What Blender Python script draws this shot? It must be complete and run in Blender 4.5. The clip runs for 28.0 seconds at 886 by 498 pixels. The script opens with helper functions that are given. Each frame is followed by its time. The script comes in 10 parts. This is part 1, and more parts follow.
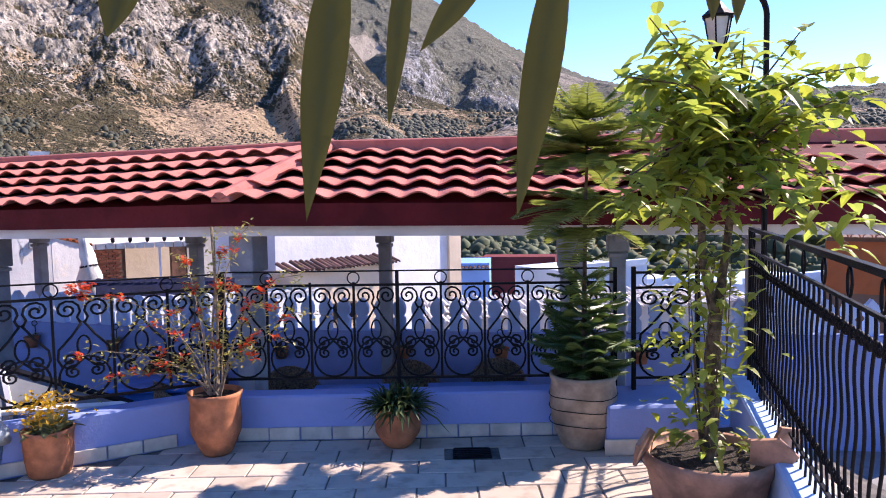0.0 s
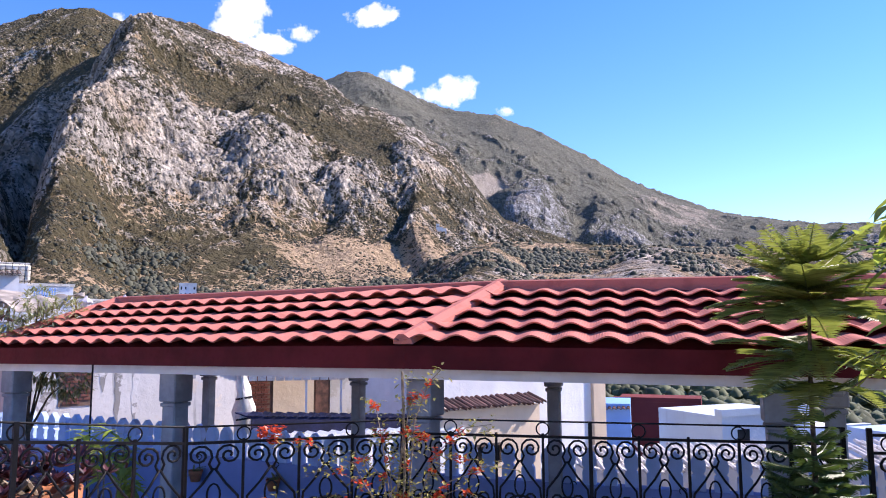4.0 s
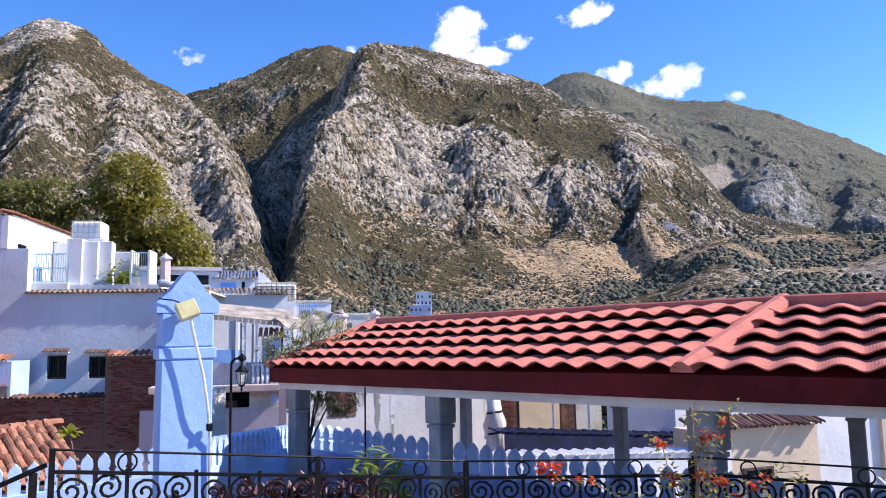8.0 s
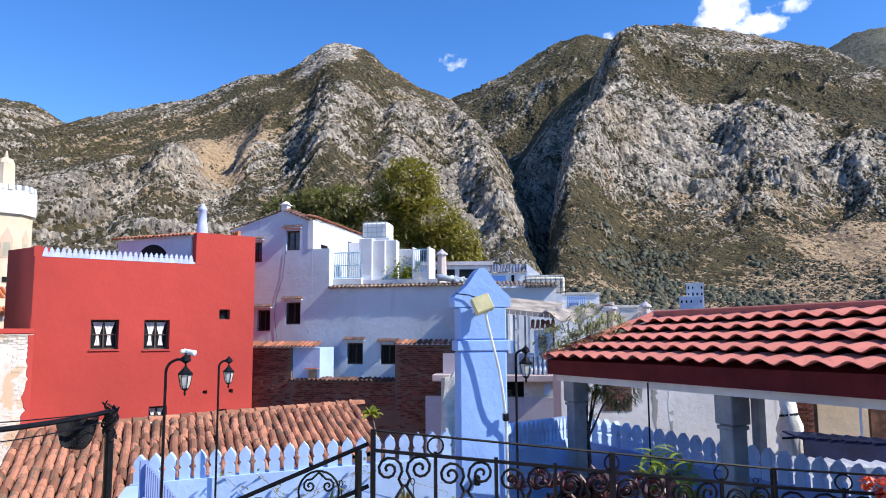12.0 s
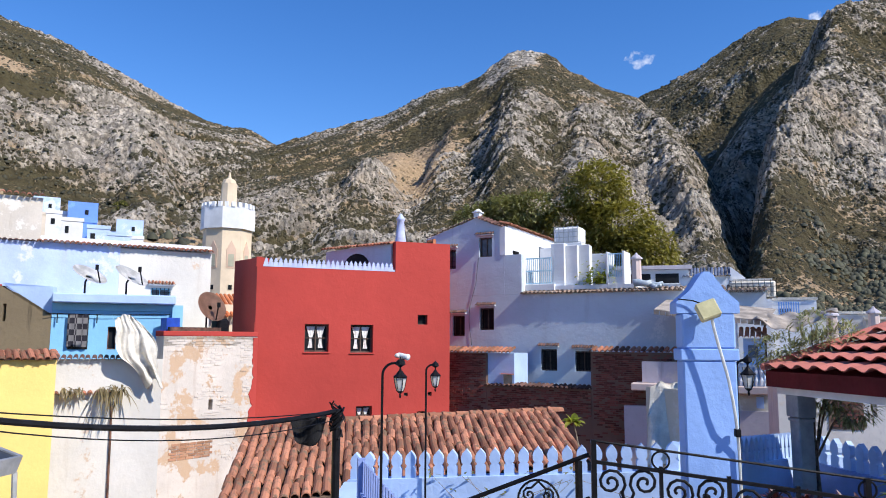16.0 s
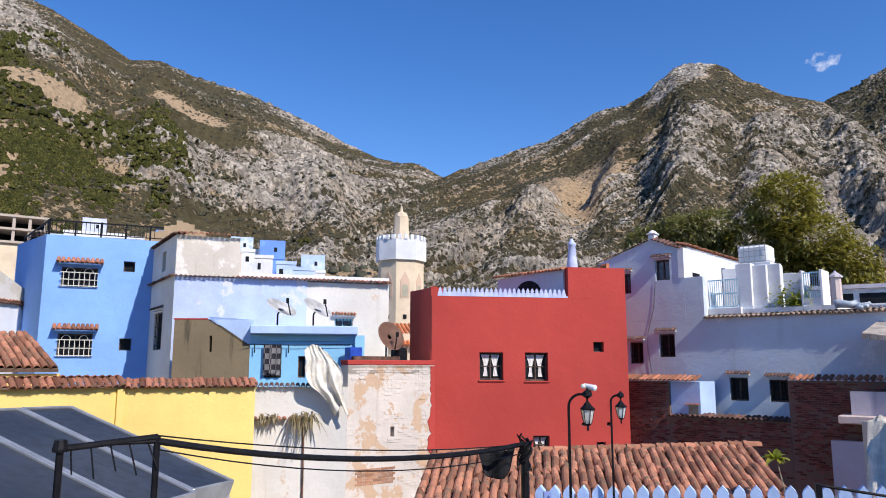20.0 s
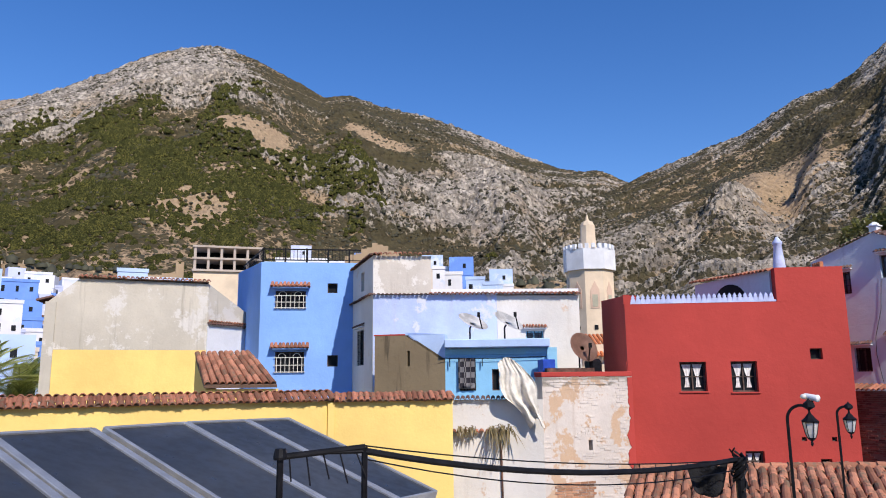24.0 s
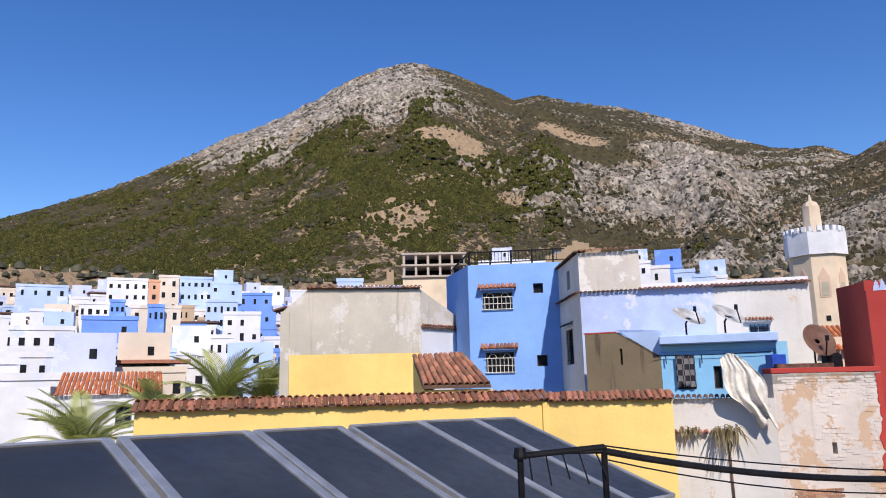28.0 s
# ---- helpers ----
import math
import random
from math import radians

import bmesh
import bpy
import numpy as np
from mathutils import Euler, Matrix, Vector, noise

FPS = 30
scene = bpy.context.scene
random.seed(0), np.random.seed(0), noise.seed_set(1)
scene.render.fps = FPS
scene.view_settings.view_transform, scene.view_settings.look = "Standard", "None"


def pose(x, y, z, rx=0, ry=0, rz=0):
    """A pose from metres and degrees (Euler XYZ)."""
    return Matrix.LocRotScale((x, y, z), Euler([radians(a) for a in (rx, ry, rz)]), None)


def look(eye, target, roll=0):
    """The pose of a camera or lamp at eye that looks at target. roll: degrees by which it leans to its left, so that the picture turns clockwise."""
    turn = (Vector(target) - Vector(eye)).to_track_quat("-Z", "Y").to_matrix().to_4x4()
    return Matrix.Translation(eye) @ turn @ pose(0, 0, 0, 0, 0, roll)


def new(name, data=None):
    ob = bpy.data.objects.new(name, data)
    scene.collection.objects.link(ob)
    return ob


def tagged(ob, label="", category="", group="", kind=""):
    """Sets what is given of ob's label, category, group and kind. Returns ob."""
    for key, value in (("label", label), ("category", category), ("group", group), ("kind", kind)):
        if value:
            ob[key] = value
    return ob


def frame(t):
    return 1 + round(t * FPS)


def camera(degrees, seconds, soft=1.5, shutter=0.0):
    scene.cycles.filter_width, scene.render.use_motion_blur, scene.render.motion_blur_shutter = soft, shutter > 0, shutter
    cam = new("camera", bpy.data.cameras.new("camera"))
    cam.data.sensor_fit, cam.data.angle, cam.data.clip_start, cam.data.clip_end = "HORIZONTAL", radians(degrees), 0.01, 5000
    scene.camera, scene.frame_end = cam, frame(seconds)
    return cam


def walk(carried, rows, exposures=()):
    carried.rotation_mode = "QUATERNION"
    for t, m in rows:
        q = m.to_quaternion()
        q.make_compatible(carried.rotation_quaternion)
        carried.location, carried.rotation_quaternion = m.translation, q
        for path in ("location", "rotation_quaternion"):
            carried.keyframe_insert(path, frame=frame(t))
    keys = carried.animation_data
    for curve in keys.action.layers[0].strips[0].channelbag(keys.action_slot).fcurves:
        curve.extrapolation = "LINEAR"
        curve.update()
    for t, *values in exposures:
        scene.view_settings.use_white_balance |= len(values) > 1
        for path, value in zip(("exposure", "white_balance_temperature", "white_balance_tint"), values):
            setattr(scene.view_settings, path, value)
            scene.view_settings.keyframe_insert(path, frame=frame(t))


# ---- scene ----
cam = camera(62.67, 28.0, soft=1.0)
# seconds, place in metres, yaw, pitch, roll in degrees
ROWS = [
    (0.0, 0.045, -0.143, 1.599, -0.19, -4.09, 1.12),
    (0.5, -0.016, -0.115, 1.571, 1.98, -3.05, 0.83),
    (1.0, -0.076, -0.088, 1.569, 3.44, -1.83, 0.55),
    (1.5, -0.140, -0.073, 1.577, 4.41, -0.37, 0.31),
    (2.0, -0.202, -0.066, 1.596, 5.32, 1.37, 0.13),
    (2.5, -0.278, -0.042, 1.598, 6.30, 3.17, 0.12),
    (3.0, -0.336, -0.022, 1.624, 7.31, 4.81, 0.17),
    (3.5, -0.388, 0.001, 1.655, 8.20, 6.08, 0.31),
    (5.5, -0.519, 0.006, 1.776, 14.05, 6.58, -0.28),
    (6.0, -0.563, 0.054, 1.803, 16.68, 6.27, -0.16),
    (6.5, -0.619, 0.102, 1.825, 19.39, 6.15, 0.05),
    (7.0, -0.675, 0.128, 1.834, 21.96, 6.27, 0.34),
    (7.5, -0.714, 0.137, 1.848, 24.40, 6.58, 0.70),
    (8.0, -0.751, 0.133, 1.852, 26.97, 6.92, 1.06),
    (8.5, -0.792, 0.132, 1.854, 29.78, 7.15, 1.31),
    (9.0, -0.818, 0.140, 1.855, 32.73, 7.18, 1.43),
    (9.5, -0.831, 0.139, 1.858, 35.73, 7.06, 1.24),
    (10.0, -0.833, 0.127, 1.862, 38.65, 6.92, 0.95),
    (10.5, -0.838, 0.118, 1.863, 41.37, 6.75, 0.65),
    (11.0, -0.848, 0.105, 1.860, 43.70, 6.61, 0.41),
    (11.5, -0.860, 0.093, 1.864, 45.69, 6.52, 0.37),
    (12.0, -0.867, 0.074, 1.867, 47.48, 6.53, 0.33),
    (12.5, -0.883, 0.058, 1.869, 49.37, 6.50, 0.34),
    (14.5, -0.950, 0.033, 1.867, 56.76, 6.56, 0.03),
    (15.0, -0.962, 0.026, 1.869, 58.52, 6.68, -0.17),
    (15.5, -0.983, 0.019, 1.868, 60.30, 6.82, -0.24),
    (16.0, -1.002, 0.002, 1.870, 62.11, 6.99, -0.30),
    (16.5, -1.022, -0.014, 1.871, 63.90, 7.23, -0.29),
    (17.0, -1.029, -0.029, 1.870, 65.64, 7.54, -0.29),
    (17.5, -1.034, -0.041, 1.870, 67.25, 7.84, -0.36),
    (18.0, -1.043, -0.049, 1.870, 68.80, 8.16, -0.39),
    (18.5, -1.051, -0.060, 1.875, 70.31, 8.44, -0.48),
    (19.0, -1.066, -0.063, 1.882, 71.90, 8.68, -0.44),
    (19.5, -1.089, -0.056, 1.885, 73.59, 8.88, -0.29),
    (20.0, -1.109, -0.047, 1.889, 75.38, 9.04, -0.12),
    (20.5, -1.128, -0.044, 1.886, 77.16, 9.21, 0.11),
    (22.5, -1.159, -0.052, 1.880, 83.79, 9.90, 0.68),
    (23.0, -1.162, -0.052, 1.879, 85.85, 9.97, 0.62),
    (23.5, -1.157, -0.049, 1.879, 88.11, 10.03, 0.58),
    (24.0, -1.152, -0.049, 1.881, 90.30, 10.08, 0.62),
    (24.5, -1.160, -0.063, 1.882, 92.23, 10.18, 0.65),
    (25.0, -1.164, -0.080, 1.882, 93.94, 10.33, 0.76),
    (25.5, -1.166, -0.097, 1.882, 95.60, 10.49, 0.80),
    (26.0, -1.167, -0.111, 1.881, 97.37, 10.62, 0.85),
    (26.5, -1.167, -0.124, 1.881, 99.36, 10.68, 0.90),
    (27.0, -1.169, -0.139, 1.881, 101.51, 10.64, 1.03),
    (27.5, -1.169, -0.149, 1.877, 103.84, 10.51, 1.15),
    (28.0, -1.169, -0.155, 1.879, 106.26, 10.33, 1.30),
]
walk(cam, [(t, pose(x, y, z, 90 + pitch, roll, yaw)) for t, x, y, z, yaw, pitch, roll in ROWS],
     exposures=[(0, 1.16, 6900, 26), (2, 1.08, 6700, 28), (4, 0.98, 6600, 24), (6, 0.88, 6600, 20), (9, 0.78, 6600, 14), (12, 0.62, 6450, 10), (15, 0.43, 6500, 10), (20, 0.27, 6650, 12), (28, 0.09, 6800, 15)])

# ---- daylight ----
SUN_DIR = Vector((1.0, 0.52, 0.98)).normalized()
SUN_ELEV = math.asin(SUN_DIR.z)
SUN_ROT = math.atan2(SUN_DIR.x, SUN_DIR.y)

world = bpy.data.worlds.new("sky")
scene.world = world
world.use_nodes = True
wt = world.node_tree
wt.nodes.clear()
w_out = wt.nodes.new("ShaderNodeOutputWorld")
w_bg = wt.nodes.new("ShaderNodeBackground")
w_sky = wt.nodes.new("ShaderNodeTexSky")
w_sky.sky_type = "NISHITA"
w_sky.sun_disc = False
w_sky.sun_elevation = SUN_ELEV
w_sky.sun_rotation = SUN_ROT
w_sky.altitude = 600
w_sky.air_density = 1.0
w_sky.dust_density = 0.0
w_sky.ozone_density = 3.0
w_bg.inputs["Strength"].default_value = 0.15
w_tc = wt.nodes.new("ShaderNodeTexCoord")
w_noise = wt.nodes.new("ShaderNodeTexNoise")
w_noise.inputs["Scale"].default_value = 38.0
w_noise.inputs["Detail"].default_value = 9.0
w_noise.inputs["Roughness"].default_value = 0.58
wt.links.new(w_tc.outputs["Generated"], w_noise.inputs["Vector"])


def sky_dir(az, el):
    a, e = radians(az), radians(el)
    return Vector((-math.sin(a) * math.cos(e), math.cos(a) * math.cos(e), math.sin(e)))


def w_math(op, a, b=None, c=None, clamp=False):
    n = wt.nodes.new("ShaderNodeMath")
    n.operation, n.use_clamp = op, clamp
    for k, v in enumerate((a, b, c)):
        if v is None:
            continue
        if isinstance(v, (int, float)):
            n.inputs[k].default_value = v
        else:
            wt.links.new(v, n.inputs[k])
    return n.outputs[0]


# small cumulus clouds over the ridge: azimuth, elevation, half width, half height in degrees, strength
CLOUDS = [(25.2, 23.9, 2.6, 1.6, 1.15), (25.4, 22.5, 2.4, 1.3, 1.1), (23.2, 21.7, 2.6, 1.0, 1.05), (20.9, 22.6, 2.3, 0.8, 0.9), (15.3, 23.9, 2.3, 0.9, 1.0), (13.9, 24.4, 1.9, 0.9, 1.05), (12.8, 19.7, 1.9, 1.1, 1.05),
          (10.1, 18.3, 2.4, 1.3, 1.1), (8.0, 18.6, 2.2, 1.5, 1.15), (46.7, 20.9, 1.7, 0.9, 0.62), (4.1, 17.1, 1.0, 0.6, 0.6), (33.2, 22.3, 1.6, 0.8, 0.6)]
cloud_sum = None
for az, el, wa, we, power in CLOUDS:
    c = sky_dir(az, el)
    right = Vector((math.cos(radians(az)), math.sin(radians(az)), 0))
    up = right.cross(c)
    dots = []
    for v, size in ((right, wa), (up, we)):
        n = wt.nodes.new("ShaderNodeVectorMath")
        n.operation = "DOT_PRODUCT"
        wt.links.new(w_tc.outputs["Generated"], n.inputs[0])
        n.inputs[1].default_value = v
        off = w_math("SUBTRACT", n.outputs["Value"], v.dot(c))
        dots.append(w_math("POWER", w_math("DIVIDE", off, math.sin(radians(size))), 2.0))
    fwd = wt.nodes.new("ShaderNodeVectorMath")
    fwd.operation = "DOT_PRODUCT"
    wt.links.new(w_tc.outputs["Generated"], fwd.inputs[0])
    fwd.inputs[1].default_value = c
    lobe = w_math("SUBTRACT", 1.0, w_math("ADD", dots[0], dots[1]), clamp=True)
    lobe = w_math("MULTIPLY", w_math("MULTIPLY", lobe, power), w_math("GREATER_THAN", fwd.outputs["Value"], 0.5))
    cloud_sum = lobe if cloud_sum is None else w_math("MAXIMUM", cloud_sum, lobe)
puffs = w_math("MULTIPLY_ADD", w_noise.outputs["Fac"], 4.4, -2.2)
cover = w_math("MULTIPLY", w_math("ADD", w_math("MULTIPLY", cloud_sum, 1.55), w_math("SUBTRACT", puffs, 0.58)), 0.85, clamp=True)
cover = w_math("MULTIPLY", cover, w_math("MULTIPLY", cloud_sum, 3.0, clamp=True), clamp=True)
w_mix = wt.nodes.new("ShaderNodeMix")
w_mix.data_type = "RGBA"
wt.links.new(cover, w_mix.inputs["Factor"])
w_hue = wt.nodes.new("ShaderNodeHueSaturation")
w_hue.inputs["Saturation"].default_value = 1.30
w_hue.inputs["Hue"].default_value = 0.511
wt.links.new(w_sky.outputs["Color"], w_hue.inputs["Color"])
wt.links.new(w_hue.outputs["Color"], w_mix.inputs["A"])
w_mix.inputs["B"].default_value = (6.2, 6.4, 6.8, 1)
wt.links.new(w_mix.outputs["Result"], w_bg.inputs["Color"])
wt.links.new(w_bg.outputs[0], w_out.inputs["Surface"])

sun = new("sun", bpy.data.lights.new("sun", "SUN"))
sun.data.energy = 4.4
sun.data.angle = radians(0.53)
sun.data.color = (1.0, 0.95, 0.87)
sun.matrix_world = look(SUN_DIR * 60, (0, 0, 0))

# ---- materials ----
class Nodes:
    """A small builder of node trees."""

    def __init__(self, name):
        self.mat = bpy.data.materials.new(name)
        self.mat.use_nodes = True
        self.t = self.mat.node_tree
        self.t.nodes.clear()
        self.out = self.t.nodes.new("ShaderNodeOutputMaterial")
        self.b = self.t.nodes.new("ShaderNodeBsdfPrincipled")
        self.t.links.new(self.b.outputs[0], self.out.inputs["Surface"])
        self.tc = self.t.nodes.new("ShaderNodeTexCoord").outputs["Object"]
        self.pos = self.t.nodes.new("ShaderNodeNewGeometry").outputs["Position"]

    def put(self, node, key, value):
        if value is None:
            return
        if isinstance(value, bpy.types.NodeSocket):
            self.t.links.new(value, node.inputs[key])
        else:
            node.inputs[key].default_value = value

    def noise(self, scale, detail=4.0, rough=0.55, vec=None, distort=0.0):
        n = self.t.nodes.new("ShaderNodeTexNoise")
        self.t.links.new(vec or self.pos, n.inputs["Vector"])
        n.inputs["Scale"].default_value, n.inputs["Detail"].default_value = scale, detail
        n.inputs["Roughness"].default_value, n.inputs["Distortion"].default_value = rough, distort
        return n.outputs["Fac"]

    def voronoi(self, scale, feature="F1", vec=None, out="Distance", rnd=1.0):
        n = self.t.nodes.new("ShaderNodeTexVoronoi")
        n.feature = feature
        self.t.links.new(vec or self.pos, n.inputs["Vector"])
        n.inputs["Scale"].default_value = scale
        n.inputs["Randomness"].default_value = rnd
        return n.outputs[out]

    def stretch(self, sx, sy, sz, vec=None):
        n = self.t.nodes.new("ShaderNodeMapping")
        self.t.links.new(vec or self.pos, n.inputs["Vector"])
        n.inputs["Scale"].default_value = (sx, sy, sz)
        return n.outputs[0]

    def ramp(self, fac, lo, hi, a=0.0, b=1.0):
        n = self.t.nodes.new("ShaderNodeMapRange")
        n.interpolation_type = "SMOOTHSTEP"
        self.put(n, "Value", fac)
        n.inputs["From Min"].default_value, n.inputs["From Max"].default_value = lo, hi
        n.inputs["To Min"].default_value, n.inputs["To Max"].default_value = a, b
        return n.outputs[0]

    def math(self, op, a, b=None, clamp=False):
        n = self.t.nodes.new("ShaderNodeMath")
        n.operation, n.use_clamp = op, clamp
        self.put(n, 0, a)
        self.put(n, 1, b)
        return n.outputs[0]

    def mix(self, fac, a, b, kind="MIX"):
        n = self.t.nodes.new("ShaderNodeMix")
        n.data_type, n.blend_type = "RGBA", kind
        self.put(n, "Factor", fac)
        self.put(n, "A", (*a, 1) if isinstance(a, tuple) else a)
        self.put(n, "B", (*b, 1) if isinstance(b, tuple) else b)
        return n.outputs["Result"]

    def random(self):
        return self.t.nodes.new("ShaderNodeObjectInfo").outputs["Random"]

    def island(self):
        return self.t.nodes.new("ShaderNodeNewGeometry").outputs["Random Per Island"]

    def normal_z(self):
        n = self.t.nodes.new("ShaderNodeSeparateXYZ")
        self.t.links.new(self.t.nodes.new("ShaderNodeNewGeometry").outputs["True Normal"], n.inputs[0])
        return n.outputs["Z"]

    def height(self, axis="Z"):
        n = self.t.nodes.new("ShaderNodeSeparateXYZ")
        self.t.links.new(self.pos, n.inputs[0])
        return n.outputs[axis]

    def done(self, color, rough=0.8, bump=None, strength=0.3, dist=0.01, metal=0.0, spec=0.5):
        self.put(self.b, "Base Color", (*color, 1) if isinstance(color, tuple) else color)
        self.put(self.b, "Roughness", rough)
        self.put(self.b, "Metallic", metal)
        self.put(self.b, "Specular IOR Level", spec)
        if bump is not None:
            n = self.t.nodes.new("ShaderNodeBump")
            n.inputs["Strength"].default_value, n.inputs["Distance"].default_value = strength, dist
            self.t.links.new(bump, n.inputs["Height"])
            self.t.links.new(n.outputs[0], self.b.inputs["Normal"])
        return self.mat


def plain(name, color, rough=0.6, vary=0.12, scale=8.0, metal=0.0, bump=0.15, dist=0.004, spec=0.4):
    """A paint, metal or plastic with slight wear at two scales."""
    n = Nodes(name)
    dark = tuple(c * (1 - 2.2 * vary) for c in color)
    lite = tuple(min(1, c * (1 + vary)) for c in color)
    big, fine = n.noise(scale, 3), n.noise(scale * 9, 4)
    c = n.mix(n.ramp(big, 0.3, 0.7), dark, lite)
    c = n.mix(n.math("MULTIPLY", n.ramp(fine, 0.5, 0.75), 0.35), c, dark)
    return n.done(c, n.ramp(fine, 0.2, 0.8, rough - 0.08, min(1, rough + 0.1)), fine, bump, dist, metal, spec)


def plaster(name, color, stain=(0.30, 0.27, 0.23), patch=None, patch_lo=0.6, amount=0.35, rough=0.9, scale=0.7, drip=0.5):
    """Painted lime plaster: cloudy tone, streaks running down, worn patches and hairline roughness."""
    n = Nodes(name)
    cloudy = n.noise(scale, 5, 0.6)
    fine = n.noise(14, 5, 0.65)
    streak = n.noise(1.0, 4, 0.6, n.stretch(5.0, 5.0, 0.45))
    c = n.mix(n.ramp(cloudy, 0.3, 0.72), tuple(v * 0.86 for v in color), tuple(min(1, v * 1.08) for v in color))
    if patch:
        worn = n.math("ADD", n.math("MULTIPLY", n.noise(scale * 1.7, 6, 0.62), 0.8), n.math("MULTIPLY", fine, 0.2))
        c = n.mix(n.ramp(worn, patch_lo, patch_lo + 0.045), c, patch)
    c = n.mix(n.math("MULTIPLY", n.ramp(streak, 0.56, 0.8), drip * amount * 2), c, stain)
    c = n.mix(n.math("MULTIPLY", n.ramp(fine, 0.52, 0.78), amount), c, tuple(0.6 * a + 0.4 * b for a, b in zip(color, stain)))
    relief = n.math("ADD", n.math("MULTIPLY", fine, 0.5), n.math("MULTIPLY", n.noise(3.2, 4), 1.0))
    return n.done(c, rough, relief, 0.45, 0.025, spec=0.25)


M = {}
M["iron"] = plain("black_wrought_iron", (0.008, 0.008, 0.010), 0.5, 0.2, 20, bump=0.3, spec=0.15)
M["red_wall"] = plaster("red_paint", (0.46, 0.060, 0.048), stain=(0.36, 0.05, 0.04), amount=0.2, scale=0.4, drip=0.25)
M["lav_wall"] = plaster("pale_blue_plaster", (0.55, 0.625, 0.69), stain=(0.36, 0.39, 0.42), patch=(0.67, 0.71, 0.74), patch_lo=0.60, amount=0.42, scale=0.35)
M["yellow_wall"] = plaster("yellow_paint", (0.86, 0.61, 0.20), stain=(0.66, 0.46, 0.16), amount=0.18, scale=0.5, drip=0.25)
M["grey_wall"] = plaster("grey_cement_render", (0.55, 0.505, 0.42), stain=(0.27, 0.24, 0.19), patch=(0.63, 0.60, 0.55), patch_lo=0.53, amount=0.5, scale=0.6, drip=0.8)
M["sky_wall"] = plaster("sky_blue_paint", (0.23, 0.43, 0.84), stain=(0.2, 0.36, 0.68), amount=0.14, scale=0.5, drip=0.2)
M["white_wall"] = plaster("old_white_limewash", (0.68, 0.65, 0.60), stain=(0.42, 0.36, 0.30), patch=(0.60, 0.46, 0.34), patch_lo=0.60, amount=0.3, scale=0.6)
M["fresh_white"] = plaster("white_paint", (0.74, 0.75, 0.77), stain=(0.5, 0.5, 0.5), amount=0.18, scale=0.8, drip=0.3)
M["turq_wall"] = plaster("turquoise_paint", (0.27, 0.56, 0.74), stain=(0.2, 0.34, 0.45), amount=0.25)
M["olive_wall"] = plaster("bare_brown_render", (0.22, 0.17, 0.105), stain=(0.06, 0.05, 0.035), amount=0.8, drip=0.9)
M["cream_wall"] = plaster("cream_plaster", (0.72, 0.58, 0.42), stain=(0.5, 0.4, 0.3), amount=0.2)
# also fills a few openings, where its near-black stands in for shade
M["dark_pane"] = plain("dark_pane_and_opening_shade", (0.016, 0.018, 0.021), 0.45, 0.2, 3, bump=0.02, spec=0.1)
M["frame_brown"] = plain("weathered_brown_wood", (0.10, 0.07, 0.055), 0.7, 0.25, 12)
M["metal_roof"] = None
def roof_paint(name, color, moss=None, moss_amt=0.0, island=False, vary=0.25):
    n = Nodes(name)
    r = n.random()
    fine, mid = n.noise(40, 4), n.noise(6, 4)
    c = n.mix(r, tuple(v * (1 - vary) for v in color), tuple(min(1, v * (1 + vary)) for v in color))
    c = n.mix(n.math("MULTIPLY", n.ramp(mid, 0.5, 0.72), 0.5), c, tuple(v * 0.55 for v in color))
    if moss:
        c = n.mix(n.math("MULTIPLY", n.ramp(n.noise(9, 5, 0.65), 0.5, 0.66), moss_amt), c, moss)
    return n.done(c, 0.85, fine, 0.5, 0.006, spec=0.2)


M["metal_roof"] = roof_paint("matt_brick_red_sheet_tiles", (0.52, 0.180, 0.138), vary=0.08)
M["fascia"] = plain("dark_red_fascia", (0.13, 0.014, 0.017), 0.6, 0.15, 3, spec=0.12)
M["white_beam"] = plain("white_painted_beam", (0.78, 0.78, 0.78), 0.6, 0.05, 4)
M["clay_tile"] = roof_paint("old_clay_tile", (0.37, 0.16, 0.095), (0.17, 0.13, 0.085), 0.85, vary=0.5)
M["clay_tile_red"] = roof_paint("reddish_clay_tile", (0.37, 0.15, 0.09), (0.19, 0.13, 0.085), 0.75, vary=0.45)
M["clay_tile_old"] = roof_paint("mossy_old_clay_tile", (0.31, 0.125, 0.075), (0.15, 0.115, 0.075), 0.85, vary=0.6)
M["clay_tile_dark"] = roof_paint("dark_glazed_tile", (0.14, 0.075, 0.06), (0.08, 0.07, 0.06), 0.5, vary=0.4)
M["lichen_tile"] = roof_paint("lichen_grey_clay_tile", (0.23, 0.165, 0.125), (0.20, 0.19, 0.16), 0.9, vary=0.4)
M["clay_tile_orange"] = roof_paint("orange_clay_tile", (0.52, 0.16, 0.06), (0.35, 0.14, 0.07), 0.4, vary=0.25)
M["grey_post"] = plain("grey_painted_post", (0.30, 0.31, 0.32), 0.6, 0.12, 5)
M["parapet_blue"] = plaster("deep_blue_limewash", (0.255, 0.33, 0.60), stain=(0.24, 0.28, 0.42), amount=0.3, scale=1.2, drip=0.3)
M["light_blue"] = plaster("light_blue_limewash", (0.44, 0.58, 0.82), stain=(0.35, 0.45, 0.62), amount=0.2, scale=1.2, drip=0.2)
M["pilaster"] = plaster("soft_blue_paint", (0.28, 0.45, 0.84), stain=(0.26, 0.36, 0.62), amount=0.12, scale=0.9, drip=0.15)
n_ = Nodes("stone_paver")
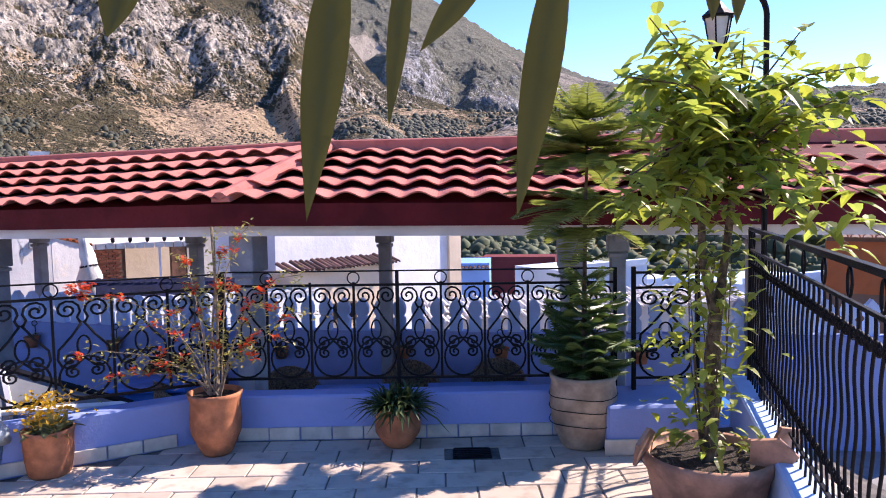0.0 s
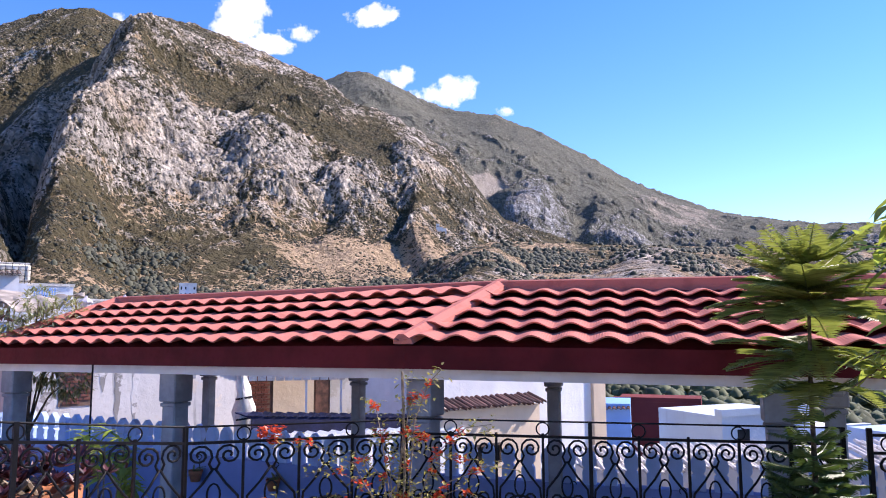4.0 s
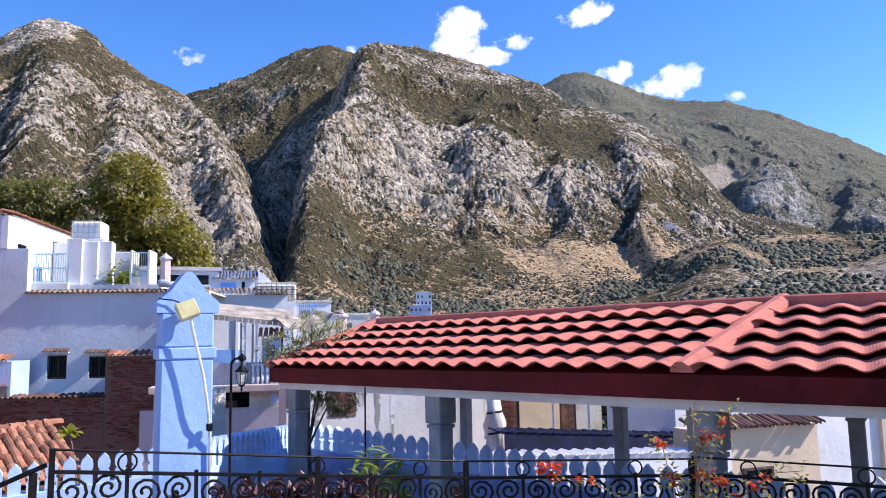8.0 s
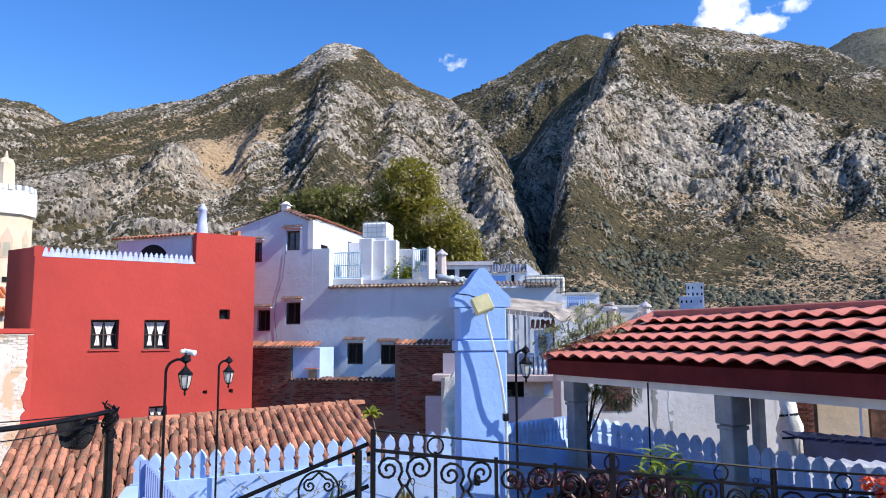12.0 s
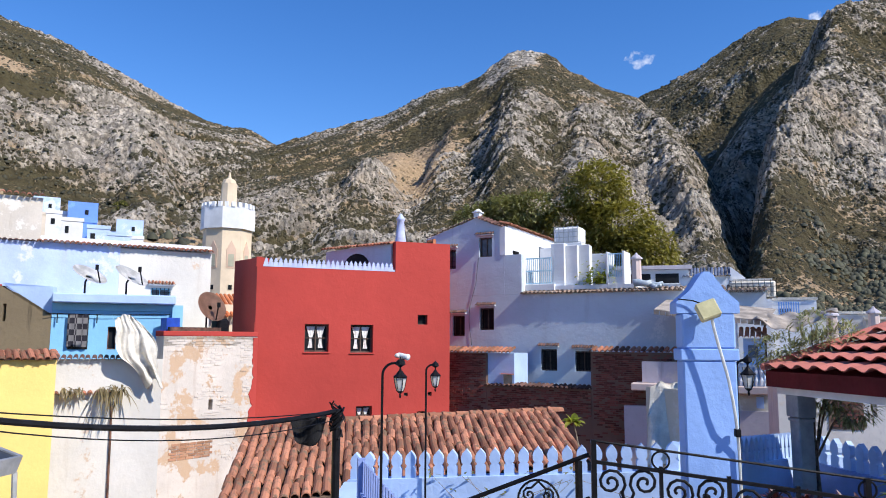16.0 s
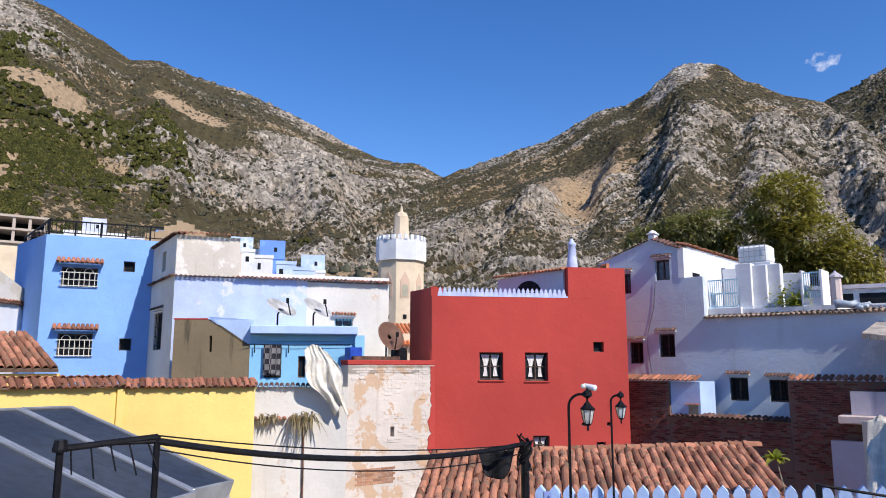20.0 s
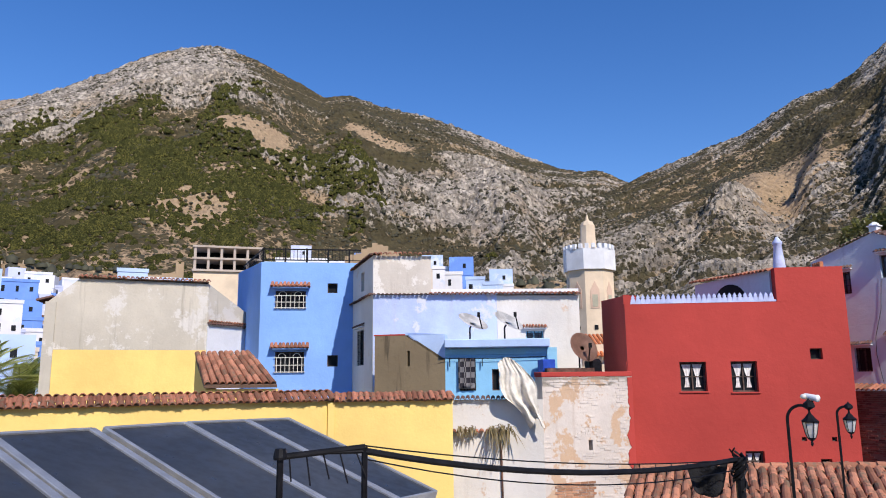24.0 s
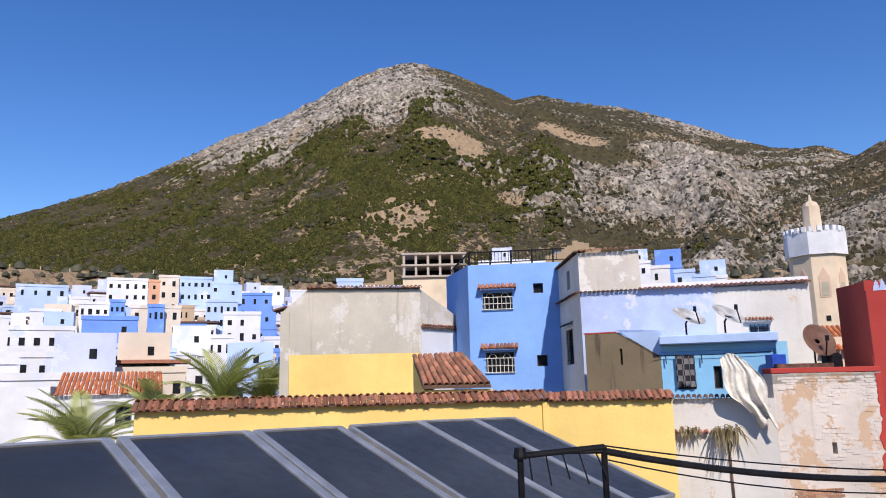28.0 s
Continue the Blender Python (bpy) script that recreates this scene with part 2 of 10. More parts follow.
M["paver"] = n_.done(n_.mix(n_.math("MULTIPLY", n_.ramp(n_.noise(7, 5), 0.45, 0.7), 0.6), n_.mix(n_.random(), (0.45, 0.36, 0.28), (0.63, 0.52, 0.41)), (0.26, 0.20, 0.15)), 0.75, n_.noise(30, 4), 0.3, 0.006)
M["grout"] = plain("dark_joint_mortar", (0.16, 0.14, 0.12), 0.95, 0.2, 10)
M["skirting"] = plain("cream_skirting_tile", (0.58, 0.53, 0.44), 0.5, 0.12, 6)
M["terracotta"] = plain("terracotta", (0.46, 0.17, 0.075), 0.75, 0.18, 9, bump=0.3)
M["terracotta_pale"] = plain("pale_terracotta", (0.50, 0.26, 0.16), 0.8, 0.2, 7, bump=0.35)
M["beige_clay"] = plain("beige_stoneware", (0.42, 0.33, 0.24), 0.7, 0.18, 8, bump=0.3)
M["soil"] = plain("potting_soil", (0.05, 0.035, 0.025), 0.95, 0.3, 30, bump=0.6, dist=0.02)
M["bark"] = plain("grey_brown_bark", (0.17, 0.12, 0.08), 0.9, 0.3, 25, bump=0.7, dist=0.01)


def leaf_mat(name, color, back=1.5, rough=0.45, glow=0.25):
    n = Nodes(name)
    r = n.island()
    c = n.mix(r, tuple(v * 0.55 for v in color), tuple(min(1, v * 1.45) for v in color))
    c = n.mix(n.math("MULTIPLY", n.ramp(n.noise(14, 3), 0.5, 0.75), 0.4), c, tuple(v * 0.5 for v in color))
    m = n.done(c, rough, n.noise(60, 3), 0.2, 0.003)
    tr = n.t.nodes.new("ShaderNodeBsdfTranslucent")
    n.t.links.new(n.mix(0.5, c, (color[0] * 1.6, color[1] * 1.6, color[2] * 0.6)), tr.inputs["Color"])
    ad = n.t.nodes.new("ShaderNodeMixShader")
    ad.inputs[0].default_value = glow
    n.t.links.new(n.b.outputs[0], ad.inputs[1])
    n.t.links.new(tr.outputs[0], ad.inputs[2])
    n.t.links.new(ad.outputs[0], n.out.inputs["Surface"])
    return m


M["lemon_leaf"] = leaf_mat("citrus_leaf", (0.29, 0.35, 0.085), glow=0.6)
M["lime_leaf"] = leaf_mat("young_citrus_leaf", (0.34, 0.37, 0.065), glow=0.5)
M["araucaria_leaf"] = leaf_mat("conifer_needles", (0.10, 0.16, 0.05), glow=0.25)
M["araucaria_top"] = leaf_mat("young_conifer_needles", (0.24, 0.28, 0.08), glow=0.35)
M["dark_leaf"] = leaf_mat("dark_strap_leaf", (0.06, 0.09, 0.03), glow=0.2)
M["olive_leaf"] = leaf_mat("olive_green_leaf", (0.21, 0.21, 0.09), glow=0.35)
M["euca_leaf"] = leaf_mat("hanging_long_leaf", (0.085, 0.09, 0.035), glow=0.3)
M["red_leaf"] = leaf_mat("purple_succulent_leaf", (0.075, 0.018, 0.02), glow=0.15)
M["yellow_flower"] = leaf_mat("yellow_petals", (0.62, 0.36, 0.02), glow=0.3)
M["red_flower"] = leaf_mat("orange_red_petals", (0.62, 0.075, 0.02), glow=0.3)
M["pale_olive"] = leaf_mat("silvery_olive_leaf", (0.30, 0.31, 0.16), glow=0.35)
M["gold_leaf"] = leaf_mat("yellowish_olive_leaf", (0.34, 0.31, 0.09), glow=0.35)
M["dry_leaf"] = leaf_mat("dry_grass", (0.22, 0.17, 0.08), glow=0.2)
M["palm_leaf"] = leaf_mat("palm_frond", (0.40, 0.43, 0.16), glow=0.4)
M["tree_leaf"] = leaf_mat("tree_crown", (0.25, 0.225, 0.055), glow=0.4)
M["stem"] = plain("pale_dry_stem", (0.32, 0.25, 0.17), 0.85, 0.2, 30)
M["basket"] = plain("turquoise_plastic", (0.05, 0.26, 0.30), 0.4, 0.1, 10)
bn = Nodes("thin_white_plastic_bag")
M["bag"] = bn.done(bn.mix(bn.ramp(bn.noise(6, 4), 0.3, 0.7), (0.30, 0.37, 0.42), (0.48, 0.53, 0.57)), 0.35, bn.noise(12, 5, 0.6, None, 1.5), 0.8, 0.03)
M["blue_table"] = plain("bright_blue_table_paint", (0.03, 0.20, 0.62), 0.45, 0.1, 6)
M["rattan"] = plain("woven_rattan", (0.25, 0.165, 0.10), 0.75, 0.35, 60, bump=0.8, dist=0.01)
M["lower_floor"] = plain("grey_terrace_screed", (0.30, 0.29, 0.29), 0.8, 0.2, 2)
M["lamp_glass"] = plain("frosted_lantern_glass", (0.62, 0.60, 0.55), 0.25, 0.08, 10)
M["flood"] = plain("yellowed_floodlight_back", (0.55, 0.50, 0.27), 0.5, 0.1, 10)
M["cable_white"] = plain("off_white_cable_duct", (0.66, 0.66, 0.62), 0.6, 0.1, 10)
M["brick"] = roof_paint("old_red_brick", (0.165, 0.058, 0.043), (0.21, 0.17, 0.13), 0.22, vary=0.5)
M["mortar"] = plaster("crumbling_mud_mortar", (0.185, 0.12, 0.088), stain=(0.10, 0.07, 0.055), amount=0.6, scale=1.5)
M["canvas"] = plain("off_white_canvas", (0.74, 0.69, 0.60), 0.9, 0.12, 5, bump=0.5, dist=0.02)
M["navy"] = plain("navy_awning_canvas", (0.012, 0.016, 0.055), 0.9, 0.2, 4)
M["panel"] = plain("dark_solar_glass", (0.040, 0.042, 0.044), 0.34, 0.15, 1.5, bump=0.03, spec=0.4)
M["alu"] = plain("dull_aluminium", (0.55, 0.55, 0.54), 0.42, 0.08, 8, metal=0.7)
M["rust"] = plain("rust_brown_metal", (0.16, 0.075, 0.05), 0.7, 0.3, 6)
M["dish"] = plain("weathered_white_dish", (0.74, 0.72, 0.68), 0.6, 0.15, 4)
M["blue_plastic"] = plain("blue_plastic", (0.02, 0.07, 0.42), 0.4, 0.1, 8)
M["black_cloth"] = plain("black_cloth", (0.012, 0.012, 0.014), 0.95, 0.3, 12, bump=0.6, dist=0.02)
cn = Nodes("checked_cloth")
chk = cn.t.nodes.new("ShaderNodeTexChecker")
cn.t.links.new(cn.stretch(1, 1, 1), chk.inputs["Vector"])
chk.inputs["Scale"].default_value = 9
chk.inputs["Color1"].default_value, chk.inputs["Color2"].default_value = (0.05, 0.045, 0.06, 1), (0.36, 0.34, 0.34, 1)
M["check"] = cn.done(chk.outputs["Color"], 0.9, cn.noise(30, 3), 0.3, 0.005)
M["white_iron"] = plain("white_window_grille", (0.62, 0.60, 0.54), 0.55, 0.1, 10)
M["curtain"] = plain("white_net_curtain", (0.75, 0.73, 0.70), 0.9, 0.1, 12)
M["blue_grey_pane"] = plain("blue_grey_window_pane", (0.10, 0.13, 0.18), 0.15, 0.2, 3, bump=0.02, spec=0.6)

# ---- building tools ----
def mesh_from(name, verts, faces, mats=(), smooth=False):
    me = bpy.data.meshes.new(name)
    me.from_pydata([tuple(v) for v in verts], [], faces)
    for m in mats:
        me.materials.append(m)
    if smooth:
        me.shade_smooth()
    me.update()
    return me


def part(name, bm, material, parent=None, label="", smooth=False):
    """Links a bmesh as one mesh object under a thing or a part."""
    me = bpy.data.meshes.new(name)
    bm.to_mesh(me)
    bm.free()
    if material:
        me.materials.append(material)
    if smooth:
        me.shade_smooth()
    ob = new(name, me)
    if parent:
        ob.parent = parent
    if label:
        tagged(ob, label)
    return ob


def shared(name, mesh, m, parent):
    """One more object on a mesh that others use too."""
    ob = new(name, mesh)
    ob.parent = parent
    ob.matrix_basis = m
    return ob


def thing(name, label, category, group="", kind="", at=None):
    ob = new(name)
    ob.empty_display_size = 0.1
    if at is not None:
        ob.matrix_basis = at if isinstance(at, Matrix) else Matrix.Translation(at)
    return tagged(ob, label, category, group, kind)


def box(bm, x0, x1, y0, y1, z0, z1, m=None, bevel=0.0):
    vs = [bm.verts.new((x, y, z)) for x in (x0, x1) for y in (y0, y1) for z in (z0, z1)]
    fs = [(0, 1, 3, 2), (4, 6, 7, 5), (0, 4, 5, 1), (2, 3, 7, 6), (0, 2, 6, 4), (1, 5, 7, 3)]
    faces = [bm.faces.new([vs[i] for i in f]) for f in fs]
    if bevel:
        r = bmesh.ops.bevel(bm, geom=list({e for f in faces for e in f.edges}), offset=bevel, segments=1, affect="EDGES")
        vs = list({v for f in r["faces"] for v in f.verts} | {v for v in vs if v.is_valid})
    if m is not None:
        bmesh.ops.transform(bm, matrix=m, verts=vs)
    return vs


def bm_box(x0, x1, y0, y1, z0, z1, m=None, bevel=0.0):
    bm = bmesh.new()
    box(bm, x0, x1, y0, y1, z0, z1, m, bevel)
    return bm


def lathe(bm, profile, steps=20, m=None, wobble=0.0):
    """A body of revolution from (radius, height) pairs."""
    rings = []
    for r, z in profile:
        ring = []
        for k in range(steps):
            a = 2 * math.pi * k / steps
            rr = r * (1 + wobble * math.sin(3 * a + 9 * z))
            ring.append(bm.verts.new((rr * math.cos(a), rr * math.sin(a), z)))
        rings.append(ring)
    for a, b in zip(rings, rings[1:]):
        for k in range(steps):
            bm.faces.new((a[k], a[(k + 1) % steps], b[(k + 1) % steps], b[k]))
    bm.faces.new(rings[-1])
    bm.faces.new(list(reversed(rings[0])))
    if m is not None:
        bmesh.ops.transform(bm, matrix=m, verts=[v for r in rings for v in r])


def tube(bm, pts, r, sides=6, closed=False, taper=None):
    """A round bar along points."""
    pts = [Vector(p) for p in pts]
    n = len(pts)
    rings = []
    side = None
    for i, p in enumerate(pts):
        a = pts[(i - 1) % n] if (i or closed) else p
        b = pts[(i + 1) % n] if (i < n - 1 or closed) else p
        d = (b - a).normalized() if (b - a).length > 1e-9 else Vector((0, 0, 1))
        if side is None:
            side = d.cross(Vector((0.13, 0.31, 1.0))).normalized()
        side = (side - d * side.dot(d)).normalized()
        up = d.cross(side)
        rr = r if taper is None else r + (taper - r) * i / max(1, n - 1)
        rings.append([bm.verts.new(p + (side * math.cos(2 * math.pi * k / sides) + up * math.sin(2 * math.pi * k / sides)) * rr) for k in range(sides)])
    for i in range(n if closed else n - 1):
        a, b = rings[i], rings[(i + 1) % n]
        for k in range(sides):
            bm.faces.new((a[k], a[(k + 1) % sides], b[(k + 1) % sides], b[k]))
    if not closed:
        bm.faces.new(list(reversed(rings[0])))
        bm.faces.new(rings[-1])


def along(p0, p1):
    """Frame of a wall that runs from p0 to p1 in plan: x along it, y to its left, z up."""
    p0, p1 = Vector((*p0[:2], 0)), Vector((*p1[:2], 0))
    d = (p1 - p0).normalized()
    m = Matrix(((d.x, -d.y, 0, p0.x), (d.y, d.x, 0, p0.y), (0, 0, 1, 0), (0, 0, 0, 1)))
    return m, (p1 - p0).length


def wall_bm(p0, p1, z0, z1, thick=0.25, holes=(), top=None):
    """A wall from p0 to p1 (outer face to the right of the way), with openings (u0, u1, v0, v1) through it. top: its height at p1 when it slopes."""
    m, length = along(p0, p1)
    us = sorted({0.0, length, *(u for h in holes for u in h[:2])})
    vs = sorted({z0, z1, *(v for h in holes for v in h[2:])})
    bm = bmesh.new()
    grid = {}

    def vert(i, j, y):
        if (i, j, y) not in grid:
            z = vs[j]
            if top is not None and j == len(vs) - 1:
                z = z1 + (top - z1) * us[i] / length
            grid[i, j, y] = bm.verts.new(m @ Vector((us[i], y, z)))
        return grid[i, j, y]

    full = {(i, j): not any(h[0] - 1e-6 < (us[i] + us[i + 1]) / 2 < h[1] + 1e-6 and h[2] - 1e-6 < (vs[j] + vs[j + 1]) / 2 < h[3] + 1e-6 for h in holes)
            for i in range(len(us) - 1) for j in range(len(vs) - 1)}
    for (i, j), solid in full.items():
        if not solid:
            continue
        bm.faces.new((vert(i, j, 0), vert(i + 1, j, 0), vert(i + 1, j + 1, 0), vert(i, j + 1, 0)))
        bm.faces.new((vert(i, j + 1, thick), vert(i + 1, j + 1, thick), vert(i + 1, j, thick), vert(i, j, thick)))
        for di, dj, a, b in ((-1, 0, (i, j), (i, j + 1)), (1, 0, (i + 1, j + 1), (i + 1, j)), (0, -1, (i + 1, j), (i, j)), (0, 1, (i, j + 1), (i + 1, j + 1))):
            if not full.get((i + di, j + dj), False):
                bm.faces.new((vert(*a, 0), vert(*b, 0), vert(*b, thick), vert(*a, thick)))
    bmesh.ops.recalc_face_normals(bm, faces=bm.faces)
    return bm


def slab_bm(poly, z0, z1):
    """A flat slab on a plan polygon."""
    bm = bmesh.new()
    lo = [bm.verts.new((x, y, z0)) for x, y in poly]
    hi = [bm.verts.new((x, y, z1)) for x, y in poly]
    bm.faces.new(list(reversed(lo)))
    bm.faces.new(hi)
    for i in range(len(poly)):
        j = (i + 1) % len(poly)
        bm.faces.new((lo[i], lo[j], hi[j], hi[i]))
    bmesh.ops.recalc_face_normals(bm, faces=bm.faces)
    return bm


# value noise for the land
def lattice(ix, iy, seed):
    h = (ix.astype(np.int64) * 374761393 + iy.astype(np.int64) * 668265263 + seed * 974634777) & 0x7FFFFFFF
    h = ((h ^ (h >> 13)) * 1274126177) & 0x7FFFFFFF
    return ((h ^ (h >> 16)) & 0xFFFF) / 65535.0


def vnoise(x, y, seed=0):
    ix, iy = np.floor(x), np.floor(y)
    fx, fy = x - ix, y - iy
    ux, uy = fx * fx * fx * (fx * (fx * 6 - 15) + 10), fy * fy * fy * (fy * (fy * 6 - 15) + 10)
    a, b = lattice(ix, iy, seed), lattice(ix + 1, iy, seed)
    c, d = lattice(ix, iy + 1, seed), lattice(ix + 1, iy + 1, seed)
    return (a + (b - a) * ux) * (1 - uy) + (c + (d - c) * ux) * uy


def fbm(x, y, octaves, seed=0, gain=0.5, ridged=False):
    total, amp, norm = 0, 1.0, 0
    for k in range(octaves):
        v = vnoise(x * 2**k + 17.3 * k, y * 2**k - 9.1 * k, seed + k)
        v = 1 - np.abs(2 * v - 1) if ridged else v
        total, norm, amp = total + amp * v, norm + amp, amp * gain
    return total / norm


def to_mesh(name, bm, mat, smooth=False):
    me = bpy.data.meshes.new(name)
    bm.to_mesh(me)
    bm.free()
    if mat:
        me.materials.append(mat)
    if smooth:
        me.shade_smooth()
    return me


# ---- land: mountains, valley and woods ----
def land_material(name, rock, soil, scrub, grass):
    n = Nodes(name)
    a_rock = n.t.nodes.new("ShaderNodeAttribute")
    a_rock.attribute_name = "rock"
    a_veg = n.t.nodes.new("ShaderNodeAttribute")
    a_veg.attribute_name = "veg"
    crack = n.noise(0.05, 8, 0.72, n.stretch(1, 1, 0.8))
    grain = n.noise(0.22, 6, 0.7)
    tint = n.noise(0.012, 4)
    # shade of cracks and block joints is mixed into the rock colour
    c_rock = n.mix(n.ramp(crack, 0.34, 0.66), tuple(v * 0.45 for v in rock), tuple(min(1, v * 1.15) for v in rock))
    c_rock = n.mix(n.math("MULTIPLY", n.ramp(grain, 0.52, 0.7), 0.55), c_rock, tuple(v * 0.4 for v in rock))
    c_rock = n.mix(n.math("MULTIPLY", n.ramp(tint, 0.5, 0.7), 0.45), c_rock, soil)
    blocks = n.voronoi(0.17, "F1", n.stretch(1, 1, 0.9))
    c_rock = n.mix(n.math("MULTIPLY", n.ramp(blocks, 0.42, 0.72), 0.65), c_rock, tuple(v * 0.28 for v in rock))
    c_soil = n.mix(n.ramp(grain, 0.3, 0.7), tuple(v * 0.7 for v in soil), tuple(v * 1.12 for v in soil))
    c = n.mix(n.ramp(n.math("ADD", a_rock.outputs["Fac"], n.math("MULTIPLY", n.math("SUBTRACT", n.math("ADD", n.math("MULTIPLY", grain, 0.5), n.math("MULTIPLY", crack, 0.5)), 0.5), 2.4)), 0.36, 0.64), c_soil, c_rock)
    bushes = n.voronoi(0.16)
    small = n.voronoi(0.36)
    patchy = n.noise(0.03, 5, 0.6)
    thick = n.math("ADD", a_veg.outputs["Fac"], n.math("MULTIPLY", n.math("SUBTRACT", patchy, 0.5), 0.9))
    limit = n.math("MULTIPLY", thick, 0.52)
    spot = n.ramp(n.math("SUBTRACT", limit, n.math("MULTIPLY", bushes, 0.62)), -0.06, 0.06)
    spot2 = n.ramp(n.math("SUBTRACT", limit, n.math("MULTIPLY", small, 0.72)), -0.05, 0.07)
    c = n.mix(n.math("MULTIPLY", n.ramp(thick, 0.35, 0.9), 0.55), c, grass)
    green = n.mix(n.ramp(n.noise(0.09, 3), 0.35, 0.65), scrub, tuple(v * 1.7 for v in scrub))
    c = n.mix(n.math("MULTIPLY", n.math("MAXIMUM", spot, spot2), 0.9), c, green)
    relief = n.math("ADD", n.math("SUBTRACT", crack, n.math("MULTIPLY", blocks, 0.45)), n.math("ADD", n.math("MULTIPLY", grain, 0.4), n.math("MULTIPLY", n.math("MAXIMUM", spot, spot2), 0.25)))
    return n.done(c, 0.95, relief, 1.0, 7.0, spec=0.1)


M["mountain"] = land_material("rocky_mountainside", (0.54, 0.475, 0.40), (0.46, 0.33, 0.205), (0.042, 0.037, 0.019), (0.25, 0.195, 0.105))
# distance haze is put into these paler, greyer slope colours
M["far_mountain"] = land_material("hazed_mountainside", (0.42, 0.41, 0.40), (0.40, 0.34, 0.27), (0.085, 0.085, 0.066), (0.19, 0.175, 0.135))
HOME = (-1.0, 0.0)
LAND = {}


def cells(x, y, seed):
    """Cellular noise: how far inside its block each point lies (0 at the joints, 1 at the middle) and a chance value for each block."""
    ix, iy = np.floor(x), np.floor(y)
    d1, d2, pick = np.full(x.shape, 9.0), np.full(x.shape, 9.0), np.zeros(x.shape)
    for i in (-1, 0, 1):
        for j in (-1, 0, 1):
            cx, cy = ix + i, iy + j
            d = np.hypot(cx + lattice(cx, cy, seed) - x, cy + lattice(cx, cy, seed + 1) - y)
            near = d < d1
            d2 = np.where(near, d1, np.minimum(d2, d))
            pick = np.where(near, lattice(cx, cy, seed + 2), pick)
            d1 = np.where(near, d, d1)
    return np.clip(d2 - d1, 0, 1), pick


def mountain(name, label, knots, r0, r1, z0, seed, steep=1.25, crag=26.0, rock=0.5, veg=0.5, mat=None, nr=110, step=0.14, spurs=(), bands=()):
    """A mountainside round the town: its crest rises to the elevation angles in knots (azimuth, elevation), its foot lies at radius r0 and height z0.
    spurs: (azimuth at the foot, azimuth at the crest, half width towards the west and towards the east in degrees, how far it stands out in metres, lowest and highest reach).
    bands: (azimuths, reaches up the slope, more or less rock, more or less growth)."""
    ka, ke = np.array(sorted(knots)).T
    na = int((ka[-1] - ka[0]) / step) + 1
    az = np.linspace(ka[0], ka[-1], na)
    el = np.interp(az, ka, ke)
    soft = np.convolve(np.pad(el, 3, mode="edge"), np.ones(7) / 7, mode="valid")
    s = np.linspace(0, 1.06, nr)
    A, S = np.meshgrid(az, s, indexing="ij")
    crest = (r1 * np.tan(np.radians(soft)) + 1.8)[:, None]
    scale = r1 / 1250.0
    rr = r0 + (r1 - r0) * S
    x_ = rr * np.radians(A)
    wx = 70 * scale * (fbm(x_ / 160.0, rr / 160.0, 3, seed + 90) - 0.5)
    wy = 70 * scale * (fbm(x_ / 160.0, rr / 160.0, 3, seed + 95) - 0.5)
    bulge = np.zeros_like(A)
    for a_foot, a_top, west, east, out, lo, hi in spurs:
        mid = a_foot + (a_top - a_foot) * np.clip(S, 0, 1)
        off = A - mid + 3.4 * (fbm(rr / 90.0, A / 5.0, 5, seed + 60) - 0.5)
        wide = np.clip(np.where(off > 0, off / west, -off / east), 0, 1)
        bulge += out * (0.5 + 0.5 * np.cos(np.pi * wide)) * np.clip((S - lo) * 3.5, 0, 1) * np.clip((hi - S) * 3.5, 0, 1)
    big = fbm((x_ + wx) / 210.0, (rr + wy) / 210.0, 3, seed) - 0.5
    cliff = np.clip(1 - np.abs(S - 0.45) / 0.28, 0, 1)
    slant = (x_ + wx) * 0.8 + (rr + wy) * 0.6
    across = (rr + wy) * 0.8 - (x_ + wx) * 0.6
    ridg = fbm(slant / 70.0, across / 130.0, 5, seed + 11, 0.55, ridged=True) - 0.55
    fine = fbm((x_ + wx * 0.5) / 24.0, (rr + wy * 0.5) / 34.0, 4, seed + 23, 0.55, ridged=True) - 0.5
    micro = fbm(x_ / 6.0, rr / 8.0, 3, seed + 31, 0.6) - 0.5
    lift = np.where(S <= 1, np.clip(S, 0, 1) ** steep, 1 - (S - 1) * 2.4)
    keep = np.clip((1.0 - S) * 5.0, 0.12, 1.0) * np.clip((S - 0.04) * 5.0, 0.10, 1.0)
    rocky = np.clip(rock - 0.14 + 0.26 * cliff + 0.9 * big + 0.75 * ridg + 0.7 * fine, 0, 1)
    vegf = veg + 0.7 * (fbm((x_ + wx) / 55.0, (rr + wy) / 55.0, 4, seed + 40) - 0.5)
    for a0, a1, s0, s1, dr, dv in bands:
        ragged = 0.9 * (fbm(x_ / 40.0, rr / 40.0, 4, seed + 71) - 0.5)
        w = np.clip(1 - np.abs(A - (a0 + a1) / 2) / ((a1 - a0) / 2), 0, 1) * np.clip(1 - np.abs(S - (s0 + s1) / 2) / ((s1 - s0) / 2), 0, 1)
        w = np.clip(w * 3 + ragged * (w > 0), 0, 1)
        rocky, vegf = np.clip(rocky + dr * w, 0, 1), vegf + dv * w
    bare = np.clip((rocky - 0.30) * 2.2, 0, 1)
    in1, pick1 = cells((x_ + 0.6 * wx + 8 * micro) / 30.0, (rr + 0.6 * wy) / 42.0, seed + 120)
    in2, pick2 = cells((x_ + 5 * micro) / 12.0, (rr + 5 * micro) / 17.0, seed + 130)
    in3, pick3 = cells(x_ / 5.6, rr / 8.0, seed + 140)
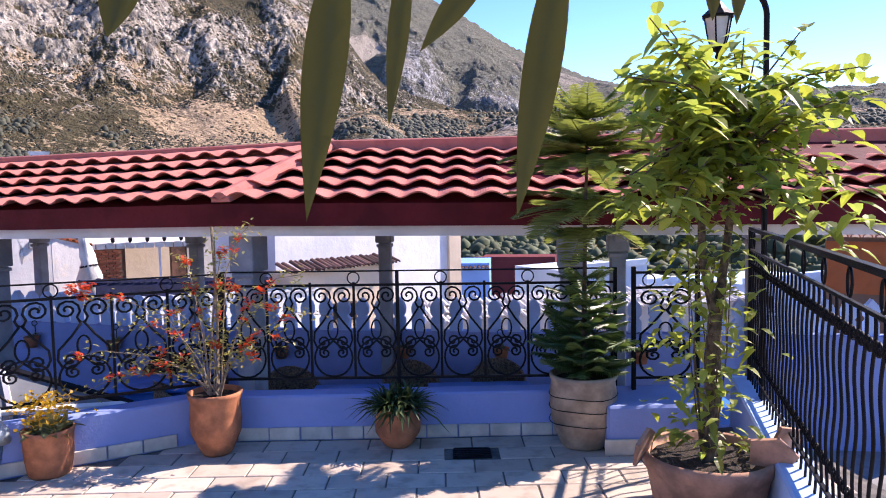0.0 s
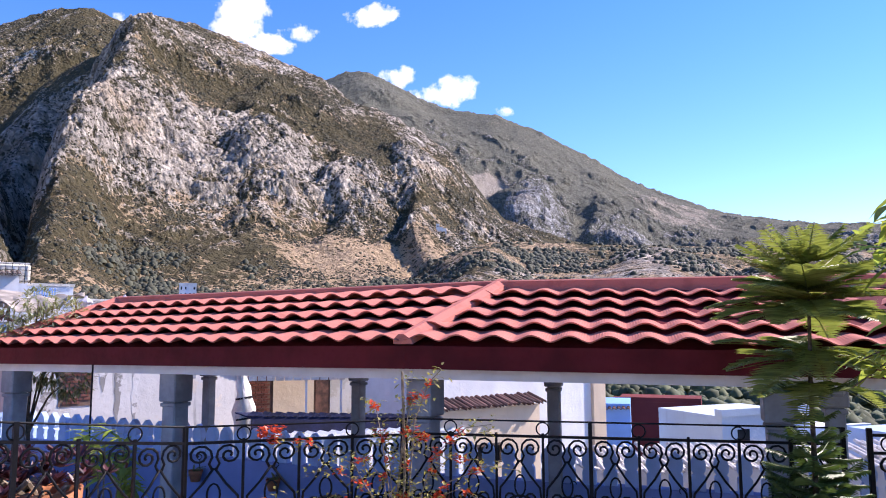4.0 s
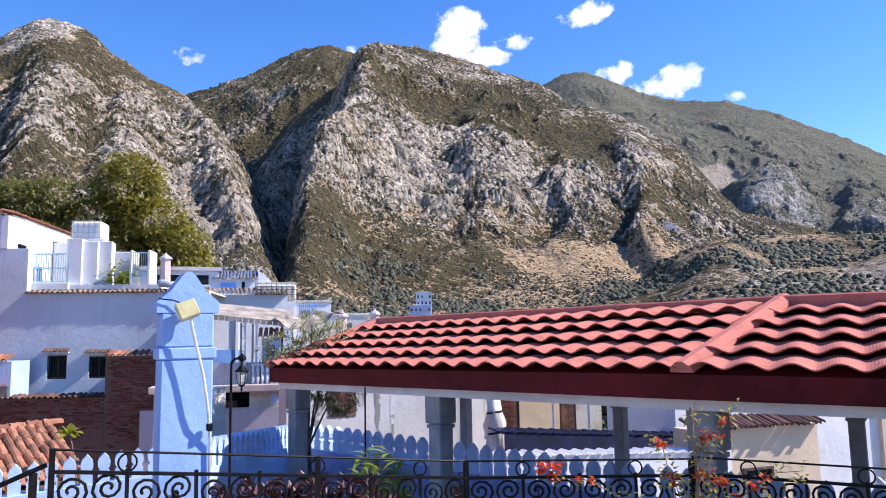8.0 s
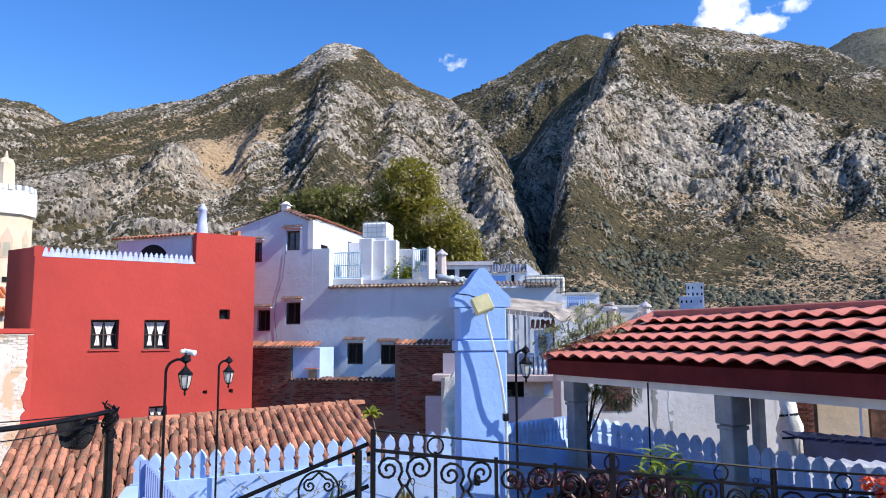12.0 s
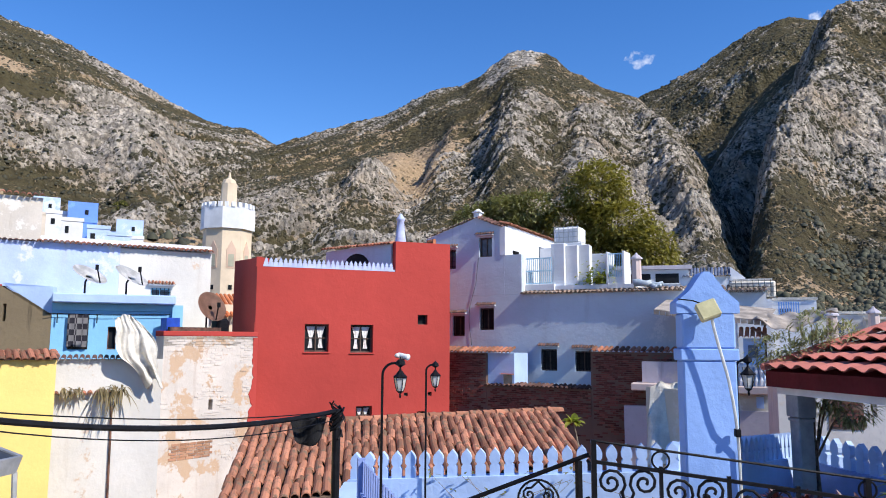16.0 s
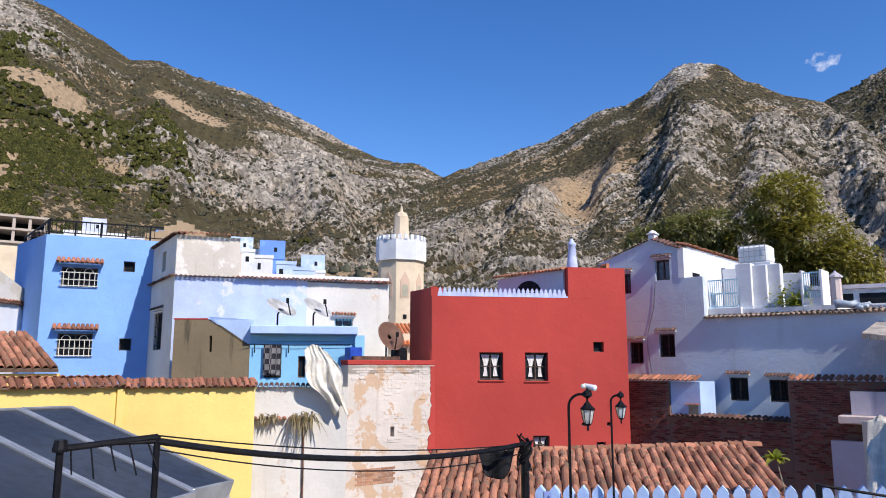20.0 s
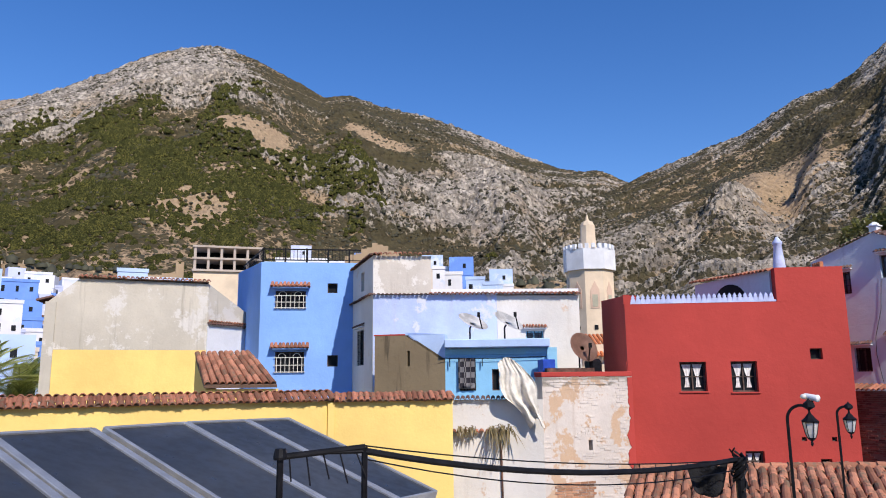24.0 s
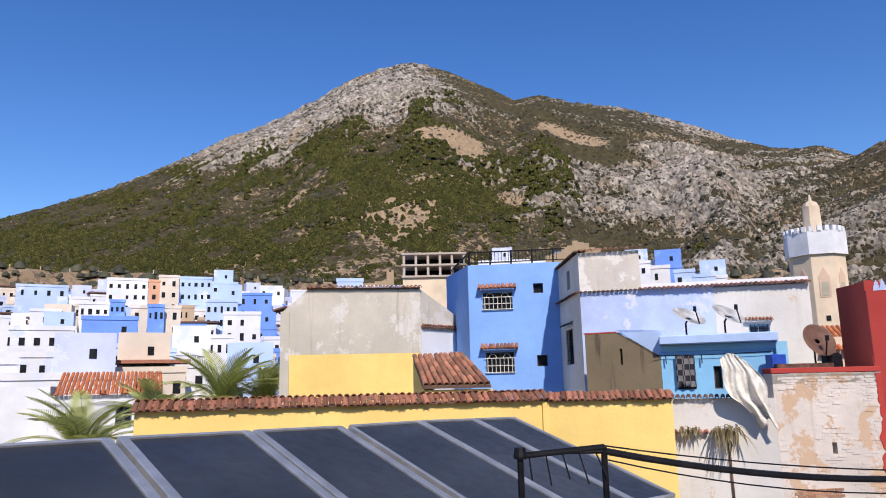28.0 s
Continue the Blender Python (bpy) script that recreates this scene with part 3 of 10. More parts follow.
    knob1 = np.clip(in1 * 3.0, 0, 1) * (0.35 + 0.65 * pick1)
    knob2 = np.clip(in2 * 3.0, 0, 1) * (0.3 + 0.7 * pick2)
    knob3 = np.clip(in3 * 2.5, 0, 1) * (0.3 + 0.7 * pick3)
    out = scale * (crag * 0.75 * ridg * (0.4 + rocky) + crag * 0.22 * fine * (0.4 + rocky) + bare * (crag * 0.15 * knob1 + crag * 0.13 * knob2 + crag * 0.085 * knob3) + crag * 0.07 * micro)
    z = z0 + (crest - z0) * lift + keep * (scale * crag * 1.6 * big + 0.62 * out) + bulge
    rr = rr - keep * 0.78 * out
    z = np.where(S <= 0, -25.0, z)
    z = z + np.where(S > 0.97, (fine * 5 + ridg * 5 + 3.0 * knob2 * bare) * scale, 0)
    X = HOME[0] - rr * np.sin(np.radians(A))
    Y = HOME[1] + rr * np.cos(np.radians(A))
    crevice = bare * (1 - np.clip(0.5 * knob1 + 0.7 * knob2 + 0.5 * knob3, 0, 1))
    vegf = np.clip(vegf - 0.55 * (bare - 0.5) * (0.3 + np.clip(knob1 + knob2, 0, 1)) + 0.5 * crevice, 0, 1)
    rocky = np.clip(rocky + 0.35 * bare * (knob2 + knob3 - 0.55), 0, 1)
    me = bpy.data.meshes.new(name)
    co = np.stack([X, Y, z], -1).reshape(-1, 3).astype(np.float32)
    idx = np.arange(na * nr).reshape(na, nr)
    quads = np.stack([idx[:-1, :-1], idx[:-1, 1:], idx[1:, 1:], idx[1:, :-1]], -1).reshape(-1, 4).astype(np.int32)
    me.vertices.add(len(co))
    me.vertices.foreach_set("co", co.ravel())
    me.loops.add(quads.size)
    me.loops.foreach_set("vertex_index", quads.ravel())
    me.polygons.add(len(quads))
    me.polygons.foreach_set("loop_start", np.arange(0, quads.size, 4, dtype=np.int32))
    me.update(calc_edges=True)
    for key, field in (("rock", rocky), ("veg", vegf)):
        me.attributes.new(key, "FLOAT", "POINT").data.foreach_set("value", field.ravel().astype(np.float32))
    me.materials.append(mat or M["mountain"])
    LAND[name] = (az, s, X, Y, z, rocky, vegf)
    return tagged(new(name, me), label, "mountain", kind="structure")


mountain("mountain_far", "distant mountain in haze-tinted blue-grey with bare slopes behind the ridge",
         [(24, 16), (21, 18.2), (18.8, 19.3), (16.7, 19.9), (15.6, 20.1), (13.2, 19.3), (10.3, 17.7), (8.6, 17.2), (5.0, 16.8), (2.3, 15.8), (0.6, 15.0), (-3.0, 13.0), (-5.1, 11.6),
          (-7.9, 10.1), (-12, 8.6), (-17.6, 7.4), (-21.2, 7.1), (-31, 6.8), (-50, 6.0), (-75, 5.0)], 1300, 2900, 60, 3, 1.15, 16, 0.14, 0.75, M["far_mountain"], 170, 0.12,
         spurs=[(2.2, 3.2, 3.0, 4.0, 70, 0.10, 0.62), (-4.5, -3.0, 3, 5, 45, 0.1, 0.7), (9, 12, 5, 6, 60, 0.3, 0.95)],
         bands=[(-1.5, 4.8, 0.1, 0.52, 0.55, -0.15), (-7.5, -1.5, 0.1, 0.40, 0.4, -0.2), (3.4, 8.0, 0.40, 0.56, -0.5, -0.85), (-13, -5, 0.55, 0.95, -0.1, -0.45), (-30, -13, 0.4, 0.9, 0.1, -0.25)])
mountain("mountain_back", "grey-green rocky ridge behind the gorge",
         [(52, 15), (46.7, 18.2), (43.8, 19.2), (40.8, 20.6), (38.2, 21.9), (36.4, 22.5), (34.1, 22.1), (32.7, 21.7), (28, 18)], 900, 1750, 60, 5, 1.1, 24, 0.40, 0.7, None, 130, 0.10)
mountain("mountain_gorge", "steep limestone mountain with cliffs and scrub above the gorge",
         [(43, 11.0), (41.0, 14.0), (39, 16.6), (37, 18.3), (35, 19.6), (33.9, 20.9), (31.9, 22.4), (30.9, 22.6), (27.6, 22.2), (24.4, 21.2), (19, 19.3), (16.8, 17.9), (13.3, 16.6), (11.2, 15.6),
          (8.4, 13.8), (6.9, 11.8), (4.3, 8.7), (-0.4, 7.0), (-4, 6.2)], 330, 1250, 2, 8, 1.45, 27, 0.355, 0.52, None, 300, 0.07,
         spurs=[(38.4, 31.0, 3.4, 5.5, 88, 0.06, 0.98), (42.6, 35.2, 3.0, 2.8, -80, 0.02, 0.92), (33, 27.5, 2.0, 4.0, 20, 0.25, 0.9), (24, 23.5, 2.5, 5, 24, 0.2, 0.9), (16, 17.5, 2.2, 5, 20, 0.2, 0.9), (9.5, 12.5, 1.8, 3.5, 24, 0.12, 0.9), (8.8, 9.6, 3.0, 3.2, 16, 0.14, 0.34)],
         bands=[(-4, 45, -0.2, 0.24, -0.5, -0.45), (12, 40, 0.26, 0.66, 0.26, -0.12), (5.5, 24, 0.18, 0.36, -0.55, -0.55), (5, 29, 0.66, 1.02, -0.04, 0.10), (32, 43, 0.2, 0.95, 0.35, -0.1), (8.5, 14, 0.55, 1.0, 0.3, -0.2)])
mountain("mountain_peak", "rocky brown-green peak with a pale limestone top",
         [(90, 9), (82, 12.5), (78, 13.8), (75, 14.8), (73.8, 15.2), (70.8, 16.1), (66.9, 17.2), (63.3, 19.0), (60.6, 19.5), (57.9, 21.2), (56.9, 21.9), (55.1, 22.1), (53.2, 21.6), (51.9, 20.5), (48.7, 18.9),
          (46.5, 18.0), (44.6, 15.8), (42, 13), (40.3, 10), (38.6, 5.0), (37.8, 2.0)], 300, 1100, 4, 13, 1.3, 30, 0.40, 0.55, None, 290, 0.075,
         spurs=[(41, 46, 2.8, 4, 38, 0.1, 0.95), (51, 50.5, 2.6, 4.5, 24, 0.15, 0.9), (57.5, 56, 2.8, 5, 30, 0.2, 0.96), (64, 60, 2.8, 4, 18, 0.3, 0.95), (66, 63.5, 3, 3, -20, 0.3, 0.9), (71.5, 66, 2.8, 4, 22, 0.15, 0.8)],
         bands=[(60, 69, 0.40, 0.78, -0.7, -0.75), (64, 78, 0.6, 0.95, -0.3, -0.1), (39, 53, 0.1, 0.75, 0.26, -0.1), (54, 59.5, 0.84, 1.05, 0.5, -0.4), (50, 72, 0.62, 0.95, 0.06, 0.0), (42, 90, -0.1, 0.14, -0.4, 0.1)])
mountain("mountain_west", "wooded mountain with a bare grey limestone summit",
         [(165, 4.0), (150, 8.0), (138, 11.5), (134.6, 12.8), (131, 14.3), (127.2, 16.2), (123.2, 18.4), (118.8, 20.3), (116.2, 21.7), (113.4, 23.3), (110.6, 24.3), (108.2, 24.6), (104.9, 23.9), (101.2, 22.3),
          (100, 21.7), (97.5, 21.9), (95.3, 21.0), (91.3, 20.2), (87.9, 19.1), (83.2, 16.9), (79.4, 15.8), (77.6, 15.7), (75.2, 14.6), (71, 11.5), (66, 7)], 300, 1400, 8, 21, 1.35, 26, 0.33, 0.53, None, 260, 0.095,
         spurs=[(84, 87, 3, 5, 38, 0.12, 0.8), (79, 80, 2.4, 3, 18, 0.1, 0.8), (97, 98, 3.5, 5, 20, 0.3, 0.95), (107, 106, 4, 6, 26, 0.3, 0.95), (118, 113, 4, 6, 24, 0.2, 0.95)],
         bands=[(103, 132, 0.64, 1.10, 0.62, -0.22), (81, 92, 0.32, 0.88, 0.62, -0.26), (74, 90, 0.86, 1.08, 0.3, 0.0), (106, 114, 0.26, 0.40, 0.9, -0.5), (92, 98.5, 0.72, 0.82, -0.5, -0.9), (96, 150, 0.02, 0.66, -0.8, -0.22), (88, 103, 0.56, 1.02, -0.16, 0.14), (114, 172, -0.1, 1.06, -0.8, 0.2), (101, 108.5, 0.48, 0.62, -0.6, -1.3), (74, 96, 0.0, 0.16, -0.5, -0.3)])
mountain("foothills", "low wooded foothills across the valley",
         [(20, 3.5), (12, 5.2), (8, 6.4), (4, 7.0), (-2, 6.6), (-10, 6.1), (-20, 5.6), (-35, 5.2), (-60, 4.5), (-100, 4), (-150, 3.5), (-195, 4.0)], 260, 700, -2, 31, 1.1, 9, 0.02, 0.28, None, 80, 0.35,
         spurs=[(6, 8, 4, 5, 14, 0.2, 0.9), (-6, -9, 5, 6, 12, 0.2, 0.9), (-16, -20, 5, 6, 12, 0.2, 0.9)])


def ground_height(x, y):
    r = math.hypot(x - HOME[0], y - HOME[1])
    return -9.0 + 13.0 * max(0.0, min(1.0, (r - 60) / 300.0)) ** 1.2


rings = [0, 8, 20, 40, 60, 80, 110, 140, 180, 230, 290, 360, 450, 700, 1500, 4500]
g_verts, g_faces = [], []
for k, r in enumerate(rings):
    for j in range(96):
        a = 2 * math.pi * j / 96
        x, y = HOME[0] + r * math.cos(a), HOME[1] + r * math.sin(a)
        g_verts.append((x, y, ground_height(x, y)))
for k in range(len(rings) - 1):
    for j in range(96):
        g_faces.append((k * 96 + j, (k + 1) * 96 + j, (k + 1) * 96 + (j + 1) % 96, k * 96 + (j + 1) % 96))

def blob():
    """A small uneven clump: two rings of five and a tip."""
    vs = [(0, 0, 1.0)]
    for h, r in ((0.5, 0.85), (-0.3, 1.0)):
        vs += [(r * math.cos(2 * math.pi * k / 5 + h), r * math.sin(2 * math.pi * k / 5 + h), h) for k in range(5)]
    fs = [(0, 1 + k, 1 + (k + 1) % 5) for k in range(5)]
    for k in range(5):
        a, b, c, d = 1 + k, 1 + (k + 1) % 5, 6 + (k + 1) % 5, 6 + k
        fs += [(a, d, c), (a, c, b)]
    return np.array(vs), np.array(fs)


BV, BF = blob()


def scatter(name, label, category, land, count, az_lim, s_lim, size, squash, mat, seed, density, near=0.5):
    """Clumps of growth strewn over a mountainside, all in one mesh."""
    rs = np.random.RandomState(seed)
    az, s, X, Y, Z, rocky, vegf = LAND[land]
    A = rs.uniform(*az_lim, count * 5)
    S = rs.uniform(*s_lim, count * 5)
    ia = np.clip(np.searchsorted(az, A) - 1, 0, len(az) - 2)
    js = np.clip(np.searchsorted(s, S) - 1, 0, len(s) - 2)
    fa, fs = (A - az[ia]) / (az[1] - az[0]), (S - s[js]) / (s[1] - s[0])

    def at(F):
        return (F[ia, js] * (1 - fa) + F[ia + 1, js] * fa) * (1 - fs) + (F[ia, js + 1] * (1 - fa) + F[ia + 1, js + 1] * fa) * fs

    P = np.stack([at(X), at(Y), at(Z)], -1)
    keep = rs.uniform(0, 1, len(A)) < density(A, S, at(rocky), at(vegf), fbm(P[:, 0] / 45.0, P[:, 1] / 45.0, 3, seed + 5))
    return clumps(name, label, category, P[keep][:count], rs, size, squash, mat, near)


def clumps(name, label, category, P, rs, size, squash, mat, near=0.5):
    """One small uneven clump at each place, joined."""
    n = len(P)
    sz = rs.uniform(size[0], size[1], (n, 1, 1)) * rs.uniform(0.7, 1.2, (n, 1, 1)) * np.clip(np.hypot(P[:, 0], P[:, 1]) / 850.0, near, 1.0)[:, None, None]
    shape = BV[None] * (1 + rs.uniform(-0.28, 0.28, (n, len(BV), 3)))
    rot = rs.uniform(0, 2 * np.pi, n)
    c, s_ = np.cos(rot)[:, None], np.sin(rot)[:, None]
    sx = shape[..., 0] * c - shape[..., 1] * s_
    sy = shape[..., 0] * s_ + shape[..., 1] * c
    V = np.stack([sx, sy, shape[..., 2] * squash * rs.uniform(0.7, 1.3, (n, 1))], -1) * sz + P[:, None]
    F = BF[None] + (np.arange(n) * len(BV))[:, None, None]
    me = bpy.data.meshes.new(name)
    me.vertices.add(n * len(BV))
    me.vertices.foreach_set("co", V.astype(np.float32).ravel())
    me.loops.add(F.size)
    me.loops.foreach_set("vertex_index", F.astype(np.int32).ravel())
    me.polygons.add(F.size // 3)
    me.polygons.foreach_set("loop_start", np.arange(0, F.size, 3, dtype=np.int32))
    me.update(calc_edges=True)
    me.materials.append(mat)
    me.shade_smooth()
    return tagged(new(name, me), label, category, kind="stuff")


def sparse(A, S, rocky, veg, clump):
    return np.clip((clump - 0.26) * 2.2, 0.06, 1) * np.clip(0.34 + 0.9 * veg, 0.05, 1)


def woods(A, S, rocky, veg, clump):
    line = np.interp(A, [91, 95, 97, 101, 105, 110, 119, 127, 136, 150], [0.20, 0.42, 0.62, 0.67, 0.73, 0.66, 0.77, 0.95, 0.97, 0.97]) + 0.34 * (clump - 0.5)
    right = np.clip((A - 92) / 6.0 + 5.0 * (clump - 0.5), 0, 1)
    low = np.clip(0.75 + S * 3 - 0.7 * (A > 103) * (A < 114) * (S < 0.38) * (S > 0.24), 0.12, 1)
    return np.clip((line - S) * 9, 0.0, 1) * right * low * np.clip((clump - 0.40) * 5, 0.05, 1.0) * np.where(veg < 0.12, 0.04, 1)


def groves(A, S, rocky, veg, clump):
    return np.clip((clump - 0.46) * 7, 0.03, 1)


M["bush"] = leaf_mat("hillside_scrub", (0.046, 0.042, 0.021), rough=0.8, glow=0.0)
def wood_mat():
    """Far pine crowns: every crown its own green, with sunlit tufts and shaded gaps painted in by noise."""
    n = Nodes("pine_woodland")
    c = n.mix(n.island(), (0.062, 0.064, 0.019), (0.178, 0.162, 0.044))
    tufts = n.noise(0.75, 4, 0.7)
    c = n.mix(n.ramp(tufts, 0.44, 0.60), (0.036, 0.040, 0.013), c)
    return n.done(c, 0.9, tufts, 1.0, 2.5, spec=0.05)


M["wood"] = wood_mat()
M["grove"] = leaf_mat("olive_grove", (0.060, 0.060, 0.034), rough=0.8, glow=0.0)
scatter("gorge_scrub", "dark scrub bushes dotted over the gorge mountain", "scrub", "mountain_gorge", 33000, (0, 42), (0.02, 0.99), (0.6, 2.0), 0.8, M["bush"], 1, sparse)
scatter("peak_scrub", "dark scrub bushes dotted over the rocky peak", "scrub", "mountain_peak", 29000, (39, 88), (0.02, 0.99), (0.6, 1.9), 0.8, M["bush"], 2, sparse)
scatter("west_scrub", "dark scrub bushes dotted over the wooded mountain", "scrub", "mountain_west", 25000, (72, 145), (0.02, 0.99), (0.9, 3.0), 0.8, M["bush"], 3, sparse)
scatter("back_scrub", "scrub on the ridge behind the gorge", "scrub", "mountain_back", 5000, (30, 50), (0.1, 0.99), (1.8, 4.0), 0.8, M["bush"], 4, sparse)
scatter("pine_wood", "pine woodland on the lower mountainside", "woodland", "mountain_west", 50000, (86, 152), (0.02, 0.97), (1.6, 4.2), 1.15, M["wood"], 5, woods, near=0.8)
scatter("olive_groves", "dark olive groves at the foot of the mountain", "woodland", "mountain_gorge", 4600, (-3, 42), (0.0, 0.22), (1.6, 4.6), 0.95, M["grove"], 6, groves)
scatter("peak_groves", "trees at the foot of the rocky peak", "woodland", "mountain_peak", 3000, (40, 88), (0.0, 0.18), (1.4, 4.2), 0.95, M["grove"], 7, groves)
scatter("valley_groves", "tree-covered foothills across the valley", "woodland", "foothills", 12000, (-60, 18), (0.02, 1.05), (1.4, 4.6), 0.9, M["grove"], 8, groves)

vr = np.random.RandomState(19)
va, vd = np.radians(vr.uniform(-75, 26, 5200)), vr.uniform(34, 290, 5200)
vkeep = fbm(vd * np.sin(va) / 22.0, vd * np.cos(va) / 22.0, 3, 71) > 0.42
va, vd = va[vkeep], vd[vkeep]
vx, vy = HOME[0] - vd * np.sin(va), HOME[1] + vd * np.cos(va)
M["valley_leaf"] = leaf_mat("valley_tree_crown", (0.085, 0.100, 0.042), rough=0.8, glow=0.1)
v_at = np.stack([vx, vy, np.array([ground_height(x, y) + 0.5 for x, y in zip(vx, vy)])], -1)
v_near = vd < 170
clumps("valley_trees", "dark olive trees and bushes on the valley floor", "woodland", v_at[~v_near], vr, (2.4, 5.2), 0.95, M["grove"])
crown = vr.normal(0, 1, (int(v_near.sum()), 26, 3))
crown /= np.linalg.norm(crown, axis=2, keepdims=True)
tall = vr.uniform(1.3, 2.6, (len(crown), 1, 1))
tufts = v_at[v_near][:, None] + crown * tall * vr.uniform(0.55, 1.05, (len(crown), 26, 1)) * np.array([1.0, 1.0, 0.85]) + np.array([0, 0, 1.0]) * tall
clumps("near_valley_trees", "leafy olive trees on the near valley floor", "woodland", tufts.reshape(-1, 3), vr, (0.9, 1.9), 0.85, M["valley_leaf"])

gn = Nodes("dry_valley_ground")
g_c = gn.mix(gn.ramp(gn.noise(0.05, 6), 0.35, 0.65), (0.36, 0.27, 0.17), (0.16, 0.14, 0.06))
g_c = gn.mix(gn.ramp(gn.voronoi(0.25), 0.45, 0.2), g_c, (0.05, 0.055, 0.02))
M["ground"] = gn.done(g_c, 0.95, gn.noise(1.5, 5), 0.6, 0.2, spec=0.1)
tagged(new("ground", mesh_from("ground", g_verts, g_faces, [M["ground"]])), "dry sloping valley ground with scrub", "ground", kind="structure")

# ---- the upper terrace ----
LOWER = -0.8
terrace_poly = [(-6.2, -3.2), (3.2, -3.2), (2.25, 4.75), (1.2, 4.62), (-1.55, 4.62), (-2.6, 4.0), (-4.2, 2.2), (-6.2, 0.8)]
part_floor = part("terrace_floor", slab_bm(terrace_poly, -0.25, -0.006), M["grout"])
tagged(part_floor, "stone-paved roof terrace with dark joints", "floor", kind="structure")
tagged(part("terrace_block", slab_bm([(x * 0.995, y * 0.995) for x, y in terrace_poly], -9.2, -0.255), M["parapet_blue"]), "blue-washed house below the terrace", "house", kind="structure")

# pavers in staggered rows near the parapet, coarser behind the camera
paver_mesh = {}


def paver(w, d):
    key = (round(w, 3), round(d, 3))
    if key not in paver_mesh:
        bm = bm_box(-w / 2, w / 2, -d / 2, d / 2, -0.02, 0.0, bevel=0.004)
        me = bpy.data.meshes.new("paver")
        bm.to_mesh(me)
        bm.free()
        me.materials.append(M["paver"])
        paver_mesh[key] = me
    return paver_mesh[key]


def inside(poly, x, y):
    hit = False
    for (x0, y0), (x1, y1) in zip(poly, poly[1:] + poly[:1]):
        if (y0 > y) != (y1 > y) and x < x0 + (y - y0) / (y1 - y0) * (x1 - x0):
            hit = not hit
    return hit


rng = random.Random(4)
for row in range(14):
    yy = 4.50 - row * 0.205
    for col in range(-10, 8):
        xx = col * 0.335 + (row % 2) * 0.16 + 0.05
        if inside([(-4.0, 1.5), (2.15, 1.5), (2.1, 4.6), (-1.55, 4.6), (-2.45, 4.05), (-3.4, 3.0)], xx, yy) and not (abs(xx - 0.21) < 0.16 and abs(yy - 4.3) < 0.1):
            shared("paver", paver(0.325, 0.195), Matrix.Translation((xx, yy, rng.uniform(-0.002, 0.003))), part_floor)
drain = thing("floor_drain", "square black iron drain grate set in the paving", "drain", at=(0.21, 4.3, 0))
part("grate_frame", bm_box(-0.12, 0.12, -0.085, 0.085, -0.01, 0.004, bevel=0.003), M["iron"], drain)
for k in range(5):
    part("grate_bar", bm_box(-0.11, 0.11, -0.07 + k * 0.033, -0.055 + k * 0.033, 0.004, 0.010), M["iron"], drain)

# low blue parapets with a skirting of cream tiles
PARAPET = [((-1.55, 4.62), (1.02, 4.62)), ((-2.62, 4.0), (-1.55, 4.62)), ((-4.25, 2.2), (-2.62, 4.0))]
sk_mesh = bpy.data.meshes.new("skirting_tile")
b_ = bm_box(0.004, 0.206, -0.016, 0.0, 0.004, 0.088, bevel=0.004)
b_.to_mesh(sk_mesh)
b_.free()
sk_mesh.materials.append(M["skirting"])
for i, (a, b) in enumerate(PARAPET):
    m, L = along(a, b)
    ob = part("parapet_%d" % (i + 1), bm_box(0, L, 0, 0.17, -0.24, 0.30, m, 0.012), M["parapet_blue"])
    tagged(ob, "low blue-washed parapet with cream tile skirting", "parapet", kind="structure")
    for k in range(int(L / 0.21)):
        shared("skirting_tile", sk_mesh, m @ Matrix.Translation((k * 0.21 + 0.002, -0.003, 0)), ob)
gate_step = part("gate_step", bm_box(1.04, 1.62, 4.22, 4.72, 0.0, 0.30, bevel=0.015), M["parapet_blue"])
tagged(gate_step, "blue-washed step block with cream tiles below the gate", "step", kind="structure")
part("skirting_tile", bm_box(1.02, 1.63, 4.195, 4.215, 0.0, 0.10, bevel=0.004), M["skirting"], gate_step)
m, L = along((2.06, 4.85), (1.08, 1.2))
right_wall = part("parapet_right", bm_box(0, L, -0.02, 0.16, -0.24, 0.32, m, 0.012), M["light_blue"])
tagged(right_wall, "light blue parapet along the terrace edge", "parapet", kind="structure")


# ---- wrought iron railings ----
def spiral(cx, cz, r, a0, turns, n=14, flip=1):
    return [(cx + flip * r * (1 - 0.86 * k / n) * math.cos(a0 + turns * 2 * math.pi * k / n), 0, cz + r * (1 - 0.86 * k / n) * math.sin(a0 + turns * 2 * math.pi * k / n)) for k in range(n + 1)]


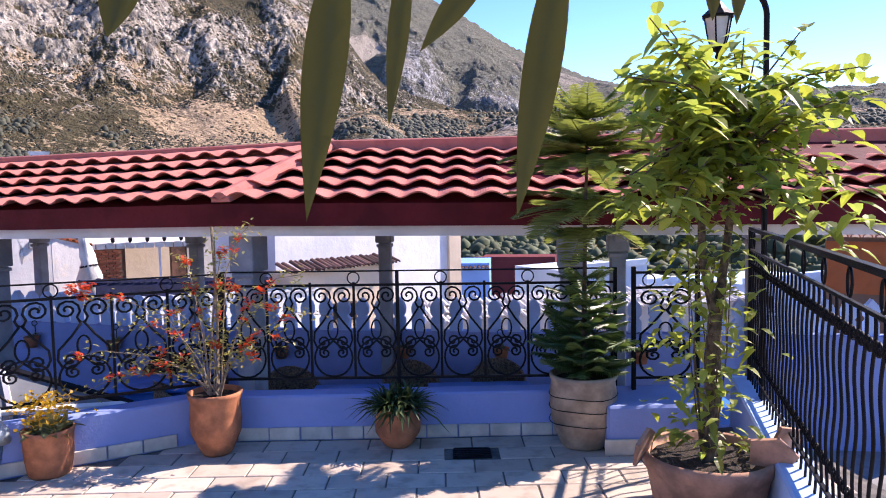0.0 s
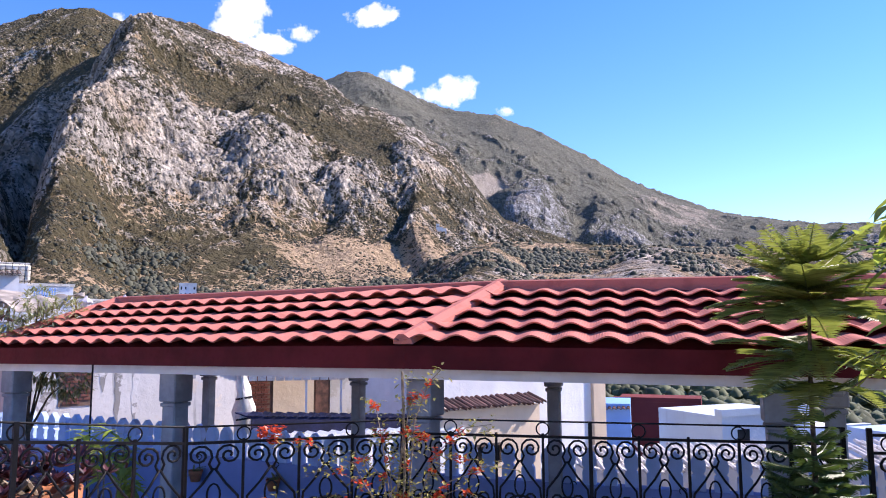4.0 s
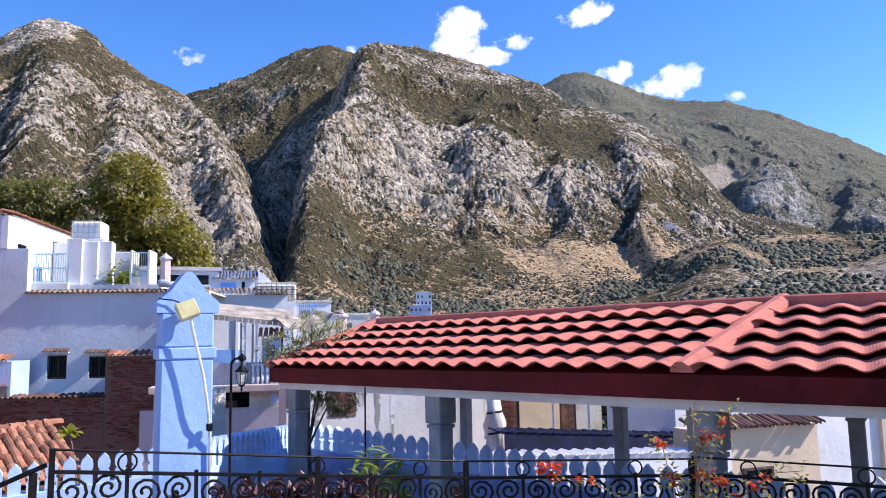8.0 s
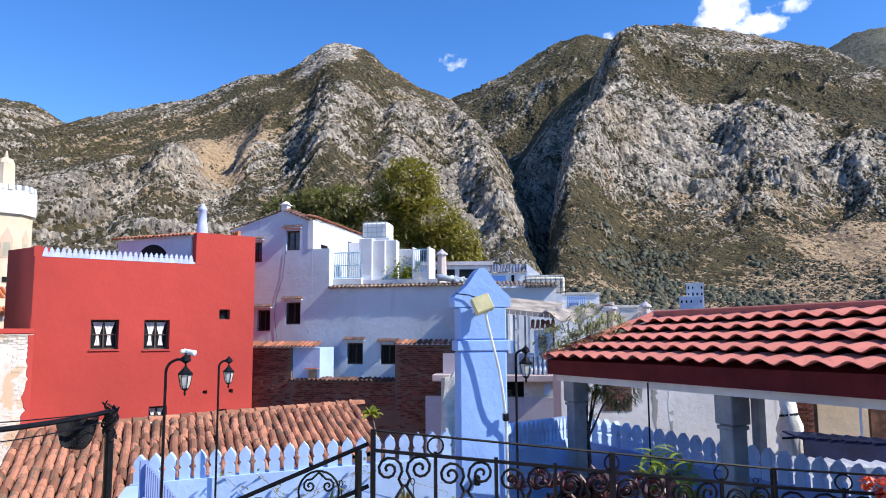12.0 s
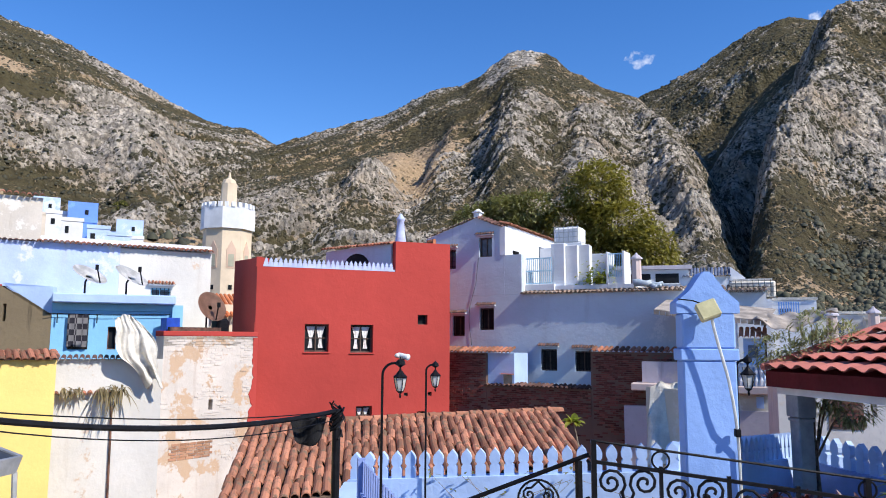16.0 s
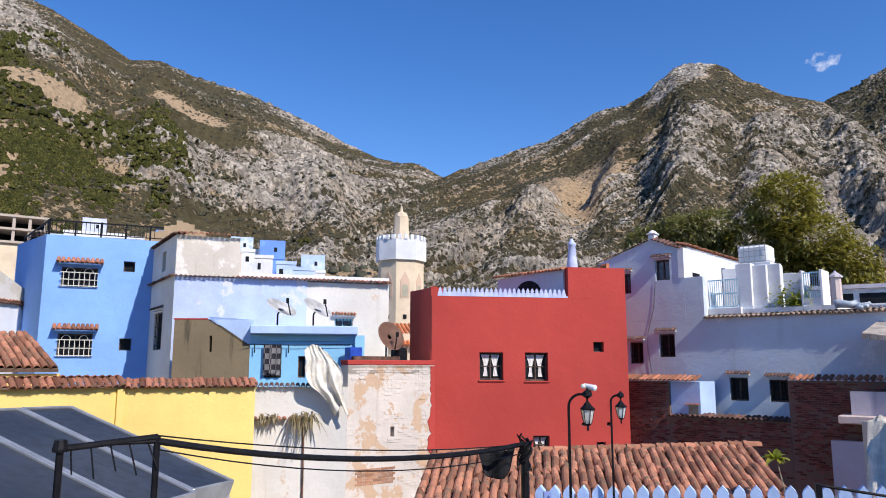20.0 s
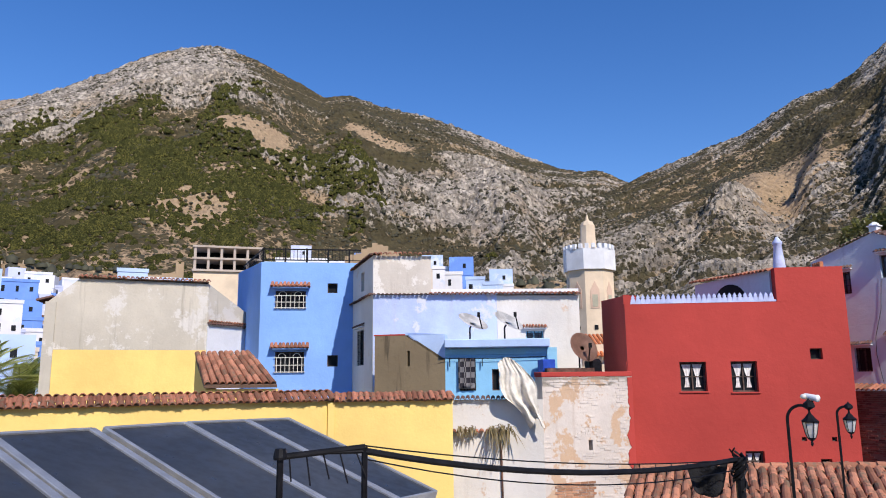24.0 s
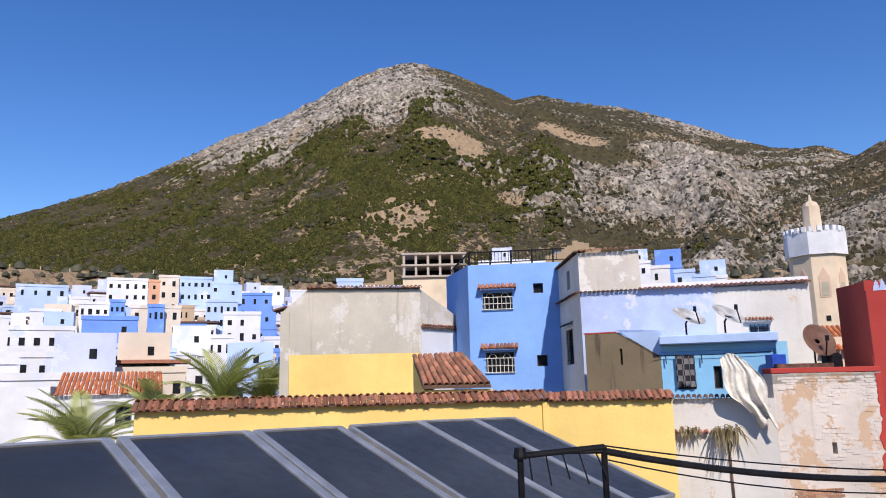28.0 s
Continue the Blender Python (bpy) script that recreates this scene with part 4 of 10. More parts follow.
def scroll_meshes(w, h):
    """The curled pieces of one railing field of width w and height h, from z = 0 upwards."""
    out = {}
    r = 0.0074
    bm = bmesh.new()
    for f in (1, -1):
        tube(bm, [(f * 0.01, 0, h - 0.16)] + spiral(f * w * 0.25, h - 0.075, 0.068, math.pi * 1.25, -1.75, 18, f), r, 5)
    out["top_scroll"] = bm
    bm = bmesh.new()
    for f in (1, -1):
        side = [(f * 0.002, 0, h - 0.15), (f * w * 0.2, 0, h - 0.24), (f * w * 0.42, 0, h - 0.32), (f * w * 0.44, 0, h - 0.38)]
        tube(bm, side + spiral(f * w * 0.235, h - 0.39, 0.058, 0.1, -1.6, 14, f)[1:], r, 5)
    leaf = [(0.034 * math.sin(math.pi * k / 8), 0, h - 0.37 + 0.13 * (1 - math.cos(math.pi * k / 8)) / 2) for k in range(16)]
    tube(bm, leaf, r * 0.8, 5, closed=True)
    out["heart_scroll"] = bm
    bm = bmesh.new()
    rad = min(w * 0.46, 0.13)
    tube(bm, [(rad * math.cos(2 * math.pi * k / 22), 0, rad + 0.01 + rad * math.sin(2 * math.pi * k / 22)) for k in range(22)], r, 5, closed=True)
    for f in (1, -1):
        tube(bm, [(0, 0, rad * 2.0)] + spiral(f * rad * 0.45, rad * 1.35, 0.045, math.pi * 0.6, -1.5, 13, f), r, 5)
    out["circle_scroll"] = bm
    return out


SCROLLS = {k: to_mesh(k, b, M["iron"], True) for k, b in scroll_meshes(0.30, 0.64).items()}
ring_mesh = bmesh.new()
tube(ring_mesh, [(0.040 * math.cos(2 * math.pi * k / 16), 0, 0.040 * math.sin(2 * math.pi * k / 16)) for k in range(16)], 0.005, 5, closed=True)
ring_mesh = to_mesh("ring", ring_mesh, M["iron"], True)
post_b = bmesh.new()
box(post_b, -0.008, 0.008, -0.008, 0.008, 0, 0.66)
bar_mesh = to_mesh("upright", post_b, M["iron"])


def railing(p0, p1, zb0, zb1, label, rings=(), deep=0.0):
    """A scrolled iron railing from p0 to p1; zb: the height of its bottom rail at both ends."""
    t_ = thing("railing", label, "railing", group="terrace railings")
    m, L = along(p0, p1)
    tilt = (zb1 - zb0) / L
    shear = m @ Matrix(((1, 0, 0, 0), (0, 1, 0, 0), (tilt, 0, 1, zb0), (0, 0, 0, 1)))
    for name, z in (("bottom_rail", 0.0), ("top_rail", 0.64)):
        part(name, bm_box(0, L, -0.010, 0.010, z - 0.008, z + 0.008, shear), M["iron"], t_)
    bm = bmesh.new()
    tube(bm, [shear @ Vector((0, 0, 0.735)), shear @ Vector((L, 0, 0.735))], 0.006, 5)
    part("hand_bar", bm, M["iron"], t_)
    n = max(1, round(L / 0.30))
    step = L / n
    for k in range(n + 1):
        shared("upright", bar_mesh, m @ Matrix.Translation((k * step, 0, zb0 + tilt * k * step)), t_)
        if k % 4 == 0 or k == n:
            part("post", bm_box(-0.012, 0.012, -0.012, 0.012, -0.10 - (deep if k in (0, n) else -0.09 if deep else 0), 0.74, m @ Matrix.Translation((k * step, 0, zb0 + tilt * k * step))), M["iron"], t_)
        if k in rings:
            shared("ring", ring_mesh, m @ Matrix.Translation((k * step, 0, zb0 + tilt * k * step + 0.688)), t_)
        if k < n:
            for me in SCROLLS.values():
                shared(me.name, me, m @ Matrix.Translation(((k + 0.5) * step, 0, zb0 + tilt * (k + 0.5) * step)) @ Matrix.Diagonal((step / 0.30, 1, 1, 1)), t_)
    return t_


railing((-1.45, 4.78), (1.22, 4.78), 0.38, 0.36, "black wrought iron railing with curled scrolls on the low parapet", rings=(1, 3, 5, 7))
railing((-2.64, 4.11), (-1.47, 4.77), 0.39, 0.37, "black scrolled iron railing on the slanting low parapet", rings=(1, 3))
railing((-3.77, 2.27), (-2.64, 4.11), 0.66, 0.39, "black scrolled iron railing that climbs beside the steps", rings=(1, 4, 6), deep=0.26)
bm = bmesh.new()
pave = random.Random(8)
for row in range(14, 38):
    yy = 4.50 - row * 0.205
    for col in range(-18, 10):
        xx = col * 0.335 + (row % 2) * 0.16 + 0.05
        if inside([(-6.0, -3.1), (3.0, -3.1), (2.5, 1.6), (-4.2, 1.7), (-6.0, 0.6)], xx, yy):
            box(bm, xx - 0.162, xx + 0.162, yy - 0.097, yy + 0.097, -0.012, pave.uniform(-0.002, 0.003))
tagged(part("paver_field", bm, M["paver"], part_floor), "stone pavers of the wider terrace", kind="stuff")
gate = thing("terrace_gate", "narrow black iron gate with a heart scroll above the step", "gate")
for x in (1.30, 1.72):
    part("gate_post", bm_box(x - 0.014, x + 0.014, 4.586, 4.614, 0.30, 1.12, bevel=0.003), M["iron"], gate)
for z in (0.38, 0.98, 1.08):
    part("gate_rail", bm_box(1.31, 1.71, 4.592, 4.608, z - 0.008, z + 0.008), M["iron"], gate)
for me in SCROLLS.values():
    shared(me.name, me, Matrix.Translation((1.51, 4.6, 0.36)) @ Matrix.Diagonal((1.3, 1, 0.97, 1)), gate)
shared("ring", ring_mesh, Matrix.Translation((1.40, 4.6, 1.03)), gate)

# tall railing on the terrace's side wall
side_rail = thing("side_railing", "tall black iron railing with twisted bars on the side wall", "railing", group="terrace railings")
ms, Ls = along((2.12, 4.72), (1.17, 1.30))
part("top_rail", bm_box(0, Ls, -0.016, 0.016, 1.335, 1.36, ms), M["iron"], side_rail)
part("lower_top_rail", bm_box(0, Ls, -0.008, 0.008, 1.20, 1.215, ms), M["iron"], side_rail)
part("bottom_rail", bm_box(0, Ls, -0.008, 0.008, 0.40, 0.415, ms), M["iron"], side_rail)
sb = bmesh.new()
tube(sb, [(0.02 * math.sin(k * 0.62), 0, 0.32 + 0.89 * k / 24) for k in range(25)], 0.0065, 5)
for f in (1, -1):
    for zc in (0.52, 1.10):
        tube(sb, spiral(f * 0.034, zc, 0.032, math.pi, -1.4, 12, f), 0.005, 5)
side_bar = to_mesh("twisted_bar", sb, M["iron"], True)
ob_ = bmesh.new()
tube(ob_, [(0.028 * math.cos(2 * math.pi * k / 14), 0, 1.275 + 0.052 * math.sin(2 * math.pi * k / 14)) for k in range(14)], 0.006, 5, closed=True)
oval_mesh = to_mesh("oval_ring", ob_, M["iron"], True)
for k in range(int(Ls / 0.095)):
    shared("twisted_bar", side_bar, ms @ Matrix.Translation((0.05 + k * 0.095, 0, 0)), side_rail)
    if k % 4 == 1:
        shared("oval_ring", oval_mesh, ms @ Matrix.Translation((0.05 + k * 0.095, 0, 0)), side_rail)
for u in (0.0, Ls):
    part("post", bm_box(u - 0.016, u + 0.016, -0.016, 0.016, 0.30, 1.345, ms), M["iron"], side_rail)

# stair handrail beside the climbing railing
hand = thing("stair_handrail", "black iron handrail descending beside the terrace steps", "handrail")
for dz in (0.0, -0.2):
    bm = bmesh.new()
    tube(bm, [(-3.79, 2.26, 1.33 + dz), (-4.35, 1.62, 0.98 + dz), (-4.9, 1.0, 0.55 + dz)], 0.012, 6)
    part("rail_bar", bm, M["iron"], hand)
for x, y, z in ((-3.82, 2.22, 1.3), (-4.35, 1.62, 0.98), (-4.88, 1.02, 0.55)):
    part("post", bm_box(x - 0.012, x + 0.012, y - 0.012, y + 0.012, -0.006, z, None), M["iron"], hand)
for k in range(5):
    me = SCROLLS["circle_scroll"]
    shared("circle_scroll", me, Matrix.Translation((-3.95 - k * 0.19, 2.08 - k * 0.22, 1.0 - k * 0.125)) @ Matrix.Rotation(math.atan2(-0.64, -0.56), 4, "Z") @ Matrix.Diagonal((0.75, 1, 0.75, 1)), hand)

# ---- the lower terrace ----
lower_poly = [(-7.9, 2.2), (-4.0, 2.35), (-2.6, 4.2), (-1.5, 4.85), (2.3, 4.9), (3.2, 4.6), (4.6, 4.6), (4.6, 6.5), (-2.57, 7.42), (-7.35, 8.6)]
tagged(part("lower_terrace_floor", slab_bm(lower_poly, LOWER - 0.3, LOWER), M["lower_floor"]), "grey screed floor of the lower terrace", "floor", kind="structure")
tagged(part("lower_terrace_block", slab_bm([(x * 0.99, y * 0.99) for x, y in lower_poly], -9.2, LOWER - 0.305), M["white_wall"]), "limewashed house under the lower terrace", "house", kind="structure")

PICKET = bmesh.new()
prof = [(-0.062, 0), (-0.062, 0.13), (-0.040, 0.155), (-0.062, 0.185), (-0.066, 0.24), (-0.050, 0.285), (-0.022, 0.315), (0, 0.34)]
prof = prof + [(-x, z) for x, z in reversed(prof[:-1])]
fa = [PICKET.verts.new((x, 0, z)) for x, z in prof]
fb = [PICKET.verts.new((x, 0.075, z)) for x, z in prof]
PICKET.faces.new(list(reversed(fa)))
PICKET.faces.new(fb)
for i in range(len(prof)):
    j = (i + 1) % len(prof)
    PICKET.faces.new((fa[i], fb[i], fb[j], fa[j]))
bmesh.ops.recalc_face_normals(PICKET, faces=PICKET.faces)
picket_mesh = to_mesh("merlon", PICKET, M["light_blue"])


def picket_wall(name, p0, p1, z0, z1, mat, label, step=0.128, size=(0.75, 0.9, 0.76)):
    """A blue wall crowned by keyhole-shaped merlons; z: height of the merlons' feet at both ends."""
    m, L = along(p0, p1)
    wall = part(name, wall_bm(p0, p1, LOWER - 0.02, z0, 0.15, top=z1), mat)
    tagged(wall, "blue-washed terrace wall crowned with keyhole merlons", "wall", kind="structure")
    n = int(L / step)
    for k in range(n):
        u = (k + 0.5) * L / n
        shared("merlon", picket_mesh, m @ Matrix.Translation((u, 0.035, z0 + (z1 - z0) * u / L - 0.012)) @ Matrix.Diagonal((*size, 1)), wall)
    return wall


picket_wall("wall_west", (-7.70, 2.53), (-5.89, 4.99), 0.53, 0.71, M["light_blue"], "")
picket_wall("wall_west_2", (-5.89, 4.99), (-7.25, 8.50), 0.67, 0.41, M["light_blue"], "", 0.155, (0.85, 1, 0.88))
picket_wall("wall_north", (-7.25, 8.50), (-2.57, 7.35), 0.36, 0.28, M["parapet_blue"], "", 0.19, (0.98, 1, 1.02))
picket_wall("wall_north_2", (-2.57, 7.35), (4.6, 6.25), 0.28, 0.26, M["parapet_blue"], "", 0.19, (0.98, 1, 1.02))

# small blue stake fence running towards the terrace
stake_fence = thing("stake_fence", "low blue fence of pointed stakes beside the steps", "fence")
ma, La = along((-6.9, 2.35), (-5.0, 1.9))
part("fence_rail", bm_box(0, La, -0.012, 0.012, 0.56, 0.59, ma), M["parapet_blue"], stake_fence)
st = bmesh.new()
box(st, -0.02, 0.02, -0.008, 0.008, 0, 0.36)
tip = st.verts.new((0, 0, 0.42))
st.verts.ensure_lookup_table()
stake_mesh = to_mesh("stake", st, M["parapet_blue"])
for k in range(18):
    shared("stake", stake_mesh, ma @ Matrix.Translation((0.05 + k * La / 18, 0.014, 0.48)), stake_fence)
part("fence_post", bm_box(-0.03, 0.03, -0.03, 0.03, LOWER, 0.86, ma), M["parapet_blue"], stake_fence)
part("fence_post", bm_box(La - 0.03, La + 0.03, -0.03, 0.03, -0.8, 0.86, ma), M["parapet_blue"], stake_fence)
# curved blue wall below the fence
cw = part("wall_steps", wall_bm((-7.7, 2.5), (-5.3, 1.2), LOWER - 0.02, 0.52, 0.2, top=0.42), M["light_blue"])
tagged(cw, "light blue curved wall beside the steps", "wall", kind="structure")

# ---- blue pilaster with floodlight ----
mp, Lp = along((-3.660, 2.752), (-3.524, 2.972))
pil = thing("pilaster", "blue painted wall pillar with a pointed top beside the railing", "pillar")
part("shaft", bm_box(0, Lp, 0, 0.13, LOWER, 1.7655, mp, 0.008), M["pilaster"], pil)
part("moulding", bm_box(-0.014, Lp + 0.014, -0.006, 0.136, 1.766, 1.825, mp, 0.006), M["pilaster"], pil)
part("neck", bm_box(0, Lp, 0, 0.13, 1.8255, 1.9995, mp, 0.008), M["pilaster"], pil)
pb = bmesh.new()
outline = [(-0.024, 2.0), (-0.024, 2.055), (0.045, 2.115), (0.098, 2.192), (Lp / 2 - 0.014, 2.208), (Lp / 2 + 0.014, 2.208), (Lp - 0.098, 2.192), (Lp - 0.045, 2.115), (Lp + 0.024, 2.055), (Lp + 0.024, 2.0)]
fa = [pb.verts.new(mp @ Vector((x, -0.001, z))) for x, z in outline]
fb = [pb.verts.new(mp @ Vector((x, 0.136, z))) for x, z in outline]
pb.faces.new(fa)
pb.faces.new(fb)
for i in range(len(outline)):
    j = (i + 1) % len(outline)
    pb.faces.new((fa[i], fa[j], fb[j], fb[i]))
bmesh.ops.recalc_face_normals(pb, faces=pb.faces)
part("gable_cap", pb, M["pilaster"], pil)
flood = thing("floodlight", "yellowed square floodlight on the blue pillar", "lamp")
mf = mp @ Matrix.Translation((0.108, -0.075, 2.012)) @ Euler((radians(-20), radians(-20), 0)).to_matrix().to_4x4()
part("housing", bm_box(-0.05, 0.05, -0.02, 0.025, -0.045, 0.045, mf, 0.006), M["flood"], flood)
part("bracket", bm_box(-0.008, 0.008, 0.0, 0.075, -0.008, 0.008, mf), M["iron"], flood)
duct = thing("cable_duct", "off-white cable duct hanging down the blue pillar", "cable")
# the duct's bulge is shaped to cast a curved shadow on the pillar
bm = bmesh.new()
tube(bm, [mp @ Vector(v_) for v_ in ((0.125, -0.075, 1.97), (0.135, -0.070, 1.92), (0.155, -0.066, 1.84), (0.176, -0.064, 1.76), (0.195, -0.064, 1.68), (0.212, -0.062, 1.58), (0.224, -0.055, 1.50), (0.236, -0.036, 1.42), (0.246, -0.016, 1.34), (0.248, -0.014, 1.1), (0.248, -0.014, 0.7))], 0.0075, 7)
part("duct", bm, M["cable_white"], duct)
# added clamp, there to widen the lower end of that shadow
part("shadow_clamp", bm_box(0.222, 0.250, -0.052, -0.020, 1.405, 1.445, mp, 0.005), M["iron"], duct)
bm = bmesh.new()
tube(bm, [mp @ Vector((0.11, -0.03, 2.04)), mp @ Vector((0.05, -0.02, 2.062)), mp @ Vector((-0.02, -0.014, 2.07))], 0.0035, 5)
part("wire", bm, M["iron"], duct)
spot = thing("wall_spotlight", "small black spotlight low on the blue pillar", "lamp")
part("body", bm_box(0.065, 0.095, -0.05, -0.012, 1.085, 1.135, mp, 0.005), M["iron"], spot)
part("arm", bm_box(0.076, 0.084, -0.014, 0.0, 1.09, 1.10, mp), M["iron"], spot)

# ---- gazebo with a red sheet-tile roof ----
EC, EL, ER = Vector((-1.55, 5.2, 1.58)), Vector((-6.52, 6.95, 1.53)), Vector((4.1, 4.93, 1.50))
RH, RL, RR = Vector((-0.97, 6.62, 2.045)), Vector((-5.75, 8.18, 2.025)), Vector((4.1, 6.25, 2.035))
gazebo = thing("gazebo", "open gazebo with a brick-red tiled hip roof on grey posts", "gazebo")


def sheet(name, corners, thick, mat, parent):
    bm = bmesh.new()
    nrm = (corners[1] - corners[0]).cross(corners[2] - corners[0]).normalized()
    if nrm.z < 0:
        nrm = -nrm
    up = [bm.verts.new(c) for c in corners]
    lo = [bm.verts.new(c - nrm * thick) for c in corners]
    bm.faces.new(up)
    bm.faces.new(lo)
    for i in range(len(corners)):
        j = (i + 1) % len(corners)
        bm.faces.new((up[i], up[j], lo[j], lo[i]))
    bmesh.ops.recalc_face_normals(bm, faces=bm.faces)
    return part(name, bm, mat, parent)


# front decks take dark fascia red so the gaps under the tiles look shaded
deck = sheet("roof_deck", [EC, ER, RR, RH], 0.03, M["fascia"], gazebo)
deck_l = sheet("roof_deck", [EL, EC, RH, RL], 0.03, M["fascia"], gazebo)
BLk = Vector((-5.2, 9.5, 1.55))
BHk, BRk = Vector((-0.4, 8.05, 1.57)), Vector((4.1, 7.6, 1.5))
sheet("roof_deck", [RH, RR, BRk, BHk], 0.03, M["metal_roof"], gazebo)
sheet("roof_deck", [RL, RH, BHk, BLk], 0.03, M["metal_roof"], gazebo)
sheet("roof_deck", [EL, RL, BLk], 0.03, M["metal_roof"], gazebo)


def wave_tile(w, d):
    """One pressed tile: an S-shaped wave with a thin front lip over an open gap."""
    bm = bmesh.new()
    n = 14
    top, mid, lip, low = [], [], [], []
    for k in range(n + 1):
        u = k / n
        c_ = 0.5 - 0.5 * math.cos(2 * math.pi * u)
        h = 0.046 * c_ ** 0.85
        top.append(bm.verts.new(((u - 0.5) * w, d, h * 0.4 + 0.004)))
        mid.append(bm.verts.new(((u - 0.5) * w, -0.034, h + 0.052)))
        lip.append(bm.verts.new(((u - 0.5) * w, -0.030, h + 0.040)))
        low.append(bm.verts.new(((u - 0.5) * w, d, h * 0.4 - 0.006)))
    for k in range(n):
        bm.faces.new((mid[k], mid[k + 1], top[k + 1], top[k]))
        bm.faces.new((lip[k], lip[k + 1], mid[k + 1], mid[k]))
        bm.faces.new((low[k], low[k + 1], lip[k + 1], lip[k]))
    return to_mesh("roof_tile", bm, M["metal_roof"], False)


ROWS_UP = 5
tile_w = 0.262


def lay_tiles(a, b, c, d, parent, hip_left, hip_right):
    """Rows of tiles on the slope a-b (eave) to d-c (ridge)."""
    ex = (b - a).normalized()
    nrm = ex.cross((d - a)).normalized()
    if nrm.z < 0:
        nrm = -nrm
    ey = nrm.cross(ex)
    depth = (d - a).dot(ey)
    step = depth / ROWS_UP
    me = wave_tile(tile_w, step + 0.02)
    length = (b - a).length
    for r in range(ROWS_UP):
        v = r * step
        lo = (d - a).dot(ex) * v / depth if hip_left else 0
        hi = length + ((c - b).dot(ex) * v / depth if hip_right else 0)
        n = int(length / tile_w) + 1
        for k in range(-3, n + 3):
            u = (k + 0.5) * tile_w
            if lo - 0.02 < u < hi + 0.02:
                o = a + ex * u + ey * (v + 0.002) + nrm * 0.004
                m = Matrix(((ex.x, ey.x, nrm.x, o.x), (ex.y, ey.y, nrm.y, o.y), (ex.z, ey.z, nrm.z, o.z), (0, 0, 0, 1)))
                shared("roof_tile", me, m, parent)


lay_tiles(EC, ER, RR, RH, deck, True, False)
lay_tiles(EL, EC, RH, RL, deck_l, True, True)


def cap(a, b, w, h, name="ridge_cap", upright=False):
    """A folded cap along a hip or ridge."""
    d = (b - a).normalized()
    s = d.cross(Vector((0, 0, 1))).normalized()
    u = s.cross(d)
    bm = bmesh.new()
    prof = [(-w, -0.02), (-w * 0.92, 0.015), (-w * 0.3, h), (w * 0.3, h), (w * 0.92, 0.015), (w, -0.02)]
    if upright:
        prof = [(-w, -0.07), (-w * 1.05, h * 0.8), (-w * 0.8, h), (w * 0.8, h), (w * 1.05, h * 0.8), (w, -0.07)]
    A = [bm.verts.new(a - d * 0.03 + s * x + u * z) for x, z in prof]
    B = [bm.verts.new(b + d * 0.03 + s * x + u * z) for x, z in prof]
    for i in range(len(prof) - 1):
        bm.faces.new((A[i], A[i + 1], B[i + 1], B[i]))
    bm.faces.new(A)
    bm.faces.new(B)
    bmesh.ops.recalc_face_normals(bm, faces=bm.faces)
    part(name, bm, M["metal_roof"], gazebo)


up_ = Vector((0, 0, 0.05))
cap(EC + up_ * 0.8, RH + up_, 0.085, 0.055, "hip_cap")
cap(EL + up_ * 0.8, RL + up_, 0.075, 0.05, "hip_cap")
cap(RL + up_ * 0.6, RH + up_ * 0.6, 0.07, 0.062, upright=True)
cap(RH + up_ * 0.6, RR + up_ * 0.6, 0.07, 0.062, upright=True)


def band(a, b, z0, z1, inset, thick, name, mat, parent):
    a2, b2 = Vector((a.x, a.y, 0)), Vector((b.x, b.y, 0))
    d = (b2 - a2).normalized()
    s = Vector((-d.y, d.x, 0))
    bm = bmesh.new()
    vs = []
    for p, zoff in ((a, a.z), (b, b.z)):
        for y in (inset, inset + thick):
            for z in (z0, z1):
                vs.append(bm.verts.new(Vector((p.x, p.y, zoff + z)) + s * y))
    for f in [(0, 1, 3, 2), (4, 6, 7, 5), (0, 4, 5, 1), (2, 3, 7, 6), (0, 2, 6, 4), (1, 5, 7, 3)]:
        bm.faces.new([vs[i] for i in f])
    bmesh.ops.recalc_face_normals(bm, faces=bm.faces)
    part(name, bm, mat, parent)


for a, b in ((EL, EC), (EC, ER)):
    for k in range(4):
        p, q = a.lerp(b, k / 4), a.lerp(b, (k + 1) / 4)
        band(p, q, -0.165, 0.0, 0.0, 0.02, "fascia_board", M["fascia"], gazebo)
    band(a, b, -0.245, -0.168, 0.12, 0.10, "eave_beam", M["white_beam"], gazebo)
band(BLk, EL, -0.15, 0.0, 0.0, 0.02, "fascia_board", M["fascia"], gazebo)


def post(x, y, w, top, capital, parent=None):
    p = thing("gazebo_post", "grey square post with a block capital", "post", group="gazebo posts", at=(x, y, 0))
    p.matrix_basis = Matrix.Translation((x, y, 0)) @ Matrix.Rotation(radians(-8 if x > -1 else -20), 4, "Z")
    part("shaft", bm_box(-w, w, -w, w, LOWER, top - capital, None, 0.012), M["grey_post"], p)
    part("capital", bm_box(-w - 0.022, w + 0.022, -w - 0.022, w + 0.022, top - capital, top, None, 0.01), M["grey_post"], p)
    part("collar", bm_box(-w - 0.012, w + 0.012, -w - 0.012, w + 0.012, top - capital - 0.045, top - capital - 0.012, None, 0.006), M["grey_post"], p)
    return p


for x, y in ((-6.22, 7.10), (-3.95, 6.34), (-1.45, 5.48), (1.03, 5.38)):
    post(x, y, 0.085, 1.335, 0.28)
